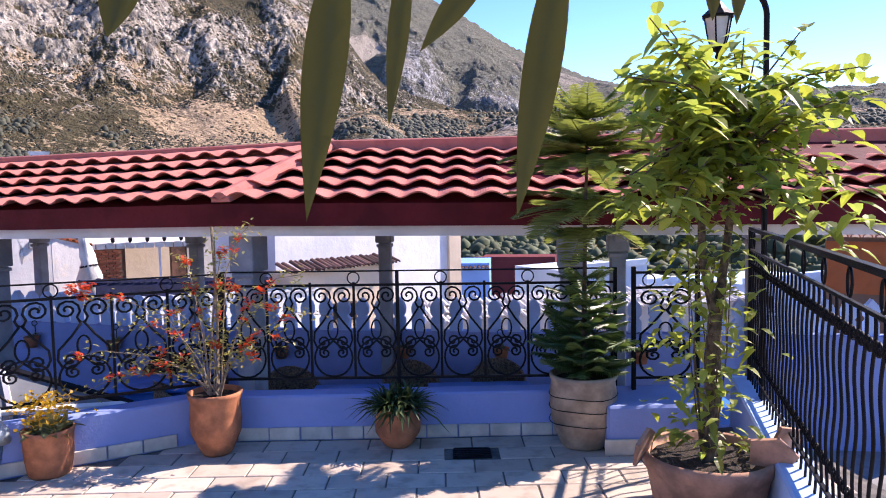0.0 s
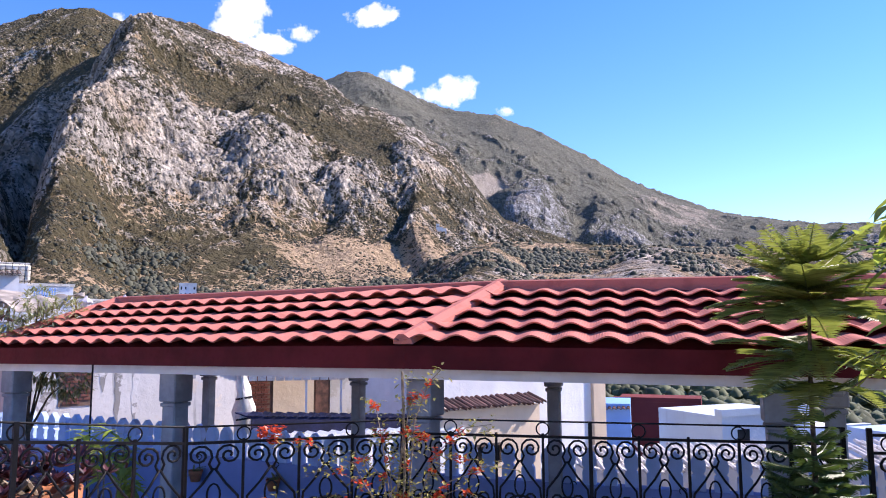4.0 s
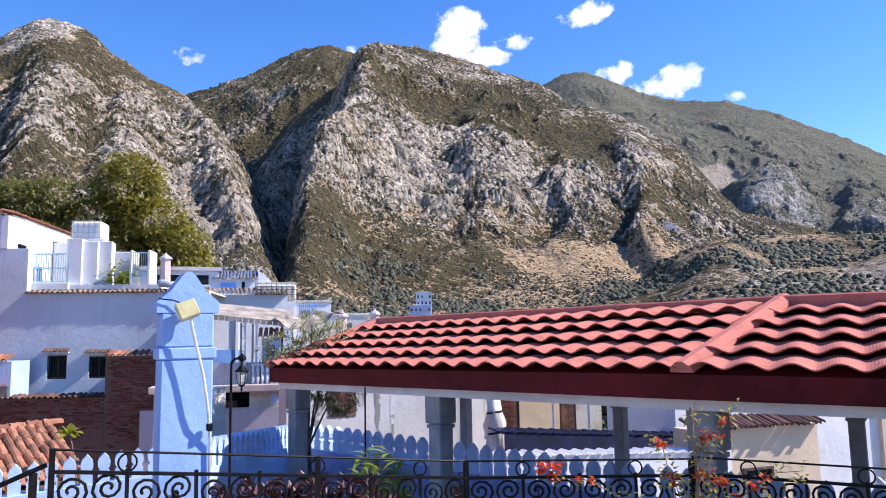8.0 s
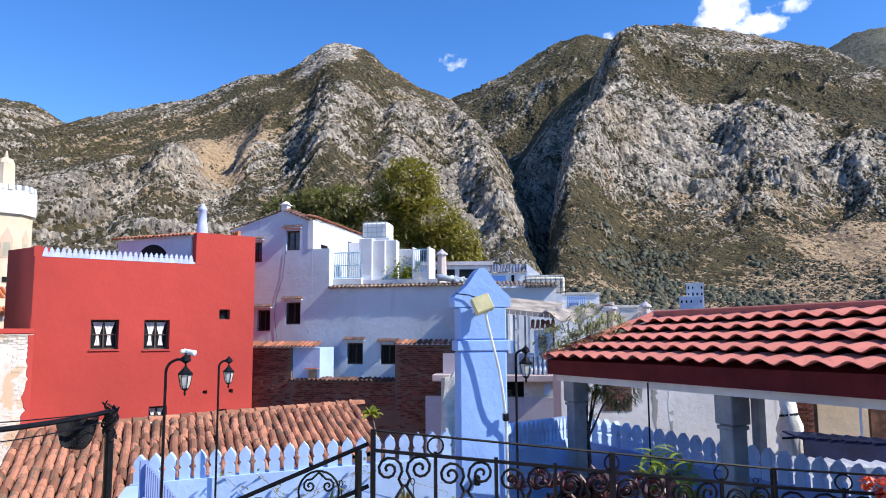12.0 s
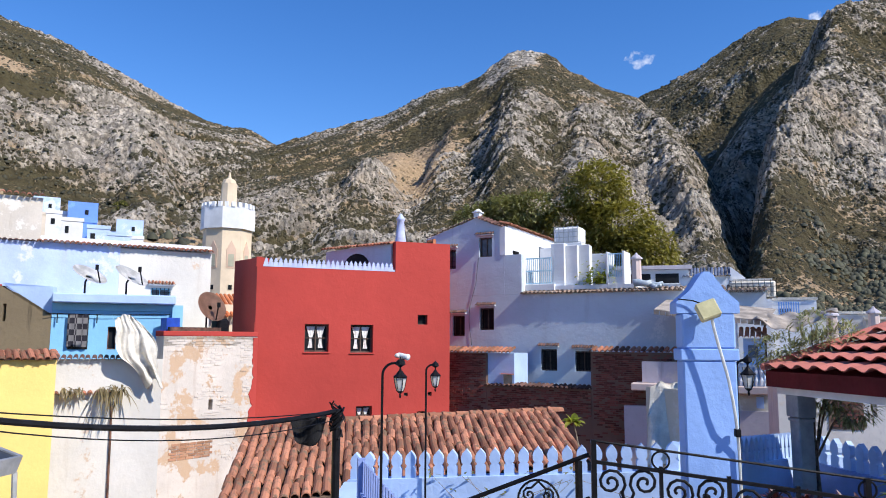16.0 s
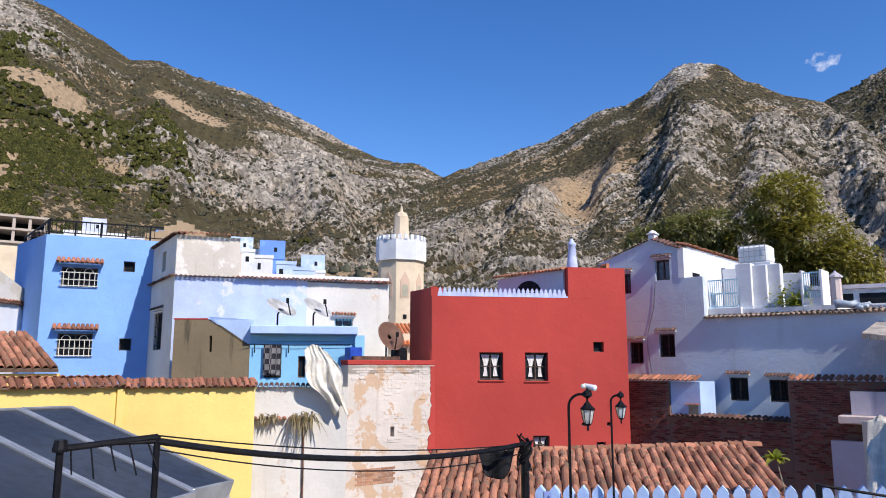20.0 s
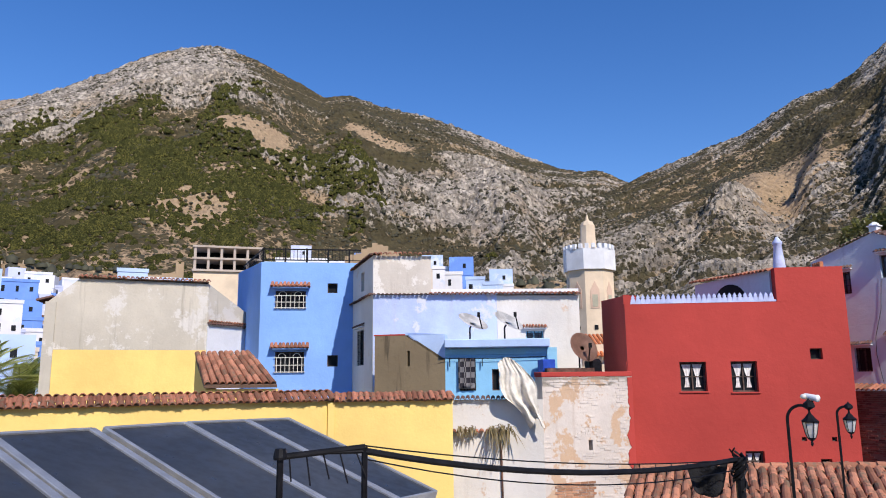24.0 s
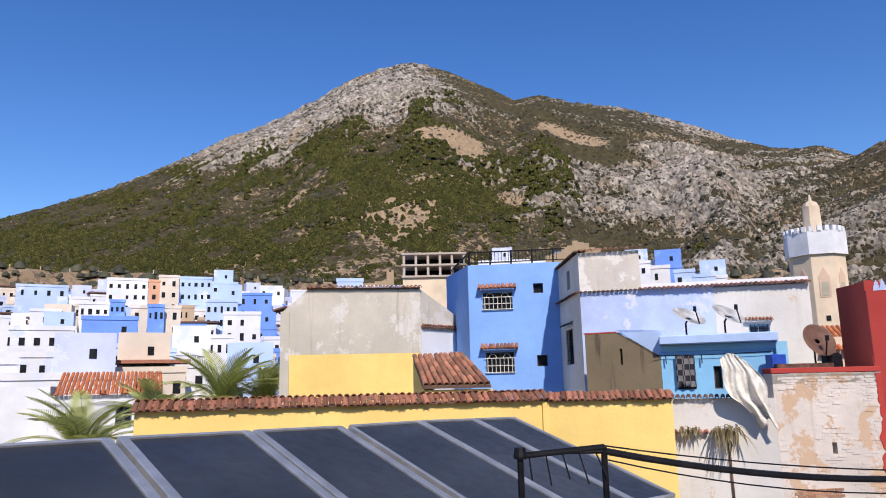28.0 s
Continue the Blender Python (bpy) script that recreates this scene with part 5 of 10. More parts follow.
for x, y in ((-4.59, 8.25), (-2.55, 7.54), (-0.51, 6.98), (1.38, 5.36), (2.9, 6.5)):
    q = post(x, y, 0.058, 1.335, 0.17)
    part("bracket", bm_box(-0.05, 0.05, -0.14, 0.14, 1.24, 1.335, None, 0.02), M["grey_post"], q)

# ---- furniture and pots of the lower terrace ----
def table(x, y, w, d, rot=0):
    t_ = thing("cafe_table", "bright blue painted wooden table on the lower terrace", "table", group="blue tables", at=Matrix.Translation((x, y, LOWER)) @ Matrix.Rotation(rot, 4, "Z"))
    part("tabletop", bm_box(-w / 2, w / 2, -d / 2, d / 2, 0.71, 0.75, None, 0.008), M["blue_table"], t_)
    part("apron", bm_box(-w / 2 + 0.05, w / 2 - 0.05, -d / 2 + 0.05, d / 2 - 0.05, 0.62, 0.705, None, 0.005), M["blue_table"], t_)
    for sx in (-1, 1):
        for sy in (-1, 1):
            part("leg", bm_box(sx * (w / 2 - 0.05) - 0.025, sx * (w / 2 - 0.05) + 0.025, sy * (d / 2 - 0.05) - 0.025, sy * (d / 2 - 0.05) + 0.025, 0, 0.62, None, 0.005), M["blue_table"], t_)
    return t_


for x, y, w in ((-0.75, 5.95, 0.7), (0.35, 5.95, 0.9), (1.95, 5.55, 0.7), (-2.6, 6.5, 0.7)):
    table(x, y, w, 0.6)


def chair(x, y, rot):
    t_ = thing("rattan_chair", "dark woven rattan armchair with a rounded back", "chair", group="rattan chairs", at=Matrix.Translation((x, y, LOWER)) @ Matrix.Rotation(rot, 4, "Z"))
    part("seat", bm_box(-0.23, 0.23, -0.22, 0.22, 0.40, 0.47, None, 0.03), M["rattan"], t_)
    bm = bmesh.new()
    prof = []
    for k in range(13):
        a = math.pi * (k / 12) * 1.1 - 0.05 * math.pi
        prof.append((0.26 * math.cos(a), 0.02 + 0.25 * math.sin(a)))
    inner = [(0.9 * px_, 0.9 * py_) for px_, py_ in prof]
    v0 = [bm.verts.new((x_, y_, 0.44)) for x_, y_ in prof]
    v1 = [bm.verts.new((x_, y_, 0.66 + 0.2 * math.sin(math.pi * k / 12))) for k, (x_, y_) in enumerate(prof)]
    w0 = [bm.verts.new((x_, y_, 0.44)) for x_, y_ in inner]
    w1 = [bm.verts.new((x_, y_, 0.66 + 0.2 * math.sin(math.pi * k / 12))) for k, (x_, y_) in enumerate(inner)]
    for k in range(12):
        bm.faces.new((v0[k], v0[k + 1], v1[k + 1], v1[k]))
        bm.faces.new((w0[k + 1], w0[k], w1[k], w1[k + 1]))
        bm.faces.new((v1[k], v1[k + 1], w1[k + 1], w1[k]))
        bm.faces.new((v0[k], w0[k], w0[k + 1], v0[k + 1]))
    bm.faces.new((v0[0], v1[0], w1[0], w0[0]))
    bm.faces.new((v0[12], w0[12], w1[12], v1[12]))
    part("backrest", bm, M["rattan"], t_)
    for sx in (-1, 1):
        for sy in (-1, 1):
            part("leg", bm_box(sx * 0.19 - 0.018, sx * 0.19 + 0.018, sy * 0.18 - 0.018, sy * 0.18 + 0.018, 0, 0.41), M["rattan"], t_)
    return t_


for x, y, r in ((-1.3, 6.3, 0.5), (-1.0, 5.45, 3.0), (0.55, 6.45, 0.0), (-0.25, 6.45, 0.2), (-2.2, 6.1, 2.0), (-3.1, 6.0, 2.6), (-2.7, 7.0, 0.2), (1.0, 5.9, 4.5)):
    chair(x, y, r)

# wall pots with iron hooks
def leaf_bm(bm, base, d, length, width, droop=0.3, up=Vector((0, 0, 1)), fold=0.15, segs=3):
    """A pointed leaf with a fold, drooping along its length."""
    d = d.normalized()
    s = d.cross(up)
    if s.length < 1e-3:
        s = d.cross(Vector((1, 0, 0)))
    s.normalize()
    nrm = s.cross(d)
    prev = None
    for k in range(segs + 1):
        u = k / segs
        w = width * (math.sin(math.pi * (0.12 + 0.88 * u) ** 0.85) if k < segs else 0.0)
        c = base + d * length * u - up * droop * length * u * u
        row = (bm.verts.new(c - s * w * 0.5 + nrm * fold * w), bm.verts.new(c), bm.verts.new(c + s * w * 0.5 + nrm * fold * w)) if w > 1e-6 else (bm.verts.new(c),)
        if prev:
            if len(row) == 3:
                bm.faces.new((prev[0], prev[1], row[1], row[0]))
                bm.faces.new((prev[1], prev[2], row[2], row[1]))
            else:
                bm.faces.new((prev[0], prev[1], row[0]))
                bm.faces.new((prev[1], prev[2], row[0]))
        prev = row


def rand_dir(rg, zmin=-0.3, zmax=1.0):
    a, z = rg.uniform(0, 2 * math.pi), rg.uniform(zmin, zmax)
    r = math.sqrt(max(0, 1 - z * z))
    return Vector((r * math.cos(a), r * math.sin(a), z))


def tuft(rg, count, length, width, spread=1.0, droop=0.5, base=0.03, zmin=0.15):
    bm = bmesh.new()
    for _ in range(count):
        d = rand_dir(rg, zmin, 1.0)
        d = Vector((d.x * spread, d.y * spread, d.z)).normalized()
        leaf_bm(bm, Vector((rg.uniform(-base, base), rg.uniform(-base, base), 0)), d, length * rg.uniform(0.6, 1.1), width * rg.uniform(0.7, 1.2), droop * rg.uniform(0.5, 1.4))
    return bm


def pot_mesh(profile, mat, steps=24):
    bm = bmesh.new()
    lathe(bm, profile, steps)
    return to_mesh("pot_body", bm, mat, True)


wall_pot_mesh = pot_mesh([(0.05, 0), (0.075, 0.10), (0.08, 0.12), (0.07, 0.12), (0.06, 0.09)], M["terracotta"], 14)
rg = random.Random(7)
wall_pots = []
for x, y, z in ((-4.45, 7.72, 0.05), (-3.45, 7.48, 0.03), (-5.5, 7.97, 0.08), (-1.6, 7.14, 0.0), (-0.35, 6.94, 0.02), (0.6, 6.79, 0.02), (1.9, 6.6, 0.0), (-6.55, 3.93, 0.25), (-6.15, 4.45, 0.25)):
    t_ = thing("wall_pot", "small terracotta pot hung on the blue wall by an iron hook", "flower pot", group="wall pots", at=(x, y, z))
    shared("pot_body", wall_pot_mesh, Matrix.Identity(4), t_)
    part("plant", tuft(rg, 16, 0.16, 0.03), M["dark_leaf"] if rg.random() < 0.5 else M["olive_leaf"], t_).location = (0, 0, 0.1)
    bm = bmesh.new()
    tube(bm, [(0, 0.09, 0.10), (0, 0.085, 0.22)] + [(0.03 * math.cos(k * 0.7), 0.08, 0.25 + 0.03 * math.sin(k * 0.7)) for k in range(8)], 0.005, 5)
    part("hook", bm, M["iron"], t_)

# a broad-leaved potted plant between the posts
def potted(name, label, x, y, z, pot_prof, pot_mat, group="", rot=0.0):
    t_ = thing(name, label, "potted plant", group=group, at=Matrix.Translation((x, y, z)) @ Matrix.Rotation(rot, 4, "Z"))
    bm = bmesh.new()
    lathe(bm, pot_prof, 28)
    part("pot", bm, pot_mat, t_, smooth=True)
    return t_


t_ = potted("potted_oleander", "broad-leaved shrub in a terracotta pot under the gazebo", -4.0, 5.4, LOWER, [(0.13, 0), (0.17, 0.28), (0.19, 0.34), (0.17, 0.34), (0.16, 0.28)], M["terracotta"])
bm = bmesh.new()
for k in range(5):
    tube(bm, [(0, 0, 0.28), (0.05 * math.cos(k * 1.3), 0.05 * math.sin(k * 1.3), 0.8), (0.16 * math.cos(k * 1.3), 0.16 * math.sin(k * 1.3), 1.45 + 0.05 * k)], 0.012, 5, taper=0.006)
part("stem", bm, M["stem"], t_)
bm = bmesh.new()
for k in range(5):
    tip_ = Vector((0.16 * math.cos(k * 1.3), 0.16 * math.sin(k * 1.3), 1.45 + 0.05 * k))
    for _ in range(26):
        leaf_bm(bm, tip_ + Vector((rg.uniform(-0.04, 0.04), rg.uniform(-0.04, 0.04), rg.uniform(-0.28, 0.12))), rand_dir(rg, -0.1, 0.9), 0.22, 0.05, 0.4)
part("foliage", bm, M["lemon_leaf"], t_)
for x, y in ((-3.35, 7.1), (-2.0, 6.9), (-4.9, 6.2), (-5.4, 4.4), (-1.1, 6.75), (0.1, 6.6), (1.45, 6.45)):
    t_ = potted("potted_shrub", "leafy shrub in a terracotta pot on the lower terrace", x, y, LOWER, [(0.10, 0), (0.14, 0.22), (0.155, 0.27), (0.14, 0.27), (0.13, 0.22)], M["terracotta"], "lower terrace pots")
    part("foliage", tuft(rg, 60, 0.42, 0.06, 0.8, 0.5, 0.08), M["olive_leaf"] if rg.random() < 0.5 else M["dark_leaf"], t_).location = (0, 0, 0.25)
# purple succulents by the climbing railing
for x, y in ((-3.52, 3.32), (-3.30, 3.46), (-3.10, 3.62)):
    t_ = potted("potted_succulent", "dark purple rosette succulent in a tall terracotta pot", x - 0.25, y + 0.25, LOWER, [(0.13, 0), (0.15, 0.9), (0.19, 1.6), (0.17, 1.6), (0.16, 1.5)], M["terracotta"], "purple succulents")
    bm = bmesh.new()
    for _ in range(22):
        c = Vector((rg.uniform(-0.28, 0.28), rg.uniform(-0.28, 0.28), 1.57 + rg.uniform(0, 0.24)))
        for k in range(14):
            leaf_bm(bm, c, rand_dir(rg, 0.05, 0.8), 0.085, 0.034, -0.1)
    tagged(part("rosette", bm, M["red_leaf"], t_), kind="stuff")
    bm = bmesh.new()
    for _ in range(6):
        tube(bm, [(0, 0, 1.5), (rg.uniform(-0.2, 0.2), rg.uniform(-0.2, 0.2), 1.66)], 0.015, 5)
    part("stem", bm, M["stem"], t_)

# glazed lean-to with a white frame beside the climbing railing
lean = thing("glass_cover", "low slanted glass cover with a white frame beside the parapet", "roof light")
gl = Nodes("hazy_glass_sheet")
M["hazy"] = gl.done(gl.mix(gl.ramp(gl.noise(3, 4), 0.3, 0.7), (0.10, 0.11, 0.12), (0.20, 0.21, 0.22)), 0.5, spec=0.2)
GA, GE, GL, GF = Vector((-2.775, 4.473, 0.545)), Vector((-2.012, 4.576, 0.269)), Vector((-3.550, 4.430, 0.529)), Vector((-3.368, 3.872, 0.388))
sheet("glass_pane", [GL, GA, GE, GF], 0.01, M["hazy"], lean)
for a, b, mt_ in ((GL, GA, "iron"), (GA, GE, "iron"), (GL, GF, "white_beam"), (GF, GE, "white_beam"), (GL.lerp(GA, 0.98), GF.lerp(GE, 0.55), "white_beam")):
    bm = bmesh.new()
    tube(bm, [a + Vector((0, 0, 0.012)), b + Vector((0, 0, 0.012))], 0.022, 4)
    part("frame_bar", bm, M[mt_], lean)
bm = bmesh.new()
tube(bm, [GA - Vector((0, 0, 0.035)), GE - Vector((0, 0, 0.035))], 0.02, 4)
part("frame_bar", bm, M["white_beam"], lean)
for p in (GA, GE, GL, GF):
    part("support", bm_box(p.x - 0.02, p.x + 0.02, p.y - 0.02, p.y + 0.02, LOWER, p.z - 0.012), M["white_beam"], lean)

# ---- pots and plants of the upper terrace ----
# bougainvillea in a tall terracotta pot
A_pot = potted("potted_bougainvillea", "thin flowering bougainvillea with red bracts in a terracotta pot", -1.41, 4.40, 0, [(0.085, 0), (0.10, 0.02), (0.155, 0.14), (0.162, 0.22), (0.155, 0.34), (0.168, 0.375), (0.172, 0.40), (0.155, 0.40), (0.148, 0.36)], M["terracotta"])
part("soil", slab_bm([(0.145 * math.cos(k * math.pi / 8), 0.145 * math.sin(k * math.pi / 8)) for k in range(16)], 0.35, 0.372), M["soil"], A_pot)
bm, leaves, blooms = bmesh.new(), bmesh.new(), bmesh.new()
rg = random.Random(21)
tube(bm, [(0.02, 0, 0.37), (0.03, 0.02, 0.9), (0.01, 0.03, 1.44)], 0.009, 5)
ends = [(-0.82, -0.05, 1.02), (-0.62, 0.1, 0.80), (-0.45, -0.1, 0.62), (0.42, 0.0, 0.92), (0.72, 0.05, 0.86), (0.25, 0.05, 1.45), (-0.2, 0.1, 1.25), (0.1, 0.0, 1.3), (-0.55, 0.0, 0.50), (0.5, -0.1, 0.72), (-0.3, -0.05, 0.9), (0.2, 0, 1.05), (-0.95, -0.1, 0.62), (-0.75, -0.15, 0.45), (0.55, 0.1, 1.12), (0.05, -0.1, 0.72), (-0.12, -0.08, 1.08), (0.3, -0.12, 0.62), (0.02, 0.02, 1.42)]
for ex, ey, ez in ends:
    start = Vector((rg.uniform(-0.05, 0.05), rg.uniform(-0.04, 0.04), 0.38))
    mid_ = Vector((ex * 0.35 + rg.uniform(-0.05, 0.05), ey * 0.4, 0.5 + (ez - 0.4) * 0.62))
    pts_ = [start, start.lerp(mid_, 0.5) + Vector((0, 0, 0.04)), mid_, mid_.lerp(Vector((ex, ey, ez)), 0.55) + Vector((0, 0, 0.06)), Vector((ex, ey, ez))]
    tube(bm, pts_, 0.0048, 5, taper=0.002)
    for _ in range(58):
        k = rg.uniform(1.0, 3.99)
        i = int(k)
        p = pts_[i].lerp(pts_[i + 1], k - i) + Vector((rg.uniform(-1, 1), rg.uniform(-1, 1), rg.uniform(-1, 1))) * 0.06
        leaf_bm(leaves, p, rand_dir(rg, -0.4, 0.8), rg.uniform(0.03, 0.046), 0.020, 0.3, segs=2)
    for _ in range(5):
        k = rg.uniform(1.8, 3.99)
        i = int(k)
        p = pts_[i].lerp(pts_[i + 1], k - i)
        if rg.random() < 0.62:
            for _ in range(9):
                leaf_bm(blooms, p + Vector((rg.uniform(-1, 1), rg.uniform(-1, 1), rg.uniform(-1, 1))) * 0.022, rand_dir(rg, -0.2, 0.9), 0.034, 0.026, 0.1, segs=2)
for _ in range(60):
    leaf_bm(blooms, Vector((-0.80, -0.05, 1.07)) + Vector((rg.uniform(-1, 1), rg.uniform(-1, 1), rg.uniform(-0.5, 0.6))) * 0.07, rand_dir(rg, -0.2, 0.9), 0.04, 0.03, 0.1, segs=2)
tagged(part("stem", bm, M["stem"], A_pot), kind="stuff")
part("leaves", leaves, M["gold_leaf"], A_pot)
tagged(part("blossom", blooms, M["red_flower"], A_pot), "orange-red flower bracts", kind="stuff")

# strap-leaved plant in a round pot
C_pot = potted("potted_lily", "dark strap-leaved plant in a round terracotta pot", -0.26, 4.47, 0, [(0.07, 0), (0.09, 0.015), (0.145, 0.10), (0.15, 0.16), (0.125, 0.245), (0.135, 0.26), (0.12, 0.26), (0.11, 0.23)], M["terracotta"])
part("leaves", tuft(random.Random(3), 380, 0.32, 0.027, 0.9, 0.55, 0.08, 0.3), M["dark_leaf"], C_pot).location = (0, 0, 0.24)

# Norfolk pine in a ribbed beige pot
B_pot = potted("potted_norfolk_pine", "tiered Norfolk pine in a ribbed beige clay pot bound with wire", 0.93, 4.42, 0, [(0.13, 0), (0.15, 0.02), (0.195, 0.16), (0.202, 0.165), (0.205, 0.24), (0.212, 0.245), (0.208, 0.33), (0.214, 0.335), (0.2, 0.42), (0.212, 0.44), (0.214, 0.465), (0.19, 0.465), (0.18, 0.42)], M["beige_clay"])
part("soil", slab_bm([(0.18 * math.cos(k * math.pi / 8), 0.18 * math.sin(k * math.pi / 8)) for k in range(16)], 0.40, 0.43), M["soil"], B_pot)
for z in (0.17, 0.26, 0.34):
    bm = bmesh.new()
    tube(bm, [(0.216 * math.cos(k * 0.3), 0.216 * math.sin(k * 0.3), z + 0.006 * math.sin(k)) for k in range(21)], 0.003, 4, closed=True)
    part("binding_wire", bm, M["iron"], B_pot)
bm = bmesh.new()
tube(bm, [(0, 0, 0.42), (0.012, 0.0, 0.9), (0.02, 0.01, 1.4), (0.03, 0, 1.75), (0.03, 0, 2.15)], 0.018, 7, taper=0.007)
part("trunk", bm, M["bark"], B_pot)
rg = random.Random(12)
low_n, top_n = bmesh.new(), bmesh.new()


def frond(bm, base, d, length, rise):
    """A flat conifer branch: a spine with side sprays of upturned needles."""
    side = d.cross(Vector((0, 0, 1))).normalized()
    tube(bm, [base, base + d * length * 0.5 + Vector((0, 0, rise * 0.3)), base + d * length + Vector((0, 0, rise))], 0.005, 4, taper=0.002)
    n = int(length / 0.013)
    for k in range(2, n):
        u = k / n
        c = base + d * length * u + Vector((0, 0, rise * u * u))
        spread = length * 0.31 * math.sin(math.pi * (0.15 + 0.8 * u)) + 0.02
        for f in (1, -1):
            dd = (d * 0.55 + side * f + Vector((0, 0, 0.10 + rg.uniform(-0.05, 0.08)))).normalized()
            leaf_bm(bm, c, dd, spread * rg.uniform(0.85, 1.1), 0.019, 0.08 + rg.uniform(0, 0.12), segs=2, fold=0.5)


for tier, (z, r, n) in enumerate(((0.50, 0.28, 9), (0.56, 0.32, 9), (0.63, 0.33, 9), (0.70, 0.31, 9), (0.77, 0.29, 8), (0.84, 0.27, 8), (0.91, 0.25, 7), (0.98, 0.22, 6), (1.07, 0.20, 5), (1.18, 0.16, 4), (1.33, 0.26, 4))):
    for k in range(n):
        a = 2 * math.pi * k / n + tier * 0.7 + rg.uniform(-0.2, 0.2)
        frond(low_n, Vector((0.01, 0, z)), Vector((math.cos(a), math.sin(a), -0.12 + rg.uniform(-0.12, 0.15))), r * rg.uniform(0.75, 1.15), 0.04 + rg.uniform(-0.02, 0.08))
for tier, (z, r, n, rise) in enumerate(((1.38, 0.38, 3, -0.18), (1.50, 0.60, 6, -0.16), (1.56, 0.52, 5, -0.12), (1.78, 0.54, 8, -0.12), (1.84, 0.52, 8, -0.08), (1.90, 0.48, 8, -0.03), (1.98, 0.42, 8, 0.02), (2.06, 0.34, 7, 0.07), (2.12, 0.22, 6, 0.10))):
    for k in range(n):
        a = 2 * math.pi * k / n + tier * 0.9 + rg.uniform(-0.25, 0.25)
        frond(top_n, Vector((0.03, 0, z)), Vector((math.cos(a), math.sin(a), 0.12 + rg.uniform(-0.15, 0.2))), r * rg.uniform(0.75, 1.15), rise + rg.uniform(-0.05, 0.06))
part("lower_foliage", low_n, M["araucaria_leaf"], B_pot)
part("upper_foliage", top_n, M["araucaria_top"], B_pot)

# lemon tree in a broad terracotta pot
T_pot = potted("potted_lemon_tree", "tall lemon tree with two stems in a broad terracotta pot", 1.36, 3.42, 0, [(0.24, 0), (0.26, 0.02), (0.295, 0.20), (0.318, 0.24), (0.33, 0.29), (0.315, 0.31), (0.295, 0.30), (0.285, 0.25)], M["terracotta_pale"])
part("soil", slab_bm([(0.28 * math.cos(k * math.pi / 8), 0.28 * math.sin(k * math.pi / 8)) for k in range(16)], 0.24, 0.265), M["soil"], T_pot)
rg = random.Random(33)
bm, lv, yl = bmesh.new(), bmesh.new(), bmesh.new()
stems = [[(0.0, 0, 0.25), (0.02, 0, 0.6), (0.03, 0, 0.98), (-0.03, 0.02, 1.3), (-0.04, 0, 1.62), (-0.08, 0, 1.95)], [(0.03, 0, 0.95), (0.09, 0.02, 1.3), (0.12, 0, 1.65), (0.2, 0, 2.0)]]
tube(bm, stems[0][:3], 0.042, 8, taper=0.034)
tube(bm, stems[0][2:], 0.026, 7, taper=0.012)
tube(bm, stems[1], 0.026, 7, taper=0.012)
tips = []
for _ in range(62):
    s = stems[0] if rg.random() < 0.5 else stems[1]
    b0 = Vector(s[-1]).lerp(Vector(s[-2]), rg.uniform(0, 1.0))
    e = Vector((rg.uniform(-0.58, 0.78), rg.uniform(-0.5, 0.5), rg.uniform(1.42, 2.38)))
    e.z -= 0.55 * max(0, abs(e.x - 0.05) - 0.42)
    pts_ = [b0, b0.lerp(e, 0.5) + Vector((0, 0, 0.06)), e]
    tube(bm, pts_, 0.008, 4, taper=0.003)
    tips.append(pts_)
for pts_ in tips:
    for _ in range(23):
        k = rg.uniform(0.45, 1.999)
        i = int(k)
        p = pts_[i].lerp(pts_[i + 1], k - i) + Vector((rg.uniform(-1, 1), rg.uniform(-1, 1), rg.uniform(-1, 1))) * 0.055
        leaf_bm(lv if rg.random() < 0.72 else yl, p, rand_dir(rg, -0.5, 0.8), rg.uniform(0.095, 0.155), rg.uniform(0.050, 0.075), 0.35)
for _ in range(420):
    z = rg.uniform(0.32, 1.55)
    p = Vector((rg.gauss(0.0, 0.12) - 0.02, rg.gauss(0, 0.11), z))
    leaf_bm(yl if rg.random() < 0.6 else lv, p, rand_dir(rg, -0.5, 0.6), rg.uniform(0.06, 0.10), 0.042, 0.4)
for k in range(9):
    a = k * 0.7
    tube(bm, [(0.03 * math.cos(a), 0.03 * math.sin(a), 0.28), (0.09 * math.cos(a), 0.08 * math.sin(a), 0.8), (0.11 * math.cos(a + 0.5), 0.1 * math.sin(a + 0.5), 1.35)], 0.005, 4, taper=0.002)
part("trunk", bm, M["bark"], T_pot)
part("leaves", lv, M["lemon_leaf"], T_pot)
part("young_leaves", yl, M["lime_leaf"], T_pot, "bright yellow-green young leaves")
for k, (x, y, a) in enumerate(((-0.33, -0.02, 0.9), (0.22, -0.2, -0.3), (0.34, -0.05, 0.5))):
    bm = bmesh.new()
    pts_ = [(0, 0), (0.16, 0.02), (0.20, 0.10), (0.10, 0.17), (-0.02, 0.13)]
    fa = [bm.verts.new((px_ - 0.09, 0, py_)) for px_, py_ in pts_]
    fb = [bm.verts.new((px_ - 0.09, 0.018, py_)) for px_, py_ in pts_]
    bm.faces.new(fa)
    bm.faces.new(fb)
    for i in range(5):
        bm.faces.new((fa[i], fa[(i + 1) % 5], fb[(i + 1) % 5], fb[i]))
    bmesh.ops.recalc_face_normals(bm, faces=bm.faces)
    sh = part("pot_shard", bm, M["terracotta_pale"], T_pot, "broken curved pot shard")
    sh.matrix_basis = Matrix.Translation((x, y, 0.28)) @ Euler((radians(15), radians(-10 + 20 * k), a)).to_matrix().to_4x4()

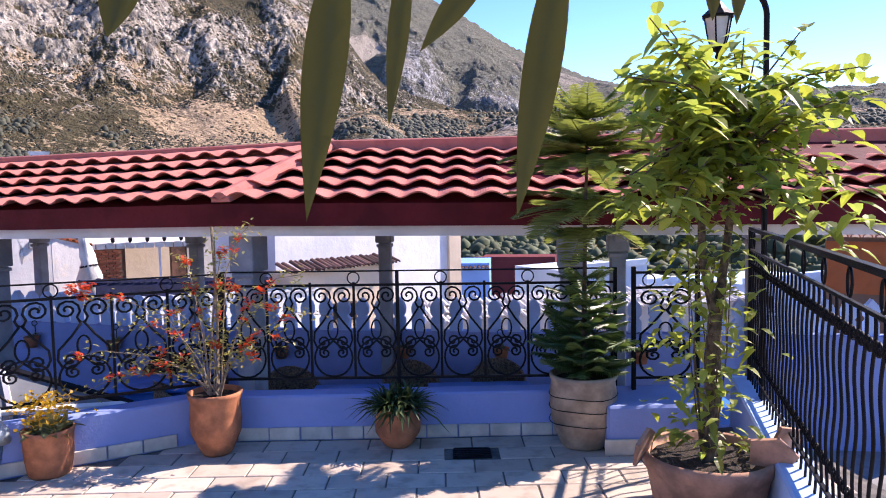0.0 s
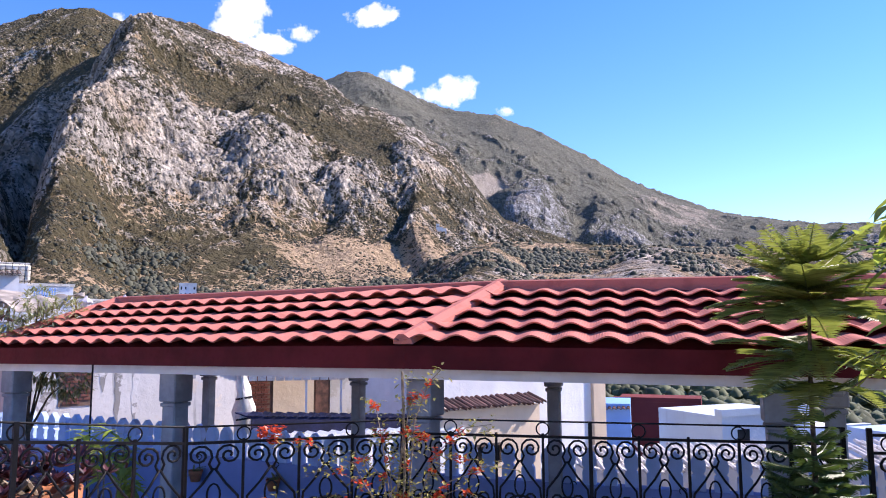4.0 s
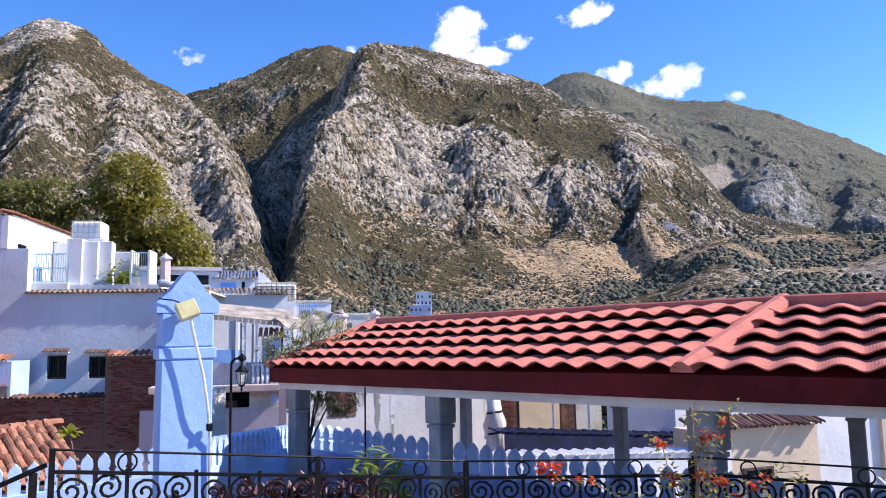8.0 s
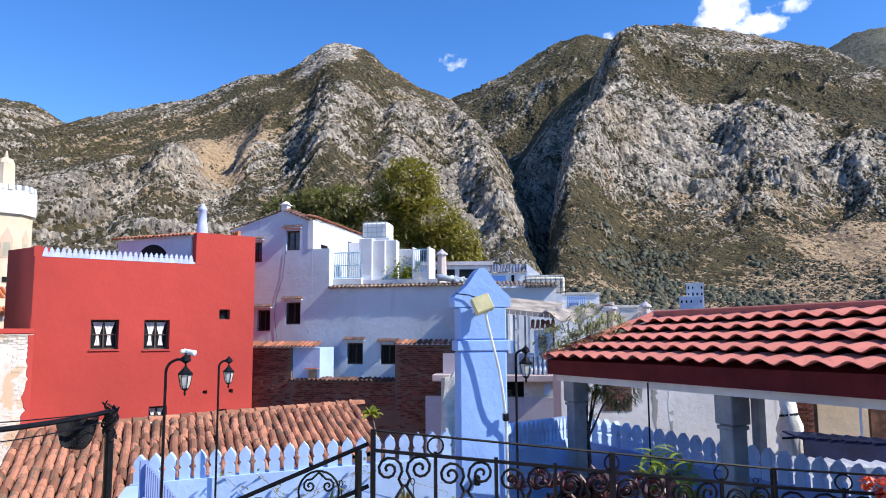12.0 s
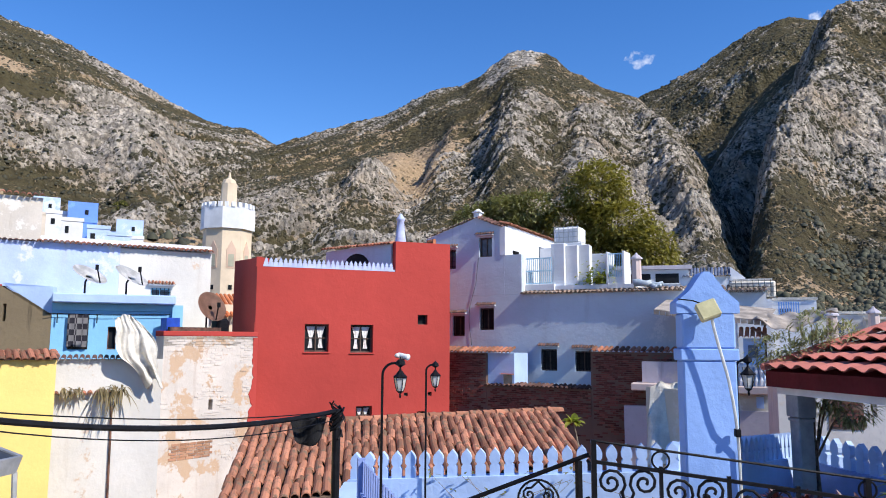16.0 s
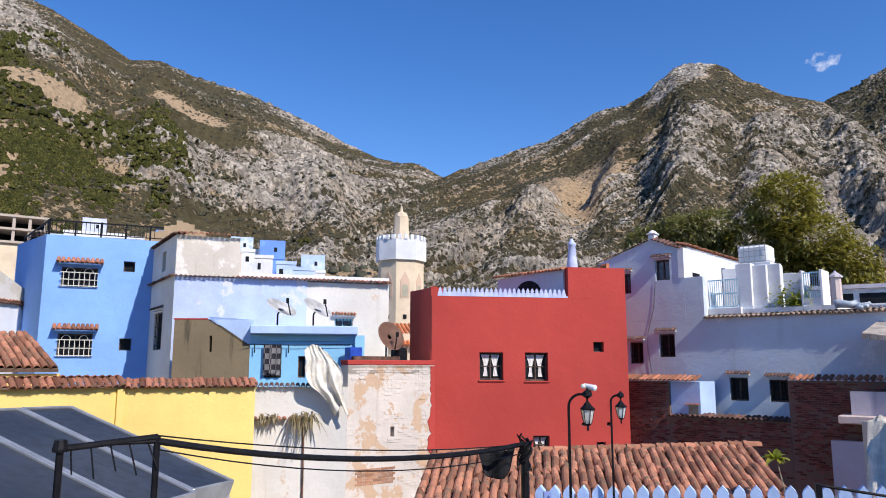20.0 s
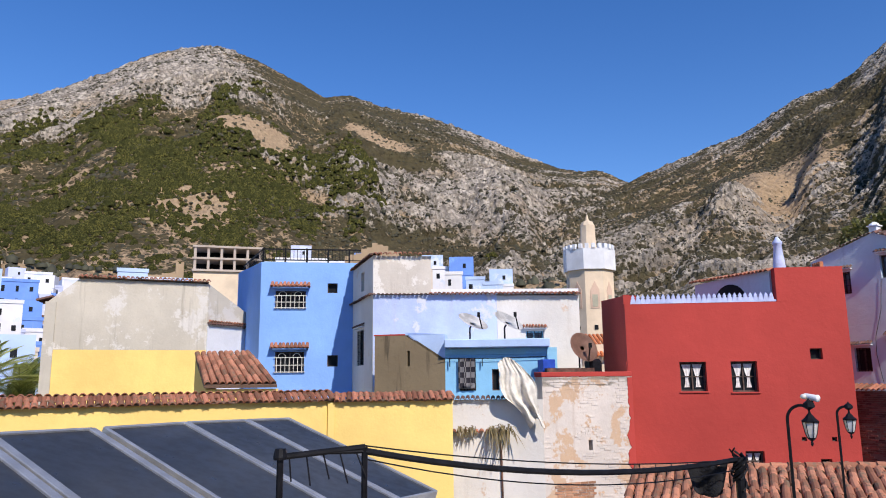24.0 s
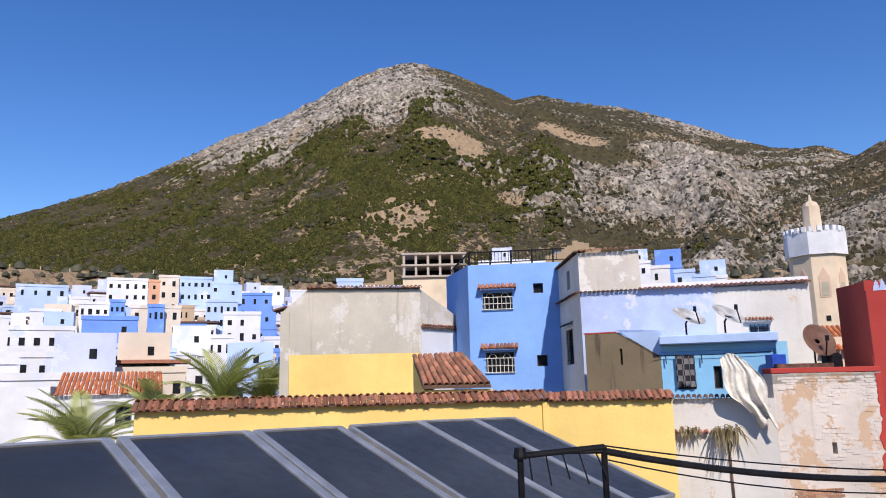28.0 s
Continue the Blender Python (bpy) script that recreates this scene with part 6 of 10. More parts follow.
# small cylinder pot with yellow flowers
L_pot = potted("potted_kalanchoe", "yellow-flowering plant in a squat terracotta pot", -2.31, 4.09, 0, [(0.105, 0), (0.12, 0.02), (0.135, 0.12), (0.14, 0.24), (0.148, 0.28), (0.13, 0.28), (0.12, 0.24)], M["terracotta"])
part("leaves", tuft(random.Random(9), 70, 0.15, 0.05, 1.0, 0.3, 0.08, 0.0), M["olive_leaf"], L_pot).location = (0, 0, 0.27)
bm = bmesh.new()
rg = random.Random(10)
for _ in range(300):
    leaf_bm(bm, Vector((rg.gauss(0, 0.085), rg.gauss(0, 0.085), rg.uniform(0.04, 0.20))), rand_dir(rg, 0, 1), 0.03, 0.026, 0.1, segs=2)
tagged(part("blossom", bm, M["yellow_flower"], L_pot), "small yellow flowers", kind="stuff").location = (0, 0, 0.27)

# bushy green plant beside the basket
t_ = potted("potted_rosemary", "bushy bright green plant in a terracotta pot beside the basket", -2.92, 3.42, 0, [(0.09, 0), (0.12, 0.16), (0.135, 0.22), (0.12, 0.22), (0.11, 0.18)], M["terracotta"])
rg = random.Random(44)
bm = bmesh.new()
for _ in range(34):
    d_ = rand_dir(rg, 0.55, 1.0)
    b_ = Vector((rg.uniform(-0.07, 0.07), rg.uniform(-0.07, 0.07), 0.2))
    for k in range(22):
        leaf_bm(bm, b_ + d_ * (0.02 + 0.018 * k), rand_dir(rg, 0.0, 0.9), 0.05, 0.012, 0.1, segs=2)
tagged(part("foliage", bm, M["lime_leaf"], t_), "spiky bright green leaves", kind="stuff")

# plastic basket with a bag
basket = thing("waste_basket", "turquoise plastic basket lined with a white bag", "basket", at=(-2.70, 3.98, 0))
bm = bmesh.new()
N = 26
for ring_ in range(7):
    z0, z1 = 0.02 + ring_ * 0.042, 0.02 + ring_ * 0.042 + 0.022
    for k in range(N):
        a0, a1 = 2 * math.pi * k / N, 2 * math.pi * (k + (1.0 if ring_ in (0, 6) else 0.62)) / N
        r0, r1 = 0.135 + z0 * 0.14, 0.135 + z1 * 0.14
        q = [bm.verts.new((r * math.cos(a), r * math.sin(a), z)) for r, a, z in ((r0, a0, z0), (r0, a1, z0), (r1, a1, z1), (r1, a0, z1))]
        bm.faces.new(q)
for k in range(N):
    a0, a1 = 2 * math.pi * k / N, 2 * math.pi * (k + 0.4) / N
    q = [bm.verts.new((r * math.cos(a), r * math.sin(a), z)) for r, a, z in ((0.136, a0, 0.0), (0.136, a1, 0.0), (0.178, a1, 0.3), (0.178, a0, 0.3))]
    bm.faces.new(q)
bmesh.ops.solidify(bm, geom=list(bm.faces), thickness=0.004)
part("basket_wall", bm, M["basket"], basket)
part("base", slab_bm([(0.134 * math.cos(k * 0.35), 0.134 * math.sin(k * 0.35)) for k in range(18)], 0.0, 0.012), M["basket"], basket)
bm = bmesh.new()
lathe(bm, [(0.183, 0.22), (0.19, 0.30), (0.175, 0.33), (0.14, 0.40), (0.10, 0.46), (0.05, 0.50), (0.02, 0.51)], 26, wobble=0.05)
for v in bm.verts:
    v.co += Vector((noise.noise(v.co * 9), noise.noise(v.co * 9 + Vector((5, 0, 0))), noise.noise(v.co * 7 + Vector((0, 9, 0))))) * 0.05
part("liner_bag", bm, M["bag"], basket, "crumpled translucent white bag", True)

# slender tree beside the camera's first place, with one drooping twig of long leaves
hang = thing("gum_tree", "slender young tree with long drooping pointed olive-green leaves", "tree", at=(0.95, -0.50, 0))
bm = bmesh.new()
tube(bm, [(0, 0, 0), (0.02, 0.01, 0.7), (-0.01, 0.03, 1.4), (0.0, 0.08, 1.92)], 0.022, 8, taper=0.011)
part("trunk", bm, M["bark"], hang)
bm = bmesh.new()
tube(bm, [(0.0, 0.08, 1.92), (-0.3, 0.38, 1.93), (-0.62, 0.60, 1.86), (-0.85, 0.63, 1.79), (-1.10, 0.63, 1.77)], 0.007, 6, taper=0.003)
part("twig", bm, M["bark"], hang)
# each leaf: top and tip in the world, width
for top_, tip_, w in (((-0.057, 0.107, 1.679), (-0.065, 0.104, 1.654), 0.014), ((0.010, 0.125, 1.685), (-0.004, 0.122, 1.591), 0.016), ((0.034, 0.127, 1.683), (0.0265, 0.126, 1.625), 0.008),
                      ((0.063, 0.126, 1.682), (0.0385, 0.127, 1.652), 0.010), ((0.089, 0.123, 1.683), (0.073, 0.126, 1.590), 0.014), ((0.139, 0.110, 1.674), (0.139, 0.110, 1.657), 0.006), ((0.147, 0.107, 1.675), (0.146, 0.107, 1.655), 0.006)):
    o = Vector((0.95, -0.50, 0))
    a, b = Vector(top_) - o, Vector(tip_) - o
    bm = bmesh.new()
    leaf_bm(bm, a, b - a, (b - a).length, w, 0.0, Vector((0, -1, 0)), 0.12, 9)
    bmesh.ops.solidify(bm, geom=list(bm.faces), thickness=0.0005)
    part("leaf", bm, M["euca_leaf"], hang, smooth=True)
    bm = bmesh.new()
    tube(bm, [a, (a.x + 0.004, 0.63, 1.775 if a.x < -0.9 else 1.785)], 0.0012, 4)
    part("leaf_stalk", bm, M["stem"], hang)

# ---- street lanterns ----
def lantern(name, label, base, height, arm, side, size=1.0):
    """A slim black pole that bends over and carries a hanging lantern. side: plan direction of the arm."""
    t_ = thing(name, label, "street lamp", group="hanging lanterns", at=base)
    s = Vector((side[0], side[1], 0)).normalized()
    pts_ = [(0, 0, 0), (0, 0, height - arm)]
    for k in range(1, 9):
        a = math.pi * 0.5 * k / 8
        p = s * (arm * (1 - math.cos(a))) + Vector((0, 0, height - arm + arm * math.sin(a)))
        pts_.append(tuple(p))
    pts_.append(tuple(s * arm * 1.5 + Vector((0, 0, height - 0.01))))
    bm = bmesh.new()
    tube(bm, pts_, 0.014 * size, 7)
    part("pole", bm, M["iron"], t_)
    hx = s * arm * 1.45
    bm = bmesh.new()
    lathe(bm, [(0.004, -0.02), (0.035, 0), (0.03, 0.022), (0.008, 0.04), (0.004, 0.05)], 10, Matrix.Translation((hx.x, hx.y, height - 0.01)))
    part("arm_cap", bm, M["iron"], t_)
    bm = bmesh.new()
    for k in range(3):
        tube(bm, [(hx.x + 0.008 * math.cos(q_ * 1.05) * (k % 2 == 0), hx.y + 0.008 * math.cos(q_ * 1.05) * (k % 2), height - 0.03 - k * 0.02 + 0.012 * math.sin(q_ * 1.05)) for q_ in range(6)], 0.0025, 4, closed=True)
    part("chain", bm, M["iron"], t_)
    top = height - 0.09 * size
    bm = bmesh.new()
    lathe(bm, [(0.075 * size, -0.06 * size), (0.078 * size, -0.05 * size), (0.045 * size, -0.02 * size), (0.03 * size, 0.0), (0.012 * size, 0.02 * size), (0.006, 0.05 * size)], 8, Matrix.Translation((hx.x, hx.y, top)))
    part("lantern_roof", bm, M["iron"], t_)
    bm = bmesh.new()
    lathe(bm, [(0.030 * size, -0.20 * size), (0.045 * size, -0.16 * size), (0.063 * size, -0.062 * size)], 6, Matrix.Translation((hx.x, hx.y, top)))
    part("lantern_glass", bm, M["lamp_glass"], t_)
    bm = bmesh.new()
    for k in range(6):
        c, s_ = math.cos(k * math.pi / 3), math.sin(k * math.pi / 3)
        tube(bm, [(hx.x + 0.032 * size * c, hx.y + 0.032 * size * s_, top - 0.20 * size), (hx.x + 0.048 * size * c, hx.y + 0.048 * size * s_, top - 0.16 * size), (hx.x + 0.066 * size * c, hx.y + 0.066 * size * s_, top - 0.06 * size)], 0.004 * size, 4)
    part("lantern_ribs", bm, M["iron"], t_)
    bm = bmesh.new()
    lathe(bm, [(0.004, -0.27 * size), (0.014 * size, -0.245 * size), (0.008 * size, -0.225 * size), (0.034 * size, -0.205 * size), (0.034 * size, -0.195 * size)], 8, Matrix.Translation((hx.x, hx.y, top)))
    part("lantern_foot", bm, M["iron"], t_)
    return t_


lampA = lantern("street_lamp", "slim black street lamp with a hanging lantern before the red house", (-5.66, 2.00, LOWER), 2.50, 0.085, (0.55, 0.85), 0.66)
lantern("street_lamp", "slim black street lamp with a hanging lantern behind the merlon wall", (-7.23, 3.12, LOWER), 2.42, 0.06, (0.4, 0.9), 0.70)
lantern("street_lamp", "slim black street lamp with a hanging lantern beside the gazebo", (-4.83, 4.50, LOWER), 2.52, 0.055, (0.7, 0.7), 0.72)
lantern("street_lamp", "black arched lamp post with a hanging lantern behind the lemon tree", (2.0, 4.25, -0.005), 2.83, 0.19, (-0.95, 0.2), 1.25)
cam_ = thing("security_camera", "white bullet camera fixed on the lamp arm", "camera", at=(-5.60, 2.13, 1.745))
bm = bmesh.new()
lathe(bm, [(0.012, -0.05), (0.018, -0.042), (0.019, 0.02), (0.022, 0.035), (0.019, 0.042)], 12, Matrix.Rotation(radians(100), 4, Vector((-0.6, 0.8, 0))) @ Matrix.Identity(4))
part("housing", bm, M["white_beam"], cam_, smooth=True)
bm = bmesh.new()
lathe(bm, [(0.006, -0.012), (0.015, -0.008), (0.018, 0.003), (0.012, 0.014), (0.004, 0.018)], 12, Matrix.Translation((-0.022, -0.04, 0.003)))
part("dome", bm, M["lamp_glass"], cam_, smooth=True)
bm = bmesh.new()
tube(bm, [(0.0, 0, 0), (0.0, 0.0, -0.06)], 0.006, 5)
part("mount", bm, M["iron"], cam_)
# thin flag pole beside the gazebo
fp = thing("thin_pole", "thin black steel pole standing beside the gazebo", "pole", at=(-4.57, 6.0, LOWER))
bm = bmesh.new()
tube(bm, [(0, 0, 0), (0, 0, 2.2)], 0.008, 6)
part("pole", bm, M["iron"], fp)

# ---- houses of the old town ----
def barrel_mesh(name, length, r, mat, steps=5, taper=0.85):
    """A half-round clay tile, its axis along +y, hollow below."""
    bm = bmesh.new()
    rows_ = []
    for y, rr in ((0, r), (length, r * taper)):
        out = [bm.verts.new((rr * math.cos(math.pi * k / steps), y, rr * math.sin(math.pi * k / steps))) for k in range(steps + 1)]
        inn = [bm.verts.new((0.8 * rr * math.cos(math.pi * k / steps), y, 0.8 * rr * math.sin(math.pi * k / steps) - 0.002)) for k in range(steps + 1)]
        rows_.append((out, inn))
    (o0, i0), (o1, i1) = rows_
    for k in range(steps):
        bm.faces.new((o0[k], o0[k + 1], o1[k + 1], o1[k]))
        bm.faces.new((o0[k + 1], o0[k], i0[k], i0[k + 1]))
        bm.faces.new((i0[k], i1[k], i1[k + 1], i0[k + 1]))
    return to_mesh(name, bm, mat)


CLAY = {}


def clay(length, r, mat_key):
    key = (round(length, 2), round(r, 3), mat_key)
    if key not in CLAY:
        CLAY[key] = barrel_mesh("roof_tile", length, r, M[mat_key])
    return CLAY[key]


rt = random.Random(50)


def tile_row(parent, m, u0, u1, z, out, back, mat_key, r=0.07, rise=0.35, step=None, jitter=0.012):
    """A row of barrel tiles on a wall's crest, from u0 to u1 in the wall's frame m, standing out before it and rising to the back."""
    length = math.hypot(out + back, (out + back) * rise)
    me = clay(length, r, mat_key)
    step = step or r * 2.15
    n = max(1, int((u1 - u0) / step))
    tilt = Matrix.Rotation(math.atan(rise), 4, "X")
    for k in range(n):
        u = u0 + (k + 0.5) * (u1 - u0) / n
        shared("roof_tile", me, m @ Matrix.Translation((u, -out + rt.uniform(-jitter, jitter), z + rt.uniform(-jitter, jitter) * 0.5)) @ tilt @ Matrix.Rotation(rt.uniform(-0.04, 0.04), 4, "Z"), parent)


def window(parent, m, rect, depth=0.10, style="plain", frame_mat="frame_brown", pane="dark_pane", sill=None, hood=None):
    """A window set back in its opening: frame, mullions, pane, and what hangs before it."""
    u0, u1, v0, v1 = rect
    w = part("window", bm_box(u0, u1, depth + 0.03, depth + 0.05, v0, v1, m), M[pane], parent)
    f = 0.035 if u1 - u0 > 0.3 else 0.02
    for a, b, c, d in ((u0, u0 + f, v0, v1), (u1 - f, u1, v0, v1), (u0 + f, u1 - f, v0, v0 + f), (u0 + f, u1 - f, v1 - f, v1)):
        part("window_frame", bm_box(a, b, depth - 0.01, depth + 0.029, c, d, m), M[frame_mat], w)
    if u1 - u0 > 0.3:
        c = (u0 + u1) / 2
        part("mullion", bm_box(c - 0.014, c + 0.014, depth, depth + 0.026, v0 + f, v1 - f, m), M[frame_mat], w)
    if style == "curtain":
        for s in (-1, 1):
            bm = bmesh.new()
            c = (u0 + u1) / 2
            prev = None
            for k in range(9):
                z = v1 - 0.05 - (v1 - v0) * 0.78 * k / 8
                q_ = k / 8
                inner = 0.02 + (u1 - u0) * (0.24 * q_ ** 1.5 if q_ < 0.62 else 0.24 * 0.62 ** 1.5 - 0.10 * (q_ - 0.62))
                outer = (u1 - u0) * (0.40 - 0.14 * math.sin(math.pi * min(1.0, q_ * 0.8)))
                rowv = [bm.verts.new(m @ Vector((c + s * (inner + (outer - inner) * q / 4), depth + 0.012 + 0.006 * (q % 2), z))) for q in range(5)]
                if prev:
                    for q in range(4):
                        bm.faces.new((prev[q], prev[q + 1], rowv[q + 1], rowv[q]))
                prev = rowv
            part("curtain", bm, M["curtain"], w)
        part("transom", bm_box(u0 + f, u1 - f, depth, depth + 0.02, (v0 + v1) / 2 - 0.012, (v0 + v1) / 2 + 0.012, m), M[frame_mat], w)
    if style == "grille":
        for k in range(5):
            u = u0 + (u1 - u0) * (k + 0.5) / 5
            part("grille_bar", bm_box(u - 0.006, u + 0.006, 0.02, 0.03, v0, v1, m), M["iron"], w)
        for k in range(4):
            z = v0 + (v1 - v0) * (k + 0.5) / 4
            part("grille_bar", bm_box(u0, u1, 0.012, 0.019, z - 0.005, z + 0.005, m), M["iron"], w)
    if style == "white_grille":
        for k in range(7):
            u = u0 + (u1 - u0) * (k + 0.5) / 7
            part("grille_bar", bm_box(u - 0.007, u + 0.007, -0.055, -0.043, v0, v0 + (v1 - v0) * 0.72, m), M["white_iron"], w)
        for z in (v0 + 0.02, v0 + (v1 - v0) * 0.36, v0 + (v1 - v0) * 0.72):
            part("grille_rail", bm_box(u0 - 0.02, u1 + 0.02, -0.058, -0.04, z - 0.009, z + 0.009, m), M["white_iron"], w)
        for s in (-1, 1):
            bm = bmesh.new()
            c = (u0 + u1) / 2
            tube(bm, [m @ Vector((c + s * (u1 - u0) * 0.25 + 0.09 * math.cos(q * math.pi / 8), -0.05, v0 + (v1 - v0) * 0.72 + 0.10 * math.sin(q * math.pi / 8))) for q in range(9)], 0.007, 4)
            part("grille_arch", bm, M["white_iron"], w)
        for s in (u0 - 0.02, u1 + 0.005):
            part("grille_stay", bm_box(s, s + 0.015, -0.05, 0.0, v0 + 0.01, v0 + 0.03, m), M["white_iron"], w)
    if sill:
        part("sill", bm_box(u0 - 0.03, u1 + 0.03, -0.03, depth - 0.012, v0 - 0.035, v0 - 0.002, m, 0.006), M[sill], w)
    if hood:
        big = style == "white_grille"
        part("hood_shelf", bm_box(u0 - 0.06, u1 + 0.06, -0.19 if big else -0.10, 0.0, v1 + 0.05, v1 + 0.075, m, 0.004), M["sky_wall" if big else "fresh_white"], w)
        tile_row(w, m, u0 - 0.12 if big else u0 - 0.08, u1 + 0.12 if big else u1 + 0.08, v1 + 0.075, 0.22 if big else 0.12, 0.0, hood, r=0.042 if big else 0.032, rise=0.55)
        if big:
            part("hood_bed", bm_box(u0 - 0.10, u1 + 0.10, -0.12, 0.0, v1 + 0.0755, v1 + 0.15, m), M[hood], w)
    return w


def house(name, label, category="house"):
    return thing(name, label, category)


BASE = -9.2


def front(parent, p0, p1, z0, z1, mat, wins=(), thick=0.25, top=None, name="wall"):
    """A wall with its windows; wins: (rect, options)."""
    m, L = along(p0, p1)
    part(name, wall_bm(p0, p1, z0, z1, thick, [w[0] for w in wins], top), M[mat], parent)
    for rect, opts in wins:
        window(parent, m, rect, **opts)
    return m, L


# -- red house --
red = house("red_house", "red-painted house with white-curtained windows and a small battlement")
R0, R1 = (-17.05, 3.85), (-16.62, 8.45)
cur = dict(style="curtain", depth=0.12, sill="red_wall")
m_red, L_red = front(red, R0, R1, BASE, 3.43, "red_wall", [((1.09, 1.64, 1.55, 2.17), cur), ((2.15, 2.69, 1.53, 2.17), cur), ((3.79, 4.04, 2.19, 2.42), dict(depth=0.1)),
             ((2.31, 2.69, -0.10, 0.32), dict(style="curtain", depth=0.12)), ((3.80, 4.02, -0.06, 0.16), dict(depth=0.1)), ((3.46, 3.56, 0.52, 0.60), dict(depth=0.06)), ((4.06, 4.16, 0.51, 0.60), dict(depth=0.06))])
part("parapet_wall", wall_bm((-16.747, 7.05), R1, 3.43, 4.16, 0.25), M["red_wall"], red)
part("side_wall", wall_bm((-20.1, 4.0), (-17.05, 3.855), BASE, 3.82, 0.25, top=3.62), M["red_wall"], red)
part("side_wall", wall_bm((-16.62, 8.45), (-20.5, 9.2), BASE, 4.16, 0.25), M["red_wall"], red)
part("corner_cap", bm_box(-0.02, 0.12, -0.004, 0.25, 3.432, 3.64, m_red), M["red_wall"], red)
part("flat_roof", slab_bm([(-20.1, 4.1), (-17.1, 4.0), (-16.7, 8.4), (-20.3, 9.0)], 3.1, 3.2), M["red_wall"], red)
bt = bmesh.new()
tri = [(-0.05, 0), (-0.05, 0.06), (-0.025, 0.075), (-0.04, 0.10), (0, 0.17), (0.04, 0.10), (0.025, 0.075), (0.05, 0.06), (0.05, 0)]
fa = [bt.verts.new((x, 0, z)) for x, z in tri]
fb = [bt.verts.new((x, 0.05, z)) for x, z in tri]
bt.faces.new(fa)
bt.faces.new(fb)
for i in range(len(tri)):
    bt.faces.new((fa[i], fa[(i + 1) % len(tri)], fb[(i + 1) % len(tri)], fb[i]))
bmesh.ops.recalc_face_normals(bt, faces=bt.faces)
M["pale_lilac"] = plain("pale_lilac_paint", (0.50, 0.56, 0.80), 0.7, 0.08, 6)
batt = to_mesh("battlement", bt, M["pale_lilac"])
part("battlement_band", bm_box(0.13, 3.20, -0.006, 0.08, 3.432, 3.475, m_red), M["pale_lilac"], red)
for k in range(28):
    shared("battlement", batt, m_red @ Matrix.Translation((0.19 + k * 0.108, 0.0, 3.47)), red)
# arched roof room and chimney
arch = part("roof_room", wall_bm((-18.9, 6.05), (-16.95, 7.02), 3.2, 4.06, 0.15, top=4.16), M["lav_wall"], red)
bm = bmesh.new()
mA, LA = along((-18.9, 6.05), (-16.95, 7.02))
pts_ = [(1.06 + 0.46 * math.cos(math.pi * k / 12), 3.55 + 0.40 * math.sin(math.pi * k / 12)) for k in range(13)]
f_ = [bm.verts.new(mA @ Vector((u, -0.006, z))) for u, z in pts_]
g_ = [bm.verts.new(mA @ Vector((u, -0.0005, z))) for u, z in pts_]
bm.faces.new(f_)
for i in range(12):
    bm.faces.new((f_[i], f_[i + 1], g_[i + 1], g_[i]))
# no hole here: the opening's shade is a flat near-black sheet
part("arch_opening", bm, M["dark_pane"], red, "near-black arched sheet standing in for a shaded opening")
tile_row(red, mA, -0.1, LA + 0.05, 4.10, 0.10, 0.12, "clay_tile_red", r=0.05, rise=0.3)
bm = bmesh.new()
lathe(bm, [(0.15, 4.05), (0.145, 4.12), (0.10, 4.55), (0.085, 4.72), (0.105, 4.74), (0.105, 4.78), (0.06, 4.84), (0.03, 4.90), (0.01, 4.91)], 14, Matrix.Translation((-17.12, 7.34, 0)))
part("chimney", bm, M["pale_lilac"], red, "white tapering chimney", True)
for k in range(4):
    part("chimney_pot", bm_box(-17.6 + k * 0.1, -17.54 + k * 0.1, 8.3, 8.38, 3.2, 4.36), M["terracotta"], red)
bm = bmesh.new()
tube(bm, [m_red @ Vector((-0.03, -0.02, 2.2)), m_red @ Vector((0.02, -0.02, 1.3)), m_red @ Vector((0.05, -0.02, 0.3)), m_red @ Vector((0.04, -0.02, -0.6))], 0.008, 4)
part("drain_cable", bm, M["red_wall"], red)

# -- pale blue house behind --
lav = house("pale_blue_house", "pale blue plastered house with small grilled windows and a roof terrace")
V0, V1 = (-18.6, 9.2), (-13.3, 12.8)
gr = dict(style="grille", depth=0.1, hood="clay_tile_dark")
gn_ = dict(style="grille", depth=0.1)
m_lav, L_lav = front(lav, V0, V1, BASE, 3.0, "lav_wall", [((0.41, 0.77, 1.93, 2.47), gr), ((1.21, 1.62, 2.09, 2.66), gr), ((2.91, 3.33, 1.08, 1.61), gr), ((3.80, 4.20, 1.08, 1.57), gr)])


def lav_at(u):
    return tuple(Vector(V0).lerp(Vector(V1), u / L_lav))


part("upper_wall", wall_bm(lav_at(-0.42), lav_at(1.10), 3.003, 4.60, 0.25, [(0.53, 0.92, 3.74, 4.26)], top=5.09), M["lav_wall"], lav)
part("upper_wall", wall_bm(lav_at(1.102), lav_at(1.93), 3.003, 5.09, 0.25, [(0.088, 0.468, 4.02, 4.54)], top=4.76), M["lav_wall"], lav)
window(lav, m_lav, (0.11, 0.50, 3.74, 4.26), style="grille", hood="clay_tile_dark", pane="blue_grey_pane")
window(lav, m_lav, (1.19, 1.57, 4.02, 4.54), frame_mat="frame_brown", pane="blue_grey_pane", hood="clay_tile_dark")
part("terrace_parapet", wall_bm(lav_at(1.932), lav_at(2.40), 3.003, 4.04, 0.16), M["lav_wall"], lav)
part("parapet_end", bm_box(2.32, 2.401, 0.162, 0.9, 3.003, 4.04, m_lav), M["fresh_white"], lav)
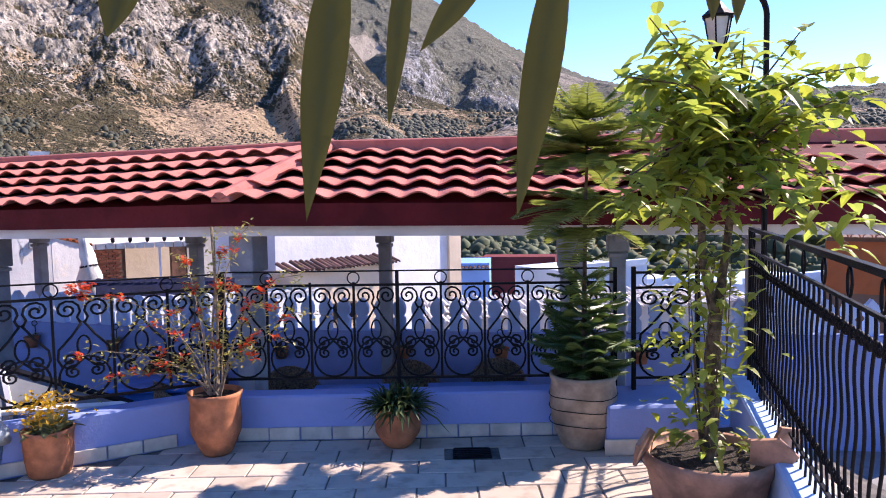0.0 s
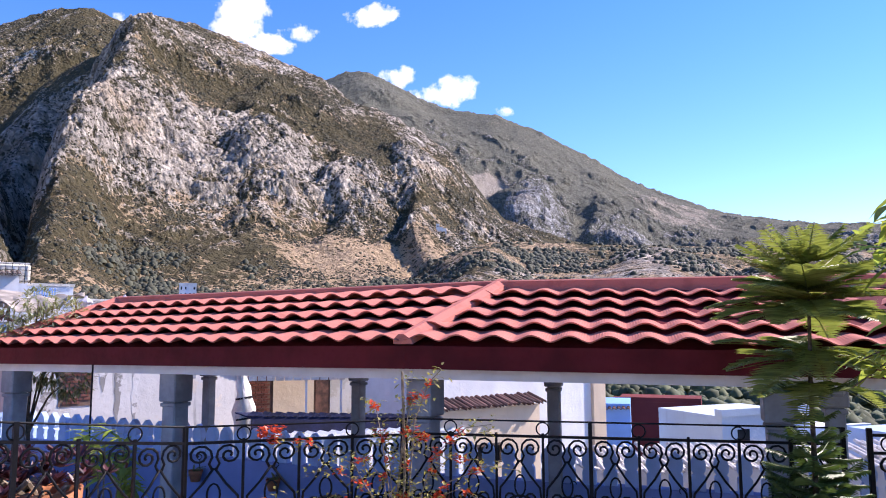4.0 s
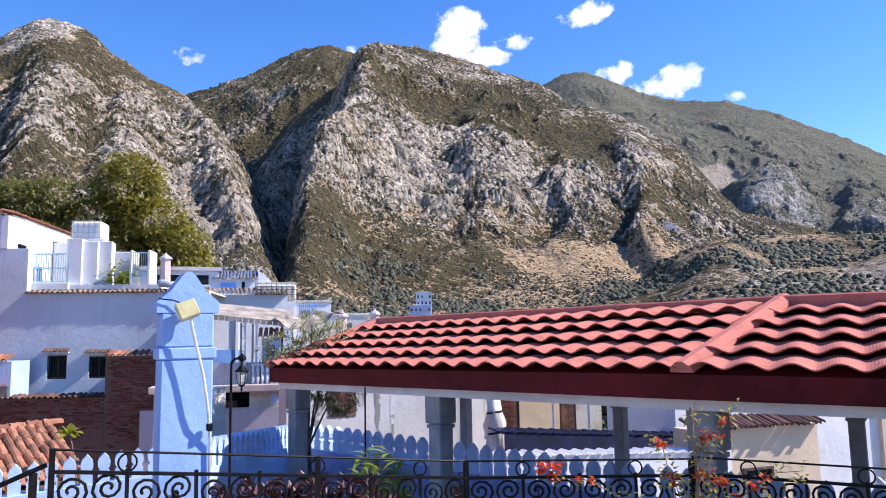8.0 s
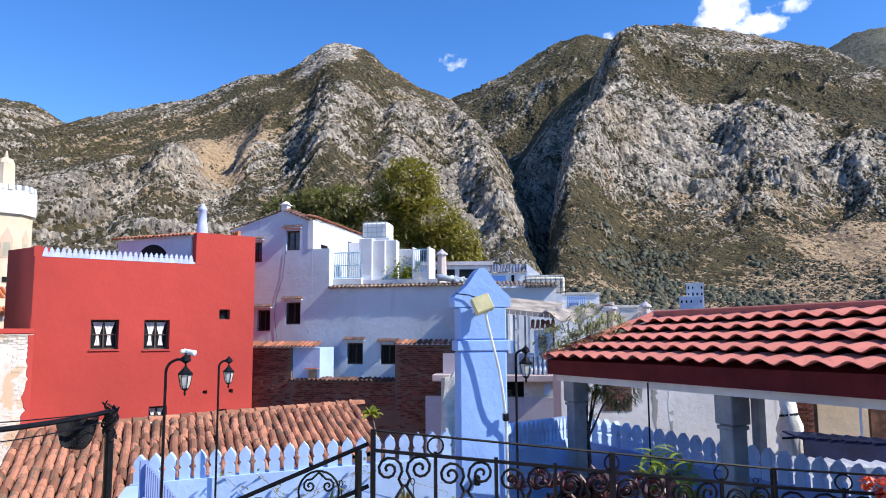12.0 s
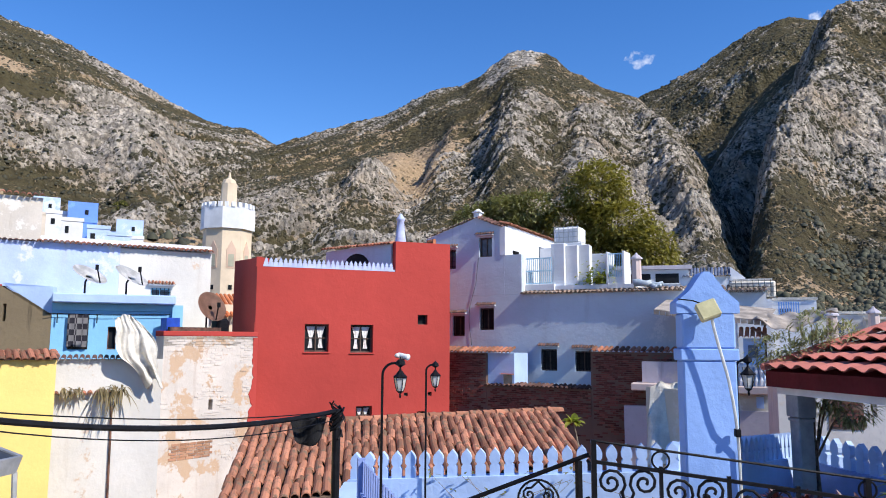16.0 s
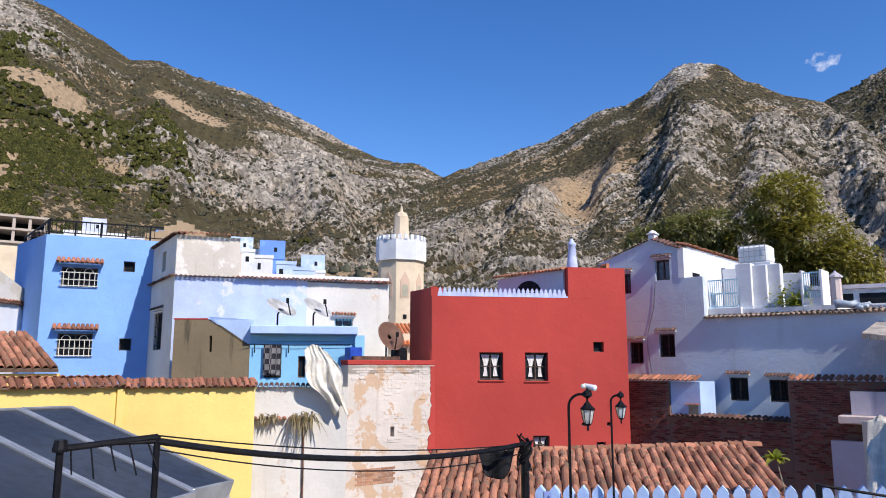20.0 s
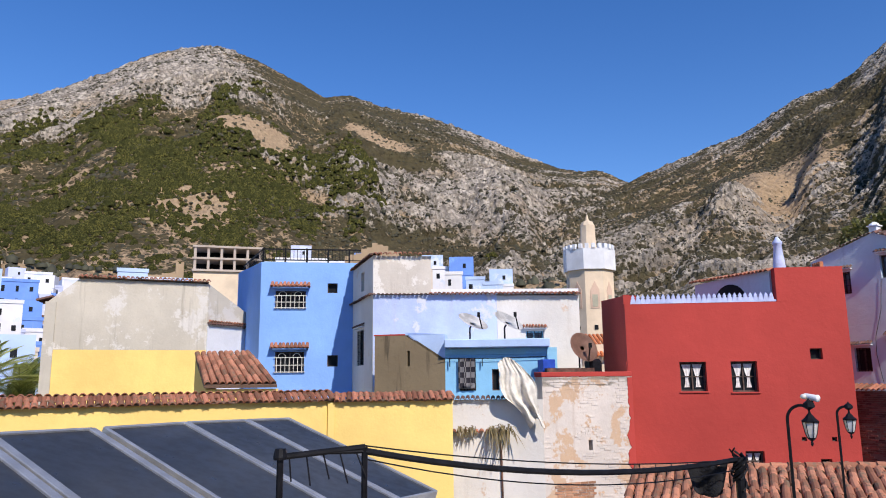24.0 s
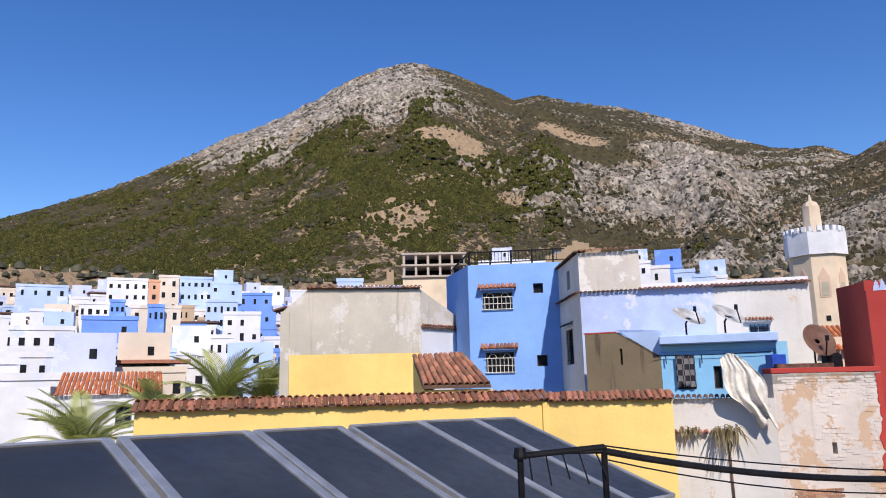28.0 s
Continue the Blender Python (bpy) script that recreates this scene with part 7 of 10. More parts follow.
tile_row(lav, m_lav, 2.40, L_lav, 3.0, 0.10, 0.10, "lichen_tile", r=0.050, rise=0.22)
tile_row(lav, m_lav @ Matrix.Translation((0, 0.18, 0)), 2.40, L_lav, 3.055, 0.02, 0.34, "lichen_tile", r=0.055, rise=0.10)
part("roof_slab", bm_box(2.40, L_lav, 0.0, 3.4, 3.003, 3.045, m_lav), M["grey_wall"], lav)
# the gable's white end wall, lit from the east, with its tiled verge
ew = part("end_wall", bm_box(1.73, 1.93, 0.252, 4.1, 3.003, 4.74, m_lav), M["fresh_white"], lav)
part("corner_trim", bm_box(1.80, 1.95, -0.02, 0.25, 4.045, 4.80, m_lav), M["fresh_white"], lav)
part("upper_band", bm_box(1.74, 1.935, 0.252, 4.1, 4.742, 4.86, m_lav), M["fresh_white"], lav)
tile_row(lav, m_lav @ Matrix.Translation((1.93, 0.05, 0)) @ Matrix.Rotation(math.pi / 2, 4, "Z"), 0.0, 4.05, 4.87, 0.09, 0.20, "clay_tile_red", r=0.05, rise=0.25)
part("roof_back", bm_box(-0.4, 1.73, 0.25, 4.1, 3.003, 4.5, m_lav), M["grey_wall"], lav)
part("room_door", bm_box(1.932, 1.95, 2.55, 3.25, 3.3, 4.55, m_lav), M["blue_grey_pane"], lav, "blue-grey terrace door")
part("door_leaf", bm_box(1.95, 2.45, 2.58, 2.62, 3.3, 4.5, m_lav), M["fresh_white"], lav, "white door leaf standing open")
part("wall_vent", bm_box(1.932, 1.96, 0.55, 0.95, 4.12, 4.22, m_lav), M["iron"], lav)
part("terrace_floor", bm_box(2.402, 5.2, 0.30, 3.4, 3.05, 3.22, m_lav), M["fresh_white"], lav)
part("back_wall", bm_box(1.93, 3.6, 3.3, 3.45, 3.22, 4.35, m_lav), M["fresh_white"], lav)
part("terrace_pillar", bm_box(3.12, 3.42, 0.40, 0.70, 3.05, 4.32, m_lav, 0.01), M["fresh_white"], lav)
part("terrace_pillar", bm_box(3.423, 3.74, 0.50, 1.6, 3.05, 4.27, m_lav, 0.01), M["fresh_white"], lav)
part("cistern_base", bm_box(2.85, 3.70, 1.0, 1.95, 3.22, 4.40, m_lav, 0.01), M["fresh_white"], lav)
part("screen_wall", bm_box(3.743, 4.02, 0.62, 0.74, 3.05, 4.28, m_lav, 0.01), M["fresh_white"], lav)
part("screen_wall", bm_box(4.04, 4.54, 0.78, 0.90, 3.05, 4.04, m_lav, 0.01), M["fresh_white"], lav)
part("screen_wall", bm_box(4.53, 4.58, 0.30, 0.92, 3.05, 4.03, m_lav, 0.01), M["fresh_white"], lav)
part("screen_wall", bm_box(4.93, 4.99, 0.30, 0.92, 3.05, 4.03, m_lav, 0.01), M["fresh_white"], lav)
part("screen_foot", bm_box(4.582, 4.928, 0.32, 0.42, 3.05, 3.40, m_lav), M["fresh_white"], lav)
M["pale_cyan"] = plain("pale_blue_railing_paint", (0.42, 0.66, 0.78), 0.5, 0.08, 6)
for k in range(8):
    part("baluster", bm_box(4.59 + k * 0.044, 4.602 + k * 0.044, 0.35, 0.365, 3.40, 3.96, m_lav), M["pale_cyan"], lav)
part("balustrade_rail", bm_box(4.582, 4.928, 0.345, 0.372, 3.96, 3.99, m_lav), M["pale_cyan"], lav)
for k in range(13):
    part("baluster", bm_box(2.45 + k * 0.054, 2.464 + k * 0.054, 0.30, 0.315, 3.28, 3.93, m_lav), M["pale_cyan"], lav)
for z in (3.28, 3.60, 3.93):
    part("balustrade_rail", bm_box(2.41, 3.12, 0.295, 0.32, z, z + 0.03, m_lav), M["pale_cyan"], lav)
part("balustrade_foot", bm_box(2.41, 3.20, 0.24, 0.36, 3.05, 3.27, m_lav, 0.01), M["fresh_white"], lav)
tile_row(lav, m_lav @ Matrix.Translation((1.10, 0, 5.08)) @ Matrix.Rotation(0.38, 4, "Y"), 0, 0.84, 0.0, 0.06, 0.22, "clay_tile_dark", r=0.045)
tile_row(lav, m_lav @ Matrix.Translation((-0.42, 0, 4.61)) @ Matrix.Rotation(-0.305, 4, "Y"), 0, 1.56, 0.0, 0.04, 0.22, "lichen_tile", r=0.04)
part("chimney", bm_box(1.0, 1.18, 0.05, 0.25, 4.95, 5.24, m_lav, 0.01), M["fresh_white"], lav)
part("chimney_cap", bm_box(0.97, 1.21, 0.02, 0.28, 5.243, 5.27, m_lav), M["fresh_white"], lav)
bm = bmesh.new()
lathe(bm, [(0.12, 5.272), (0.10, 5.31), (0.02, 5.36)], 8, m_lav @ Matrix.Translation((1.09, 0.15, 0)))
part("chimney_top", bm, M["fresh_white"], lav)
sheets = thing("rolled_sheets", "bundle of rolled white plastic sheeting on the tiled coping", "plastic sheeting")
for k, (u_, y_, z_, l_, r_) in enumerate(((5.25, 0.05, 3.20, 0.42, 0.10), (5.58, 0.10, 3.17, 0.36, 0.075), (5.70, 0.0, 3.12, 0.2, 0.06))):
    bm = bmesh.new()
    tube(bm, [m_lav @ Vector((u_ + l_ * q_ / 4, y_ + 0.03 * math.sin(q_ * 2 + k), z_ + 0.02 * math.sin(q_ * 1.7 + k))) for q_ in range(5)], r_, 9, taper=r_ * 0.7)
    part("roll", bm, M["bag"], sheets, smooth=True)
wire = bmesh.new()
tube(wire, [m_lav @ Vector((1.18, -0.012, 4.0)), m_lav @ Vector((1.1, -0.012, 3.3)), m_lav @ Vector((0.92, -0.012, 2.7)), m_lav @ Vector((0.90, -0.012, 2.3)), m_lav @ Vector((0.98, -0.012, 1.7))], 0.005, 4)
part("wall_cable", wire, M["iron"], lav)
tank = thing("water_tank", "white water tank in a wire cage on the roof terrace", "water tank")
mtk = m_lav @ Matrix.Translation((3.24, 1.45, 4.405))
bm = bmesh.new()
box(bm, -0.36, 0.36, -0.3, 0.3, 0, 0.46, mtk, 0.06)
part("tank", bm, M["fresh_white"], tank)
for k in range(6):
    part("cage_bar", bm_box(-0.34 + k * 0.13, -0.325 + k * 0.13, -0.325, -0.31, 0, 0.47, mtk), M["alu"], tank)
for k in range(4):
    part("cage_bar", bm_box(-0.34, 0.34, -0.335, -0.326, 0.03 + k * 0.135, 0.045 + k * 0.135, mtk), M["alu"], tank)
rg = random.Random(77)
bush = thing("terrace_bush", "leafy green shrub on the roof terrace", "shrub")
bm = bmesh.new()
for _ in range(260):
    leaf_bm(bm, m_lav @ Vector((4.30 + rg.gauss(0, 0.22), 0.45 + rg.gauss(0, 0.1), 3.24 + abs(rg.gauss(0, 0.20)))), rand_dir(rg, -0.3, 1), 0.12, 0.07, 0.3, segs=2)
part("leaves", bm, M["lime_leaf"], bush)

# -- ruined brick house in front of it --
bh = house("brick_ruin", "roofless wall of old crumbling red brick with tile coping", "wall")
K0, K1 = (-17.3, 8.7), (-12.6, 11.75)
m_bk, L_bk = along(K0, K1)
part("wall", wall_bm(K0, tuple(Vector(K0).lerp(Vector(K1), 1.14 / L_bk)), BASE, 1.52, 0.3), M["mortar"], bh)
part("wall", bm_box(1.145, 3.75, 0.0, 0.3, BASE, 0.74, m_bk), M["mortar"], bh)
part("wall", bm_box(3.755, L_bk, 0.0, 0.3, BASE, 1.58, m_bk), M["mortar"], bh)
brick_me = to_mesh("brick", bm_box(0, 0.118, -0.012, 0.03, 0, 0.034), M["brick"])
nb = 0
for rowk in range(46):
    z = 1.545 - rowk * 0.044
    for colk in range(48):
        u = colk * 0.125 + (rowk % 2) * 0.06
        lim = 1.52 if u < 1.02 else (0.72 if u < 3.74 else 1.56)
        if u + 0.12 > L_bk or z + 0.034 > lim or (1.02 < u < 1.15) or 3.64 < u < 3.76:
            continue
        worn = 0.5 + 0.5 * noise.noise(Vector((u * 1.3, z * 2.0, 3.0)))
        if rt.random() > worn * 1.3 + 0.25 - (0.45 if z < 0.15 else 0):
            continue
        if nb < 300 or rt.random() < 0.85:
            shared("brick", brick_me, m_bk @ Matrix.Translation((u + rt.uniform(-0.006, 0.006), rt.uniform(-0.008, 0.006), z + rt.uniform(-0.005, 0.005))), bh)
            nb += 1
tile_row(bh, m_bk, 1.1, 3.78, 0.74, 0.08, 0.3, "clay_tile_dark", r=0.05, rise=0.15)
tile_row(bh, m_bk, 3.74, L_bk, 1.58, 0.08, 0.3, "clay_tile_old", r=0.055, rise=0.25)
tile_row(bh, m_bk, -0.05, 1.8, 1.53, 0.08, 0.3, "clay_tile_old", r=0.05, rise=0.3)
cyb = house("pale_cyan_shed", "small pale cyan rooftop shed between brick walls", "shed")
part("wall", bm_box(1.15, 1.85, 0.06, 0.9, 0.5, 1.52, m_bk), M["light_blue"], cyb)
part("door", bm_box(1.58, 1.80, 0.03, 0.058, 0.76, 1.0, m_bk), M["blue_grey_pane"], cyb)
part("awning", bm_box(1.52, 1.84, -0.08, 0.055, 1.02, 1.035, m_bk), M["clay_tile_orange"], cyb)
tent = thing("canvas_cover", "dirty off-white canvas draped over a roof hut", "tarpaulin")
bm = bmesh.new()
bmesh.ops.create_grid(bm, x_segments=14, y_segments=14, size=0.5)
for v in bm.verts:
    u, w = v.co.x, v.co.y
    v.co = Vector((-7.35 + u * 0.42, 6.45 + u * 0.42 - 0.1 * (0.5 - w), 0.9 + w * 0.9 + 0.06 * noise.noise(Vector((u * 5, w * 5, 1))) - 0.25 * max(0, abs(u) - 0.3))) + Vector((0.8, -0.6, 0)) * 0.06 * noise.noise(Vector((u * 7, w * 2, 4)))
bmesh.ops.solidify(bm, geom=list(bm.faces), thickness=0.01)
part("cloth", bm, M["canvas"], tent, smooth=True)
part("hut", bm_box(-7.75, -7.2, 6.35, 6.95, -3.5, 1.3), M["grey_wall"], tent)

# -- old tiled roof between the walls --
tr = house("old_tiled_roof", "low house with a mossy clay barrel-tile roof", "house")
T0, T1 = Vector((-8.95, 1.55, 0.10)), Vector((-8.25, 5.9, 0.36))
U0, U1 = Vector((-11.2, 2.4, 0.64)), Vector((-10.1, 6.7, 0.76))
sheet("roof_deck", [T0, T1, U1, U0], 0.12, M["mortar"], tr)
part("wall", wall_bm((T0.x, T0.y), (T1.x, T1.y), BASE, -0.03, 0.3, top=0.23), M["white_wall"], tr)
part("gable_wall", wall_bm((U0.x, U0.y), (T0.x, T0.y), BASE, 0.52, 0.25, top=-0.02), M["grey_wall"], tr)
part("back_wall", wall_bm((U1.x, U1.y), (U0.x, U0.y), BASE, 0.64, 0.2, top=0.52), M["grey_wall"], tr)
ex = (T1 - T0).normalized()
cols, rws = 40, 11
tile_n = 0
old_me = clay(0.29, 0.054, "clay_tile")
for c in range(cols):
    for r in range(rws):
        a, b = T0.lerp(T1, (c + 0.5) / cols), U0.lerp(U1, (c + 0.5) / cols)
        d = (b - a)
        o = a + d * (r / rws) + Vector((rt.uniform(-0.01, 0.01), rt.uniform(-0.012, 0.012), 0.01 + rt.uniform(0, 0.012)))
        dy = d.normalized()
        dx = (ex - dy * ex.dot(dy)).normalized()
        nz = dx.cross(dy)
        mm = Matrix(((dx.x, dy.x, nz.x, o.x), (dx.y, dy.y, nz.y, o.y), (dx.z, dy.z, nz.z, o.z), (0, 0, 0, 1))) @ Matrix.Rotation(0.05, 4, "X") @ Matrix.Rotation(rt.uniform(-0.05, 0.05), 4, "Z")
        shared("roof_tile", old_me, mm, tr)
for c in range(22):
    a = U0.lerp(U1, (c + 0.5) / 22) + Vector((0.0, 0, 0.03))
    shared("ridge_tile", clay(0.26, 0.07, "clay_tile"), Matrix.Translation(a) @ Matrix.Rotation(math.atan2(ex.y, ex.x) - math.pi / 2, 4, "Z"), tr)

# -- white house with a small tower --
wh = house("white_house", "old white house with a small roof tower and patched blue limewash")
W0, W1 = (-18.1, -1.75), (-18.36, 3.10)
M["blue_patch"] = plaster("faded_blue_and_white_limewash", (0.46, 0.55, 0.80), stain=(0.5, 0.46, 0.43), patch=(0.62, 0.63, 0.70), patch_lo=0.55, amount=0.35, scale=1.3)
M["tower_wall"] = plaster("stained_cream_limewash", (0.66, 0.60, 0.52), stain=(0.38, 0.32, 0.26), patch=(0.74, 0.70, 0.64), patch_lo=0.52, amount=0.45, scale=0.9, drip=0.8)
mW, LW = along(W0, W1)
part("wall", wall_bm(W0, tuple(Vector(W0).lerp(Vector(W1), 2.9 / LW)), BASE, 3.82, 0.25), M["blue_patch"], wh)
Wm = tuple(Vector(W0).lerp(Vector(W1), 2.903 / LW))
part("wall", wall_bm(Wm, W1, BASE, 3.79, 0.25, [(0.667, 1.087, 2.20, 2.95)]), M["white_wall"], wh)
window(wh, mW, (3.57, 3.99, 2.20, 2.95), style="grille", frame_mat="turq_wall", pane="blue_grey_pane", hood="clay_tile_red")
tile_row(wh, mW, 1.3, LW + 0.02, 3.80, 0.15, 0.12, "clay_tile_old", r=0.055, rise=0.25, step=0.10)
part("roof_edge", bm_box(1.3, LW, 0.0, 0.5, 3.825, 3.95, mW), M["fresh_white"], wh)
part("tower", wall_bm(W0, tuple(Vector(W0).lerp(Vector(W1), 1.36 / LW)), 3.84, 4.74, 0.2), M["tower_wall"], wh)
part("tower_side", bm_box(1.2, 1.36, 0.205, 1.8, 3.84, 4.74, mW), M["white_wall"], wh)
tile_row(wh, mW, -0.03, 1.4, 4.75, 0.12, 0.25, "clay_tile_old", r=0.052, rise=0.25)
tile_row(wh, mW, -0.03, 1.38, 3.80, 0.09, 0.0, "clay_tile_dark", r=0.045, rise=0.3)
S0, S1 = (-21.4, -2.80), (-18.1, -1.755)
mS, LS = front(wh, S0, S1, BASE, 4.76, "white_wall", [((2.0, 2.4, 4.05, 4.53), dict(depth=0.1)), ((1.5, 2.4, 2.22, 3.09), dict(style="grille", depth=0.1, hood="clay_tile_dark"))], name="side_wall")
tile_row(wh, mS, 0, LS, 4.76, 0.09, 0.2, "clay_tile_dark", r=0.05, rise=0.15)
tile_row(wh, mS, 0.3, LS, 3.82, 0.09, 0.0, "clay_tile_dark", r=0.045, rise=0.3)
part("roof_slab", slab_bm([(-18.2, -1.6), (-18.4, 3.0), (-22.5, 3.0), (-22, -2.6)], 3.55, 3.66), M["grey_wall"], wh)


def dish(name, label, x, y, z, r, facing, mat, mast):
    t_ = thing(name, label, "satellite dish", group="satellite dishes", at=(x, y, z))
    rot = Vector(facing).normalized().to_track_quat("Z", "Y").to_matrix().to_4x4()
    bm = bmesh.new()
    prof = [(r * k / 7, 0.20 * r * (k / 7) ** 2) for k in range(1, 8)]
    steps = 22
    rings_ = [[bm.verts.new((p * math.cos(2 * math.pi * q / steps), p * math.sin(2 * math.pi * q / steps), h)) for q in range(steps)] for p, h in prof]
    bm.faces.new(rings_[0])
    for a, b in zip(rings_, rings_[1:]):
        for q in range(steps):
            bm.faces.new((a[q], a[(q + 1) % steps], b[(q + 1) % steps], b[q]))
    bmesh.ops.solidify(bm, geom=list(bm.faces), thickness=0.012)
    bmesh.ops.transform(bm, matrix=rot, verts=bm.verts)
    part("reflector", bm, mat, t_, smooth=True)
    bm = bmesh.new()
    tube(bm, [rot @ Vector((0, -r * 0.95, 0.2 * r)), rot @ Vector((0, -r * 0.25, r * 0.75))], 0.014, 5)
    part("feed_arm", bm, M["iron"], t_)
    part("receiver", bm_box(-0.03, 0.03, -0.03, 0.03, -0.05, 0.05, Matrix.Translation(rot @ Vector((0, -r * 0.2, r * 0.78)))), M["iron"], t_)
    bm = bmesh.new()
    tube(bm, [(0, 0, 0), rot @ Vector((0, 0, -0.12)), Vector((rot @ Vector((0, 0, -0.12))).xy.to_3d()) + Vector((0, 0, -mast))], 0.02, 6)
    part("mast", bm, M["iron"], t_)
    return t_


M["brown_dish"] = plain("faded_brown_dish", (0.30, 0.16, 0.11), 0.6, 0.12, 5)
dish("satellite_dish", "weathered white satellite dish tipped up on the turquoise roof", -16.7, 0.50, 3.02, 0.34, (0.42, 0.38, 0.82), M["dish"], 0.42)
dish("satellite_dish", "weathered white satellite dish beside its twin", -16.6, 1.24, 3.02, 0.34, (0.42, 0.46, 0.80), M["dish"], 0.42)
dish("satellite_dish", "rust-brown satellite dish against the red wall", -16.3, 2.75, 2.46, 0.33, (0.80, 0.42, 0.42), M["brown_dish"], 0.58)

# -- turquoise annex and bare brown gable --
tq = house("turquoise_annex", "turquoise roof annex with a grilled window and washing", "house")
Q0, Q1 = (-16.67, -0.08), (-16.52, 2.05)
M["annex_wall"] = plaster("sky_turquoise_paint", (0.24, 0.52, 0.76), stain=(0.22, 0.34, 0.46), patch=(0.46, 0.66, 0.80), patch_lo=0.62, amount=0.3)
mQ, LQ = front(tq, Q0, Q1, BASE, 2.36, "annex_wall", [((0.29, 0.64, 1.62, 2.26), dict(style="grille", depth=0.1)), ((0.98, 1.13, 1.62, 2.06), dict(depth=0.08, frame_mat="rust"))])
part("eaves_slab", bm_box(0.0, LQ + 0.05, -0.24, 2.0, 2.5, 2.68, mQ, 0.02), M["light_blue"], tq)
part("eaves_slab", bm_box(-0.78, -0.002, 0.45, 2.0, 2.5, 2.68, mQ, 0.02), M["light_blue"], tq)
part("eaves_soffit", bm_box(0.0, LQ, -0.02, 1.5, 2.365, 2.495, mQ), M["turq_wall"], tq)
part("side_wall", bm_box(LQ, LQ + 0.2, -0.1, 1.6, BASE, 2.495, mQ), M["turq_wall"], tq)
wash = thing("hanging_towel", "checked towel hung over the annex window to dry", "towel")
bm = bmesh.new()
bmesh.ops.create_grid(bm, x_segments=8, y_segments=8, size=0.5)
for v in bm.verts:
    u, w = v.co.x, v.co.y
    v.co = mQ @ Vector((0.46 + u * 0.36, -0.075 + 0.02 * math.sin(u * 14), 1.98 + w * 0.62))
bmesh.ops.solidify(bm, geom=list(bm.faces), thickness=0.006)
part("cloth", bm, M["check"], wash, smooth=True)
ln = thing("clothes_line", "clothes line strung before the turquoise annex", "clothes line")
bm = bmesh.new()
tube(bm, [mQ @ Vector((-0.1, -0.075, 2.30)), mQ @ Vector((0.9, -0.075, 2.28)), mQ @ Vector((2.1, -0.075, 2.31))], 0.008, 4)
part("line", bm, M["iron"], ln)
# two added black strips, put where the annex has dark shading
for u in (0.1, 0.78):
    part("peg", bm_box(u - 0.01, u + 0.01, -0.085, -0.065, 2.12, 2.29, mQ), M["black_cloth"], ln)
ol = house("brown_gable", "bare brown rendered gable wall with a slit opening", "wall")
O0, O1 = (-17.1, -1.61), (-16.67, -0.085)
mO, LO = along(O0, O1)
part("wall", wall_bm(O0, tuple(Vector(O0).lerp(Vector(O1), 0.69 / LO)), BASE, 2.80, 0.2), M["olive_wall"], ol)
part("wall", wall_bm(tuple(Vector(O0).lerp(Vector(O1), 0.692 / LO)), O1, BASE, 2.80, 0.2, [(0.05, 0.11, 2.14, 2.47)], top=2.22), M["olive_wall"], ol)
part("coping", wall_bm(tuple((Vector(O0).lerp(Vector(O1), 0.692 / LO) + Vector((0.006, 0.0)))), (O1[0] + 0.006, O1[1]), 2.803, 2.86, 0.22, top=2.28), M["light_blue"], ol)
part("coping", bm_box(-0.02, 0.7, -0.006, 0.21, 2.803, 2.83, mO), M["red_wall"], ol)

# -- low white walls with patches of bare brick --
M["patched"] = plaster("limewash_flaking_off_clay_brick", (0.66, 0.59, 0.52), stain=(0.40, 0.29, 0.21), patch=(0.56, 0.39, 0.26), patch_lo=0.53, amount=0.6, scale=1.1)
lw = house("patched_white_wall", "flaking limewashed wall with bare brick patches and tile coping", "wall")
B0, B1, B2 = (-15.67, 0.0), (-15.54, 1.8), (-16.25, 3.72)
mB, LB = along(B0, B1)
mB2, LB2 = along(B1, B2)
part("wall", wall_bm(B0, B1, BASE, 1.46, 0.3), M["white_wall"], lw)
part("wall", wall_bm(B1, B2, BASE, 1.88, 0.3, [(0.98, 1.07, 0.46, 0.66)]), M["patched"], lw)
# near-black sheet gives the slit its inner shade
part("slit_back", bm_box(0.96, 1.09, 0.2, 0.22, 0.44, 0.68, mB2), M["dark_pane"], lw)
part("red_coping", bm_box(-0.02, LB2, -0.02, 0.3, 1.884, 1.98, mB2, 0.01), M["red_wall"], lw)
tile_row(lw, mB, -0.1, 1.3, 1.46, 0.10, 0.15, "clay_tile_dark", r=0.045, rise=0.2)
tile_row(lw, mB, 0.02, 1.0, 0.84, 0.12, 0.0, "clay_tile_red", r=0.05, rise=0.3)
M["bare_brick"] = roof_paint("bare_tan_brick", (0.42, 0.22, 0.13), (0.5, 0.4, 0.3), 0.4, vary=0.3)
smear = bmesh.new()
cols_ = []
for k in range(41):
    z_ = 1.86 - 2.3 * k / 40
    in_ = 0.10 + 0.16 * abs(noise.noise(Vector((3.0, z_ * 2.1, 5)))) + 0.07 * noise.noise(Vector((7.0, z_ * 9, 2)))
    cols_.append([smear.verts.new(mB2 @ Vector((u_, y_, z_))) for u_, y_ in ((LB2 - max(0.03, in_), -0.013), (LB2 - 0.002, -0.013), (LB2 - 0.002, -0.002), (LB2 - max(0.03, in_), -0.002))])
for a_, b_ in zip(cols_, cols_[1:]):
    for q_ in range(4):
        smear.faces.new((a_[q_], a_[(q_ + 1) % 4], b_[(q_ + 1) % 4], b_[q_]))
part("red_paint_edge", smear, M["red_wall"], lw, "ragged edge of red paint")
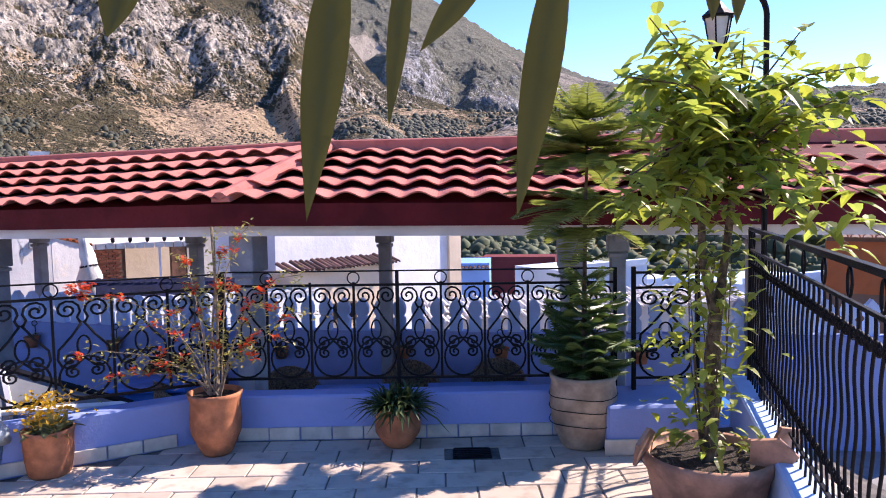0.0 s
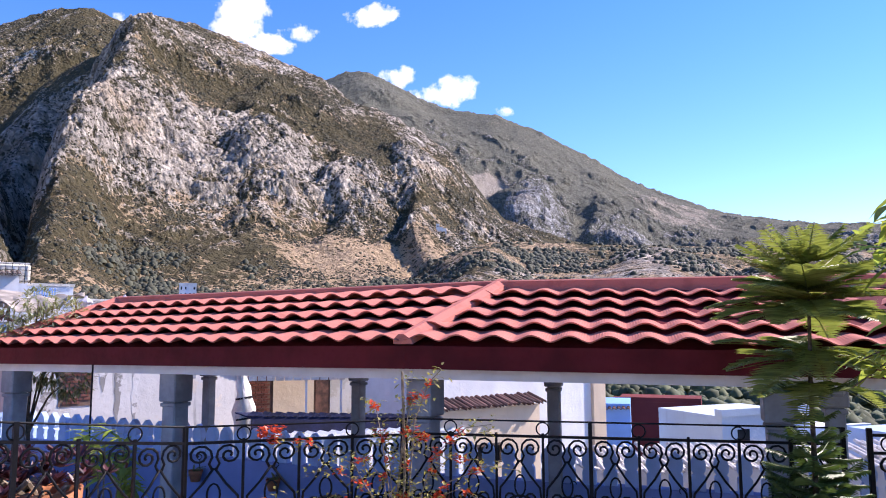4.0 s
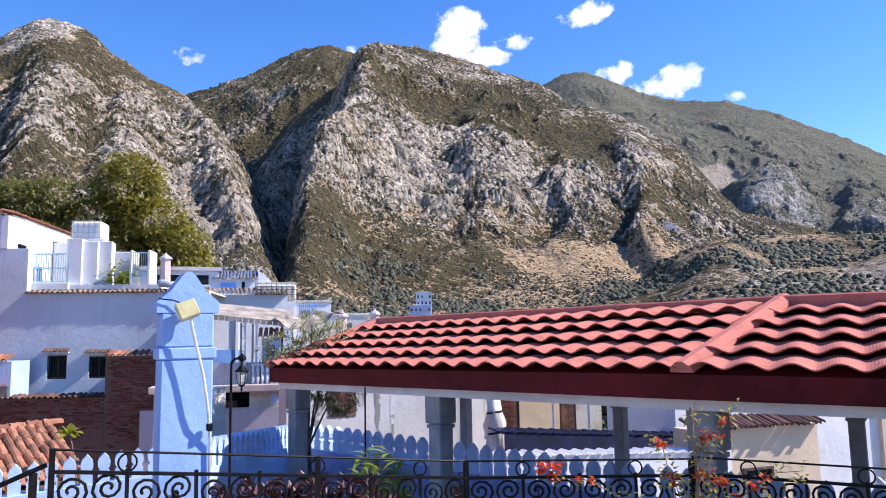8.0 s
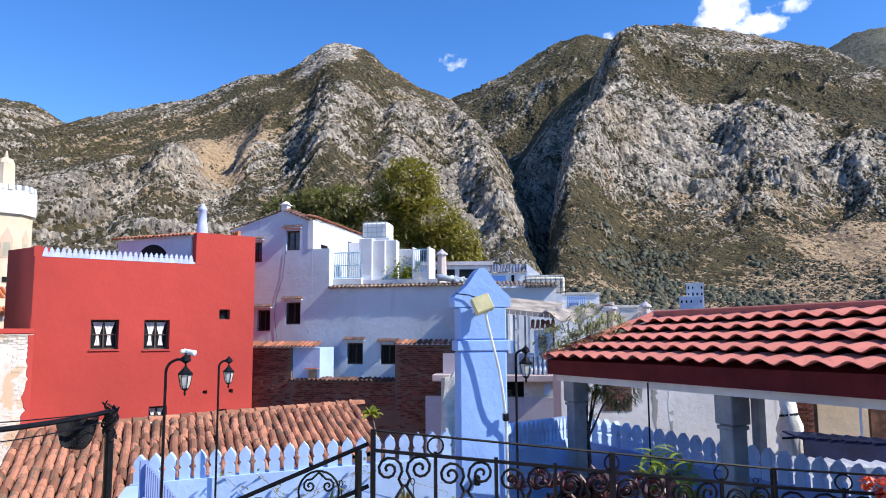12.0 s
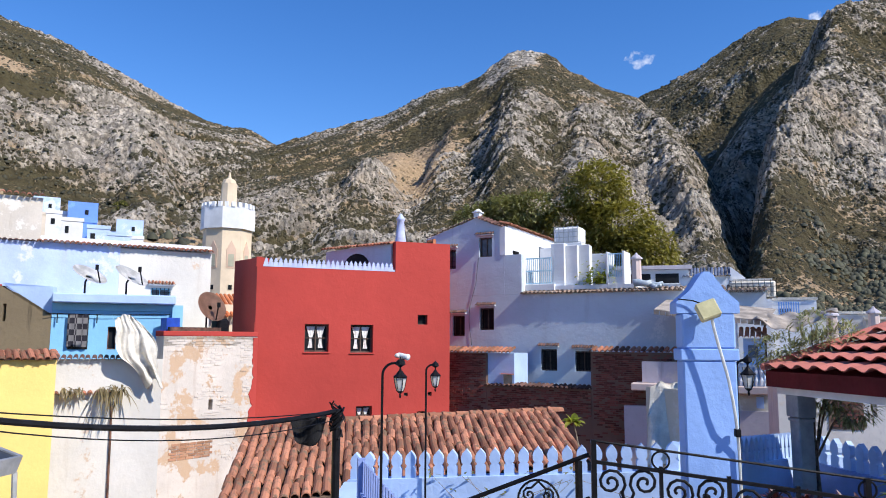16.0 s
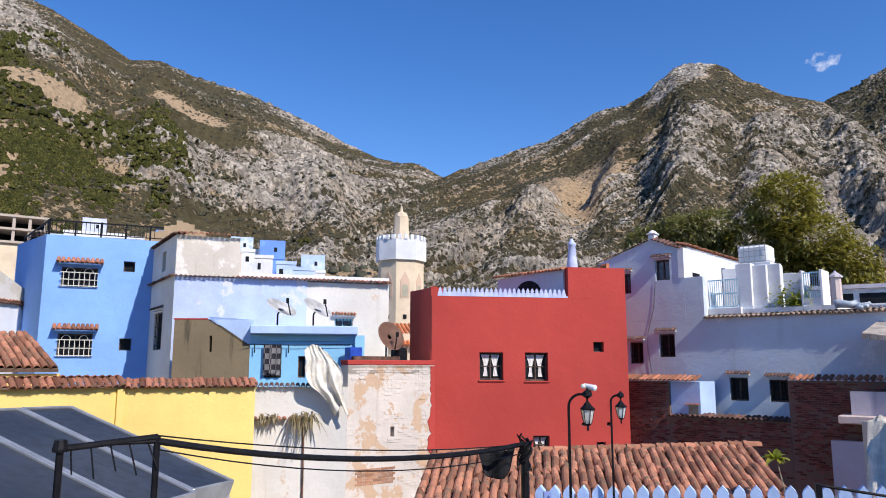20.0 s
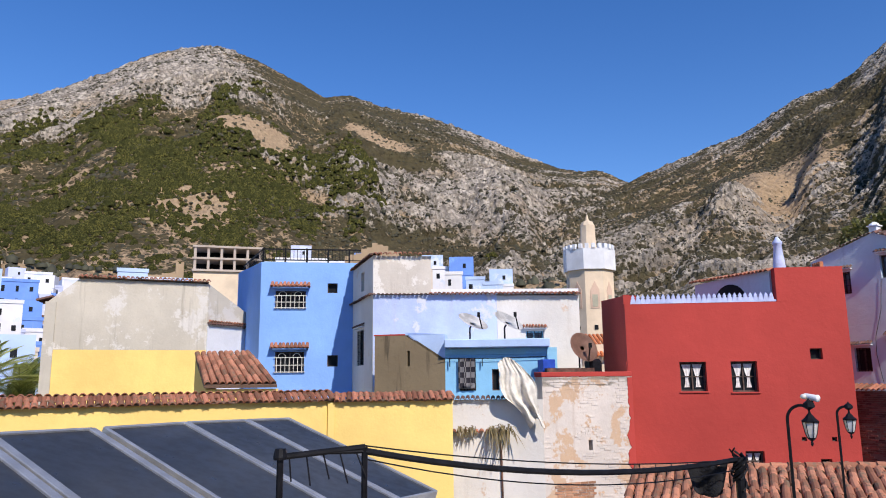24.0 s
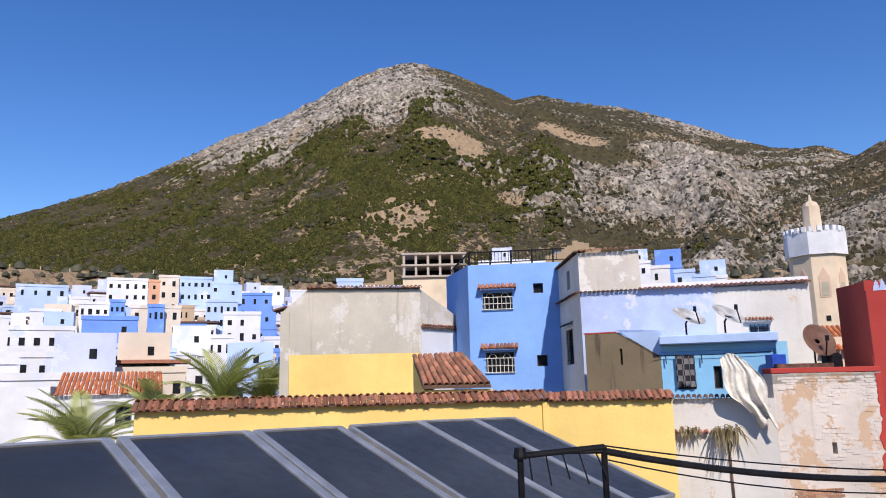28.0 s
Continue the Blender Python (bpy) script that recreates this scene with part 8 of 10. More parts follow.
brick2 = to_mesh("brick", bm_box(0, 0.16, -0.010, 0.02, 0, 0.042), M["bare_brick"])
for r in range(6):
    for c in range(5):
        shared("brick", brick2, mB2 @ Matrix.Translation((0.2 + c * 0.172 + (r % 2) * 0.05, 0, -0.42 + r * 0.052)), lw)
pale_brick = to_mesh("brick", bm_box(0, 0.15, -0.007, 0.02, 0, 0.036), M["patched"])
for r in range(56):
    for c in range(12):
        u_, z_ = c * 0.165 + (r % 2) * 0.08, -0.75 + r * 0.046
        if u_ + 0.15 < LB2 - 0.05 and z_ < 1.82 and not (0.8 < u_ < 1.1 and 0.4 < z_ < 0.7) and not (0.1 < u_ < 1.15 and z_ < -0.08) and noise.noise(Vector((u_ * 1.6, z_ * 1.3, 7))) > 0.12 + rt.uniform(-0.2, 0.2):
            shared("brick", pale_brick, mB2 @ Matrix.Translation((u_ + rt.uniform(-0.01, 0.01), rt.uniform(-0.003, 0.003), z_ + rt.uniform(-0.004, 0.004))), lw)
weed = thing("dry_weeds", "tuft of dry weeds hanging from the wall coping", "weeds")
rg = random.Random(5)
bm = bmesh.new()
for _ in range(150):
    u = rg.choice((rg.uniform(0.15, 0.5), rg.uniform(0.75, 1.2), rg.uniform(0.75, 1.2)))
    leaf_bm(bm, mB @ Vector((u, -0.1, 0.92 + rg.uniform(-0.05, 0.06))), Vector((rg.uniform(0.3, 1), rg.uniform(-0.5, 0.5), rg.uniform(-0.2, 0.7))), rg.uniform(0.12, 0.36) * (1.15 if u > 0.7 else 0.5), 0.025, rg.uniform(0.6, 1.6), segs=4)
part("stems", bm, M["dry_leaf"], weed)
tarp = thing("tarpaulin", "crumpled off-white tarpaulin hanging over the wall", "tarpaulin")
bm = bmesh.new()
bmesh.ops.create_grid(bm, x_segments=30, y_segments=46, size=0.5)
for v in bm.verts:
    u, w = v.co.x, 0.5 - v.co.y
    width = 0.36 + 0.34 * math.sin(math.pi * min(1.0, w * 1.2)) ** 1.5 - 0.10 * max(0.0, w - 0.7)
    cx = 1.13 + 0.50 * w + 0.03 * math.sin(w * 8)
    z = 2.27 - 1.24 * w - 0.45 * u * u * (1 - w) ** 2 + 0.10 * math.sin(u * 8 + 1) * w ** 3
    run = u * 15 + 1.6 * math.sin(w * 3.1 + u * 2)
    fold = 0.055 * math.sin(run) * (0.35 + w) + 0.02 * math.sin(run * 2.3 + 1) + 0.045 * noise.noise(Vector((u * 4, w * 2.5, 2))) + 0.018 * abs(noise.noise(Vector((u * 9 + w * 6, w * 9, 5))))
    v.co = mB @ Vector((cx + u * width + 0.03 * noise.noise(Vector((w * 6, u * 2, 4))), -0.16 - 0.10 * math.sin(math.pi * w) - 0.25 * u * u + fold, z + 0.03 * noise.noise(Vector((u * 6, w * 6, 8)))))
bmesh.ops.solidify(bm, geom=list(bm.faces), thickness=0.01)
part("cloth", bm, M["canvas"], tarp, smooth=True)
part("support_bar", bm_box(1.0, 1.25, -0.13, 0.15, 2.10, 2.13, mB), M["iron"], tarp)
part("support_post", bm_box(1.10, 1.13, 0.10, 0.13, 1.4, 2.12, mB), M["iron"], tarp)
pipe = thing("drain_pipe", "dark drain pipe on the patched wall", "pipe")
bm = bmesh.new()
tube(bm, [mB @ Vector((0.98, -0.03, 0.85)), mB @ Vector((1.0, -0.03, -1.2))], 0.02, 6)
part("pipe", bm, M["rust"], pipe)
junk = thing("roof_clutter", "blue crate among rusty scrap on the flat roof", "crate")
part("crate", bm_box(0.30, 0.58, 0.5, 0.75, 1.872, 2.24, mB2, 0.01), M["blue_plastic"], junk)
part("scrap_sheet", bm_box(0.3, 1.4, 0.35, 0.45, 1.984, 2.06, mB2), M["rust"], junk)
part("barrel", bm_box(1.35, 1.65, 0.4, 0.7, 1.9, 2.25, mB2, 0.06), M["iron"], junk)
part("flat_roof", slab_bm([B1, B2, (-19, 3.75), (-18.0, 2.0), (-16.4, 2.08)], 1.7, 1.87), M["grey_wall"], lw)

# -- bright blue house --
sb_ = house("bright_blue_house", "bright blue painted house with white window grilles and tiled hoods")
C0, C1 = (-18.63, -4.53), (-19.0, -2.15)
wg = dict(style="white_grille", depth=0.12, hood="clay_tile_red")
mC, LC = front(sb_, C0, C1, BASE, 4.72, "sky_wall", [((0.35, 1.08, 3.58, 4.02), wg), ((0.38, 1.07, 2.05, 2.55), wg), ((1.60, 1.84, 3.97, 4.21), dict(depth=0.1)), ((1.62, 1.87, 2.19, 2.46), dict(depth=0.1))])
part("side_wall", wall_bm((-22.0, -6.05), C0, BASE, 4.95, 0.25, top=4.72), M["sky_wall"], sb_)
part("flat_roof", slab_bm([(-18.75, -4.45), (-19.1, -2.2), (-22, -2.8), (-22, -5.9)], 4.5, 4.6), M["grey_wall"], sb_)
mCs, LCs = along((-22.0, -6.05), C0)
for k in range(5):
    part("roof_post", bm_box(0.02 + k * 0.52, 0.06 + k * 0.52, 0.05, 0.09, 4.723, 5.08, mC), M["iron"], sb_)
part("roof_rail", bm_box(0, LC, 0.055, 0.085, 5.04, 5.07, mC), M["iron"], sb_)
part("roof_rail", bm_box(0, LC, 0.055, 0.085, 4.78, 4.80, mC), M["iron"], sb_)
for k in range(26):
    part("baluster", bm_box(0.08 + k * 0.085, 0.092 + k * 0.085, 0.06, 0.075, 4.80, 5.04, mC), M["iron"], sb_)
part("roof_rail", bm_box(0.5, LCs, 0.05, 0.08, 5.06, 5.09, mCs), M["iron"], sb_)
for k in range(20):
    part("baluster", bm_box(0.55 + k * 0.16, 0.565 + k * 0.16, 0.055, 0.07, 4.72, 5.06, mCs), M["iron"], sb_)

back_ = Vector((-1.12, -0.06, 1.88))
sb_.matrix_basis = Matrix.Translation(back_) @ Matrix.Diagonal((1.09, 1.09, 1.09, 1)) @ Matrix.Translation(-back_)

# -- grey rendered house with a yellow foot --
gh = house("grey_house", "grey cement-rendered house with a yellow painted lower wall")
G0, G1 = (-19.4, -10.15), (-20.95, -6.55)
mG, LG = along(G0, G1)
bm = bmesh.new()
shape = [(0, 2.70), (LG, 2.70), (LG, 4.50), (0.75, 4.52), (0.0, 3.85)]
fa = [bm.verts.new(mG @ Vector((u, 0, z))) for u, z in shape]
fb = [bm.verts.new(mG @ Vector((u, 0.25, z))) for u, z in shape]
bm.faces.new(fa)
bm.faces.new(fb)
for i in range(5):
    bm.faces.new((fa[i], fa[(i + 1) % 5], fb[(i + 1) % 5], fb[i]))
bmesh.ops.recalc_face_normals(bm, faces=bm.faces)
part("wall", bm, M["grey_wall"], gh)
part("lower_wall", bm_box(0, LG, 0, 0.25, BASE, 2.698, mG), M["yellow_wall"], gh)
part("coping_bed", bm_box(0.72, LG, -0.06, 0.25, 4.525, 4.56, mG), M["mortar"], gh)
tile_row(gh, mG, 0.7, LG + 0.05, 4.53, 0.14, 0.2, "clay_tile_old", r=0.055, rise=0.25, step=0.11)
G2 = (-22.9, -5.6)
part("side_wall", wall_bm(G1, G2, BASE, 4.5, 0.25, top=3.55), M["grey_wall"], gh)
mg2, lg2 = along(G1, G2)
part("white_dado", bm_box(0.003, lg2, -0.03, -0.003, BASE, 3.34, mg2), M["fresh_white"], gh)
tile_row(gh, mg2, 0.0, lg2, 3.38, 0.12, 0.0, "clay_tile_dark", r=0.05, rise=0.5)
tile_row(gh, mg2 @ Matrix.Translation((0.05, 0.06, 0)), 0.0, lg2, 3.45, 0.10, 0.06, "clay_tile_old", r=0.05, rise=0.6)
part("side_wall", wall_bm((-24.5, -11.6), G0, BASE, 3.9, 0.25, [(2.6, 3.4, 1.9, 3.2)]), M["grey_wall"], gh)
mg3, lg3 = along((-24.5, -11.6), G0)
part("arch_shutter", bm_box(2.6, 3.4, 0.12, 0.15, 1.9, 3.2, mg3), M["dark_pane"], gh)
tile_row(gh, mg3, 0.0, lg3, 3.92, 0.22, 0.15, "clay_tile_dark", r=0.06, rise=0.3)

# -- yellow garden wall with tile coping and its hooded niche --
yw = house("yellow_wall", "yellow painted wall with a coping of red barrel tiles", "wall")
Y0, Y1, Y2 = (-11.3, -8.3), (-14.55, -2.1), (-14.97, 0.05)
m1, l1 = along(Y0, Y1)
m2, l2 = along(Y1, Y2)
part("wall", bm_box(0, l1, 0, 0.35, BASE, 1.50, m1), M["yellow_wall"], yw)
part("wall", bm_box(0.004, l2, -0.01, 0.34, BASE, 1.48, m2), M["yellow_wall"], yw)
part("buttress", bm_box(l1 - 0.12, l1, -0.06, 0.0, BASE, 1.48, m1), M["yellow_wall"], yw)
part("coping_bed", bm_box(-0.05, l1, -0.09, 0.33, 1.503, 1.545, m1), M["mortar"], yw)
part("coping_bed", bm_box(0.0, l2, -0.09, 0.33, 1.483, 1.525, m2), M["mortar"], yw)
tile_row(yw, m1, -0.05, l1, 1.50, 0.12, 0.16, "clay_tile_old", r=0.052, rise=0.50, step=0.108, jitter=0.03)
tile_row(yw, m1 @ Matrix.Translation((0.054, 0.12, 0)), -0.05, l1, 1.55, 0.10, 0.14, "clay_tile_old", r=0.052, rise=0.35, step=0.108, jitter=0.03)
tile_row(yw, m2, 0, l2, 1.48, 0.12, 0.16, "clay_tile_old", r=0.052, rise=0.50, step=0.108, jitter=0.03)
tile_row(yw, m2 @ Matrix.Translation((0.054, 0.12, 0)), 0, l2, 1.53, 0.10, 0.14, "clay_tile_old", r=0.052, rise=0.35, step=0.108, jitter=0.03)
tile_row(yw, m1 @ Matrix.Translation((0, 0.36, 0)), -0.05, l1, 1.66, 0.18, 0.1, "clay_tile_old", r=0.055, rise=-0.1, step=0.12)
ht = house("tiled_niche", "small yellow outbuilding with a clay tile roof", "shed")
N0, N1, N2, N3 = Vector((-15.05, -4.62, 1.80)), Vector((-15.30, -3.30, 1.80)), Vector((-16.65, -4.19, 2.42)), Vector((-16.35, -5.25, 2.38))
sheet("roof_deck", [N0, N1, N2, N3], 0.06, M["mortar"], ht)
part("wall", wall_bm((N0.x - 0.1, N0.y), (N1.x - 0.1, N1.y), BASE, 1.72, 0.2), M["yellow_wall"], ht)
part("side_wall", wall_bm((N3.x, N3.y), (N0.x - 0.1, N0.y + 0.005), BASE, 2.30, 0.2, top=1.73), M["yellow_wall"], ht)
e1 = (N1 - N0).normalized()
for c in range(10):
    for r in range(6):
        a, b = N0.lerp(N1, (c + 0.5) / 10), N3.lerp(N2, (c + 0.5) / 10)
        d = b - a
        dy = d.normalized()
        dx = (e1 - dy * e1.dot(dy)).normalized()
        nz = dx.cross(dy)
        o = a + d * (r / 6) + Vector((0, 0, 0.015))
        shared("roof_tile", clay(0.31, 0.062, "clay_tile"), Matrix(((dx.x, dy.x, nz.x, o.x), (dx.y, dy.y, nz.y, o.y), (dx.z, dy.z, nz.z, o.z), (0, 0, 0, 1))) @ Matrix.Rotation(0.12, 4, "X") @ Matrix.Rotation(rt.uniform(-0.05, 0.05), 4, "Z"), ht)

# -- minaret --
M["minaret_trim"] = plaster("rose_beige_plaster", (0.62, 0.44, 0.33), stain=(0.5, 0.36, 0.28), amount=0.2)
M["minaret_screen"] = plaster("sage_grey_screen", (0.42, 0.40, 0.30), stain=(0.3, 0.28, 0.2), amount=0.3)
mn = house("minaret", "cream octagonal minaret with a white crenellated gallery", "minaret")
mx, my = -50.3, 9.75
def octagon(bm, r0, r1, z0, z1, steps=8):
    lathe(bm, [(r0, z0), (r1, z1)], steps, Matrix.Translation((mx, my, 0)) @ Matrix.Rotation(math.pi / 8, 4, "Z"))
bm = bmesh.new()
octagon(bm, 1.62, 1.60, BASE, 8.9)
part("shaft", bm, M["cream_wall"], mn)
bm = bmesh.new()
octagon(bm, 1.78, 1.78, 8.9, 10.3)
part("gallery", bm, M["fresh_white"], mn)
for k in range(24):
    a = 2 * math.pi * k / 24
    part("crenel", bm_box(-0.12, 0.12, -0.1, 0.1, 10.3, 10.62, Matrix.Translation((mx + 1.62 * math.cos(a), my + 1.62 * math.sin(a), 0)) @ Matrix.Rotation(a + math.pi / 2, 4, "Z")), M["fresh_white"], mn)
bm = bmesh.new()
octagon(bm, 0.55, 0.5, 10.3, 12.1)
lathe(bm, [(0.5, 12.1), (0.4, 12.35), (0.12, 12.5), (0.05, 12.9)], 8, Matrix.Translation((mx, my, 0)))
part("lantern_turret", bm, M["cream_wall"], mn)
for k in range(8):
    a = math.pi / 8 * 2 * k
    mk_ = Matrix.Translation((mx, my, 0)) @ Matrix.Rotation(a, 4, "Z")
    bm = bmesh.new()
    pts_ = [(-0.30, 6.3), (0.30, 6.3), (0.30, 7.5), (0.0, 8.1), (-0.30, 7.5)]
    f_ = [bm.verts.new(mk_ @ Vector((1.51, y, z))) for y, z in pts_]
    g_ = [bm.verts.new(mk_ @ Vector((1.47, y, z))) for y, z in pts_]
    bm.faces.new(f_)
    for i in range(5):
        bm.faces.new((f_[i], f_[(i + 1) % 5], g_[(i + 1) % 5], g_[i]))
    part("blind_arch", bm, M["minaret_trim"], mn)
    part("arch_panel", bm_box(1.50, 1.525, -0.18, 0.18, 6.4, 7.2, mk_), M["minaret_screen"], mn)
    part("slit_window", bm_box(1.50, 1.53, -0.12, 0.12, 4.9, 5.2, mk_), M["dark_pane"], mn)
mq = house("mosque_roof", "orange-tiled low roof beside the minaret", "roof")
part("wall", bm_box(-30, -27, 4.6, 7.5, BASE, 3.0), M["cream_wall"], mq)
mqm, mql = along((-26.8, 4.4), (-27.2, 7.8))
for r in range(4):
    tile_row(mq, mqm @ Matrix.Translation((0, r * 0.36, 0)), 0, mql, 2.55 + r * 0.20, 0.2, 0.25, "clay_tile_orange", r=0.07, rise=0.55)

# ---- solar collectors on the next roof ----
def solar(name, a, b, c, d, label, rim=0.022):
    """A glazed collector on its four corners: top left, top right, bottom right, bottom left."""
    t_ = thing(name, label, "solar panel", group="solar collectors")
    a, b, c, d = (Vector(v) for v in (a, b, c, d))
    n = (b - a).cross(d - a).normalized()
    n = n if n.z > 0 else -n
    bm = bmesh.new()
    up, lo = [bm.verts.new(v) for v in (a, b, c, d)], [bm.verts.new(v - n * 0.06) for v in (a, b, c, d)]
    bm.faces.new(up)
    bm.faces.new(lo)
    for i in range(4):
        bm.faces.new((up[i], up[(i + 1) % 4], lo[(i + 1) % 4], lo[i]))
    bmesh.ops.recalc_face_normals(bm, faces=bm.faces)
    part("absorber", bm, M["panel"], t_)
    for p, q in ((a, b), (b, c), (d, c), (a, d)):
        bm = bmesh.new()
        e = (q - p).normalized()
        side = n.cross(e)
        mm = Matrix(((e.x, side.x, n.x, p.x), (e.y, side.y, n.y, p.y), (e.z, side.z, n.z, p.z), (0, 0, 0, 1)))
        w = rim if (p, q) in ((b, c), (a, d)) else 0.008
        box(bm, -0.005, (q - p).length + 0.005, -w, w, -0.085, 0.012, mm, 0.004)
        part("frame", bm, M["alu"], t_)
    bm = bmesh.new()
    tube(bm, [a - n * 0.03 + (a - b).normalized() * 0.02, a - n * 0.03 + (a - b).normalized() * 0.09], 0.016, 8)
    part("pipe_stub", bm, M["iron"], t_)
    for p in (b, c):
        bm = bmesh.new()
        tube(bm, [p - n * 0.08, Vector((p.x, p.y, 0.55))], 0.015, 5)
        part("leg", bm, M["alu"], t_)
    return t_


solar_top = [(-3.02, -2.52, 1.69), (-3.64, -2.27, 1.68), (-3.70, -2.24, 1.68), (-4.25, -2.01, 1.665), (-4.30, -1.985, 1.665), (-4.82, -1.80, 1.65), (-4.89, -1.765, 1.65), (-5.35, -1.53, 1.645), (-5.38, -1.52, 1.645), (-5.83, -1.32, 1.63), (-5.86, -1.31, 1.63), (-6.18, -1.12, 1.62)]
slope_dir = Vector((0.62, 1.02, -0.40))
for k in range(6):
    a, b = Vector(solar_top[2 * k]), Vector(solar_top[2 * k + 1])
    ln_ = 1.0 if k < 5 else 0.98
    solar("solar_collector", a, b, b + slope_dir * ln_, a + slope_dir * ln_, "dark glazed solar collector in a dull aluminium frame", 0.022 if k < 3 else 0.011)
tagged(part("neighbour_roof", slab_bm([(-2.9, -3.4), (-6.9, -1.9), (-6.3, 0.6), (-5.0, 1.1), (-3.0, -0.6)], 0.35, 0.55), M["grey_wall"]), "grey flat roof under the solar collectors", "roof", kind="structure")
tagged(part("neighbour_house", slab_bm([(-2.9, -3.3), (-6.8, -1.8), (-6.25, 0.55), (-5.0, 1.05), (-3.05, -0.6)], -9.2, 0.348), M["white_wall"]), "whitewashed neighbouring house below its flat roof", "house", kind="structure")

# black frame, pole and cables
fr = thing("steel_gantry", "black steel frame carrying bundled cables", "frame")
for pts_ in ([(-3.94, -0.67, 0.55), (-3.94, -0.67, 1.60)], [(-4.09, -0.374, 0.55), (-4.09, -0.374, 1.62)], [(-3.94, -0.67, 1.60), (-4.09, -0.374, 1.62)]):
    bm = bmesh.new()
    tube(bm, pts_, 0.0125, 8)
    part("tube", bm, M["iron"], fr)
bm = bmesh.new()
lathe(bm, [(0.024, -0.01), (0.026, 0.0), (0.02, 0.03)], 10, Matrix.Translation((-3.94, -0.67, 1.60)))
part("end_cap", bm, M["iron"], fr)
pole = thing("cable_pole", "black pole wrapped with a tangle of cables", "pole")
bm = bmesh.new()
tube(bm, [(-5.17, 1.50, -0.3), (-5.17, 1.50, 1.45)], 0.024, 8)
part("pole", bm, M["iron"], pole)
for k in range(7):
    bm = bmesh.new()
    r = 0.03 + 0.006 * (k % 3)
    tube(bm, [(-5.17 + r * math.cos(q_ * 0.7 + k), 1.50 + r * math.sin(q_ * 0.7 + k), 1.28 + 0.02 * q_ + 0.01 * k) for q_ in range(9)], 0.006, 4)
    part("cable_loop", bm, M["iron"], pole)


def cable(pts_, r, label, mat="iron", sag=0.03, n=14):
    t_ = thing("cable", label, "cable", group="overhead cables")
    a, b = Vector(pts_[0]), Vector(pts_[1])
    bm = bmesh.new()
    tube(bm, [a.lerp(b, k / n) - Vector((0, 0, 4 * sag * (k / n) * (1 - k / n))) for k in range(n + 1)], r, 6)
    part("strand", bm, M[mat], t_)


cable(((-4.09, -0.374, 1.605), (-5.17, 1.50, 1.44)), 0.0135, "thick black cable bundle between frame and pole", sag=0.075)
cable(((-4.015, -0.52, 1.61), (-4.09, -0.374, 1.605)), 0.010, "thick black cable bundle along the frame", sag=0.0)
for dz, sg in ((-0.03, 0.09), (0.02, 0.045)):
    cable(((-4.09, -0.374, 1.605 + dz), (-5.17, 1.50, 1.42 + dz)), 0.003, "thin black overhead wire", sag=sg)
for k in range(5):
    cable(((-3.955 - 0.03 * k, -0.64 + 0.059 * k, 1.60), (-3.95 - 0.03 * k, -0.63 + 0.066 * k, 1.51 - 0.02 * (k % 2))), 0.003, "loose wire end dangling from the frame", sag=0.0, n=3)
rag = thing("hanging_cloth", "black cloth slung over the cables beside the pole", "cloth")
bm = bmesh.new()
bmesh.ops.create_grid(bm, x_segments=10, y_segments=8, size=0.5)
for v in bm.verts:
    u, w = v.co.x, 0.5 - v.co.y
    v.co = Vector((-5.20 + 0.03 * math.sin(u * 9), 1.34 + u * (0.24 - 0.06 * w), 1.41 - 0.16 * w * (1 - 1.1 * u * u) + 0.01 * noise.noise(Vector((u * 8, w * 8, 0)))))
bmesh.ops.solidify(bm, geom=list(bm.faces), thickness=0.006)
part("cloth", bm, M["black_cloth"], rag, smooth=True)

# ---- trees ----
def tree(name, label, base, trunk_h, lobes, n_leaf, leaf, mat, seed, trunk_r=0.2, category="tree", slim=0.5):
    """A tree: tapered trunk, limbs into each lobe (x, y, z, rx, rz) of the crown, and a crown of small leaf clumps."""
    t_ = thing(name, label, category, at=base)
    rg_ = random.Random(seed)
    bm = bmesh.new()
    tube(bm, [(0, 0, 0), (0.03, 0.02, trunk_h * 0.5), (0, 0, trunk_h)], trunk_r, 8, taper=trunk_r * 0.6)
    for x, y, z, rx, rz in lobes:
        tube(bm, [(0, 0, trunk_h * 0.85), (x * 0.5, y * 0.5, (trunk_h + z) * 0.5), (x, y, z)], trunk_r * 0.45, 6, taper=trunk_r * 0.12)
    part("trunk", bm, M["bark"], t_)
    bm = bmesh.new()
    total = sum(l[3] ** 2 * l[4] for l in lobes)
    for x, y, z, rx, rz in lobes:
        for _ in range(int(n_leaf * rx * rx * rz / total)):
            d = rand_dir(rg_, -1, 1)
            rad = rg_.uniform(0.45, 1.0) ** 0.5 * (0.8 + 0.35 * noise.noise(d * 2.3 + Vector((x, y, z))))
            c = Vector((x + d.x * rx * rad, y + d.y * rx * rad, z + d.z * rz * rad))
            leaf_bm(bm, c, (d + rand_dir(rg_, -0.6, 0.6)).normalized(), leaf * rg_.uniform(0.6, 1.2), leaf * slim, 0.3, segs=2)
    part("crown", bm, mat, t_)
    return t_


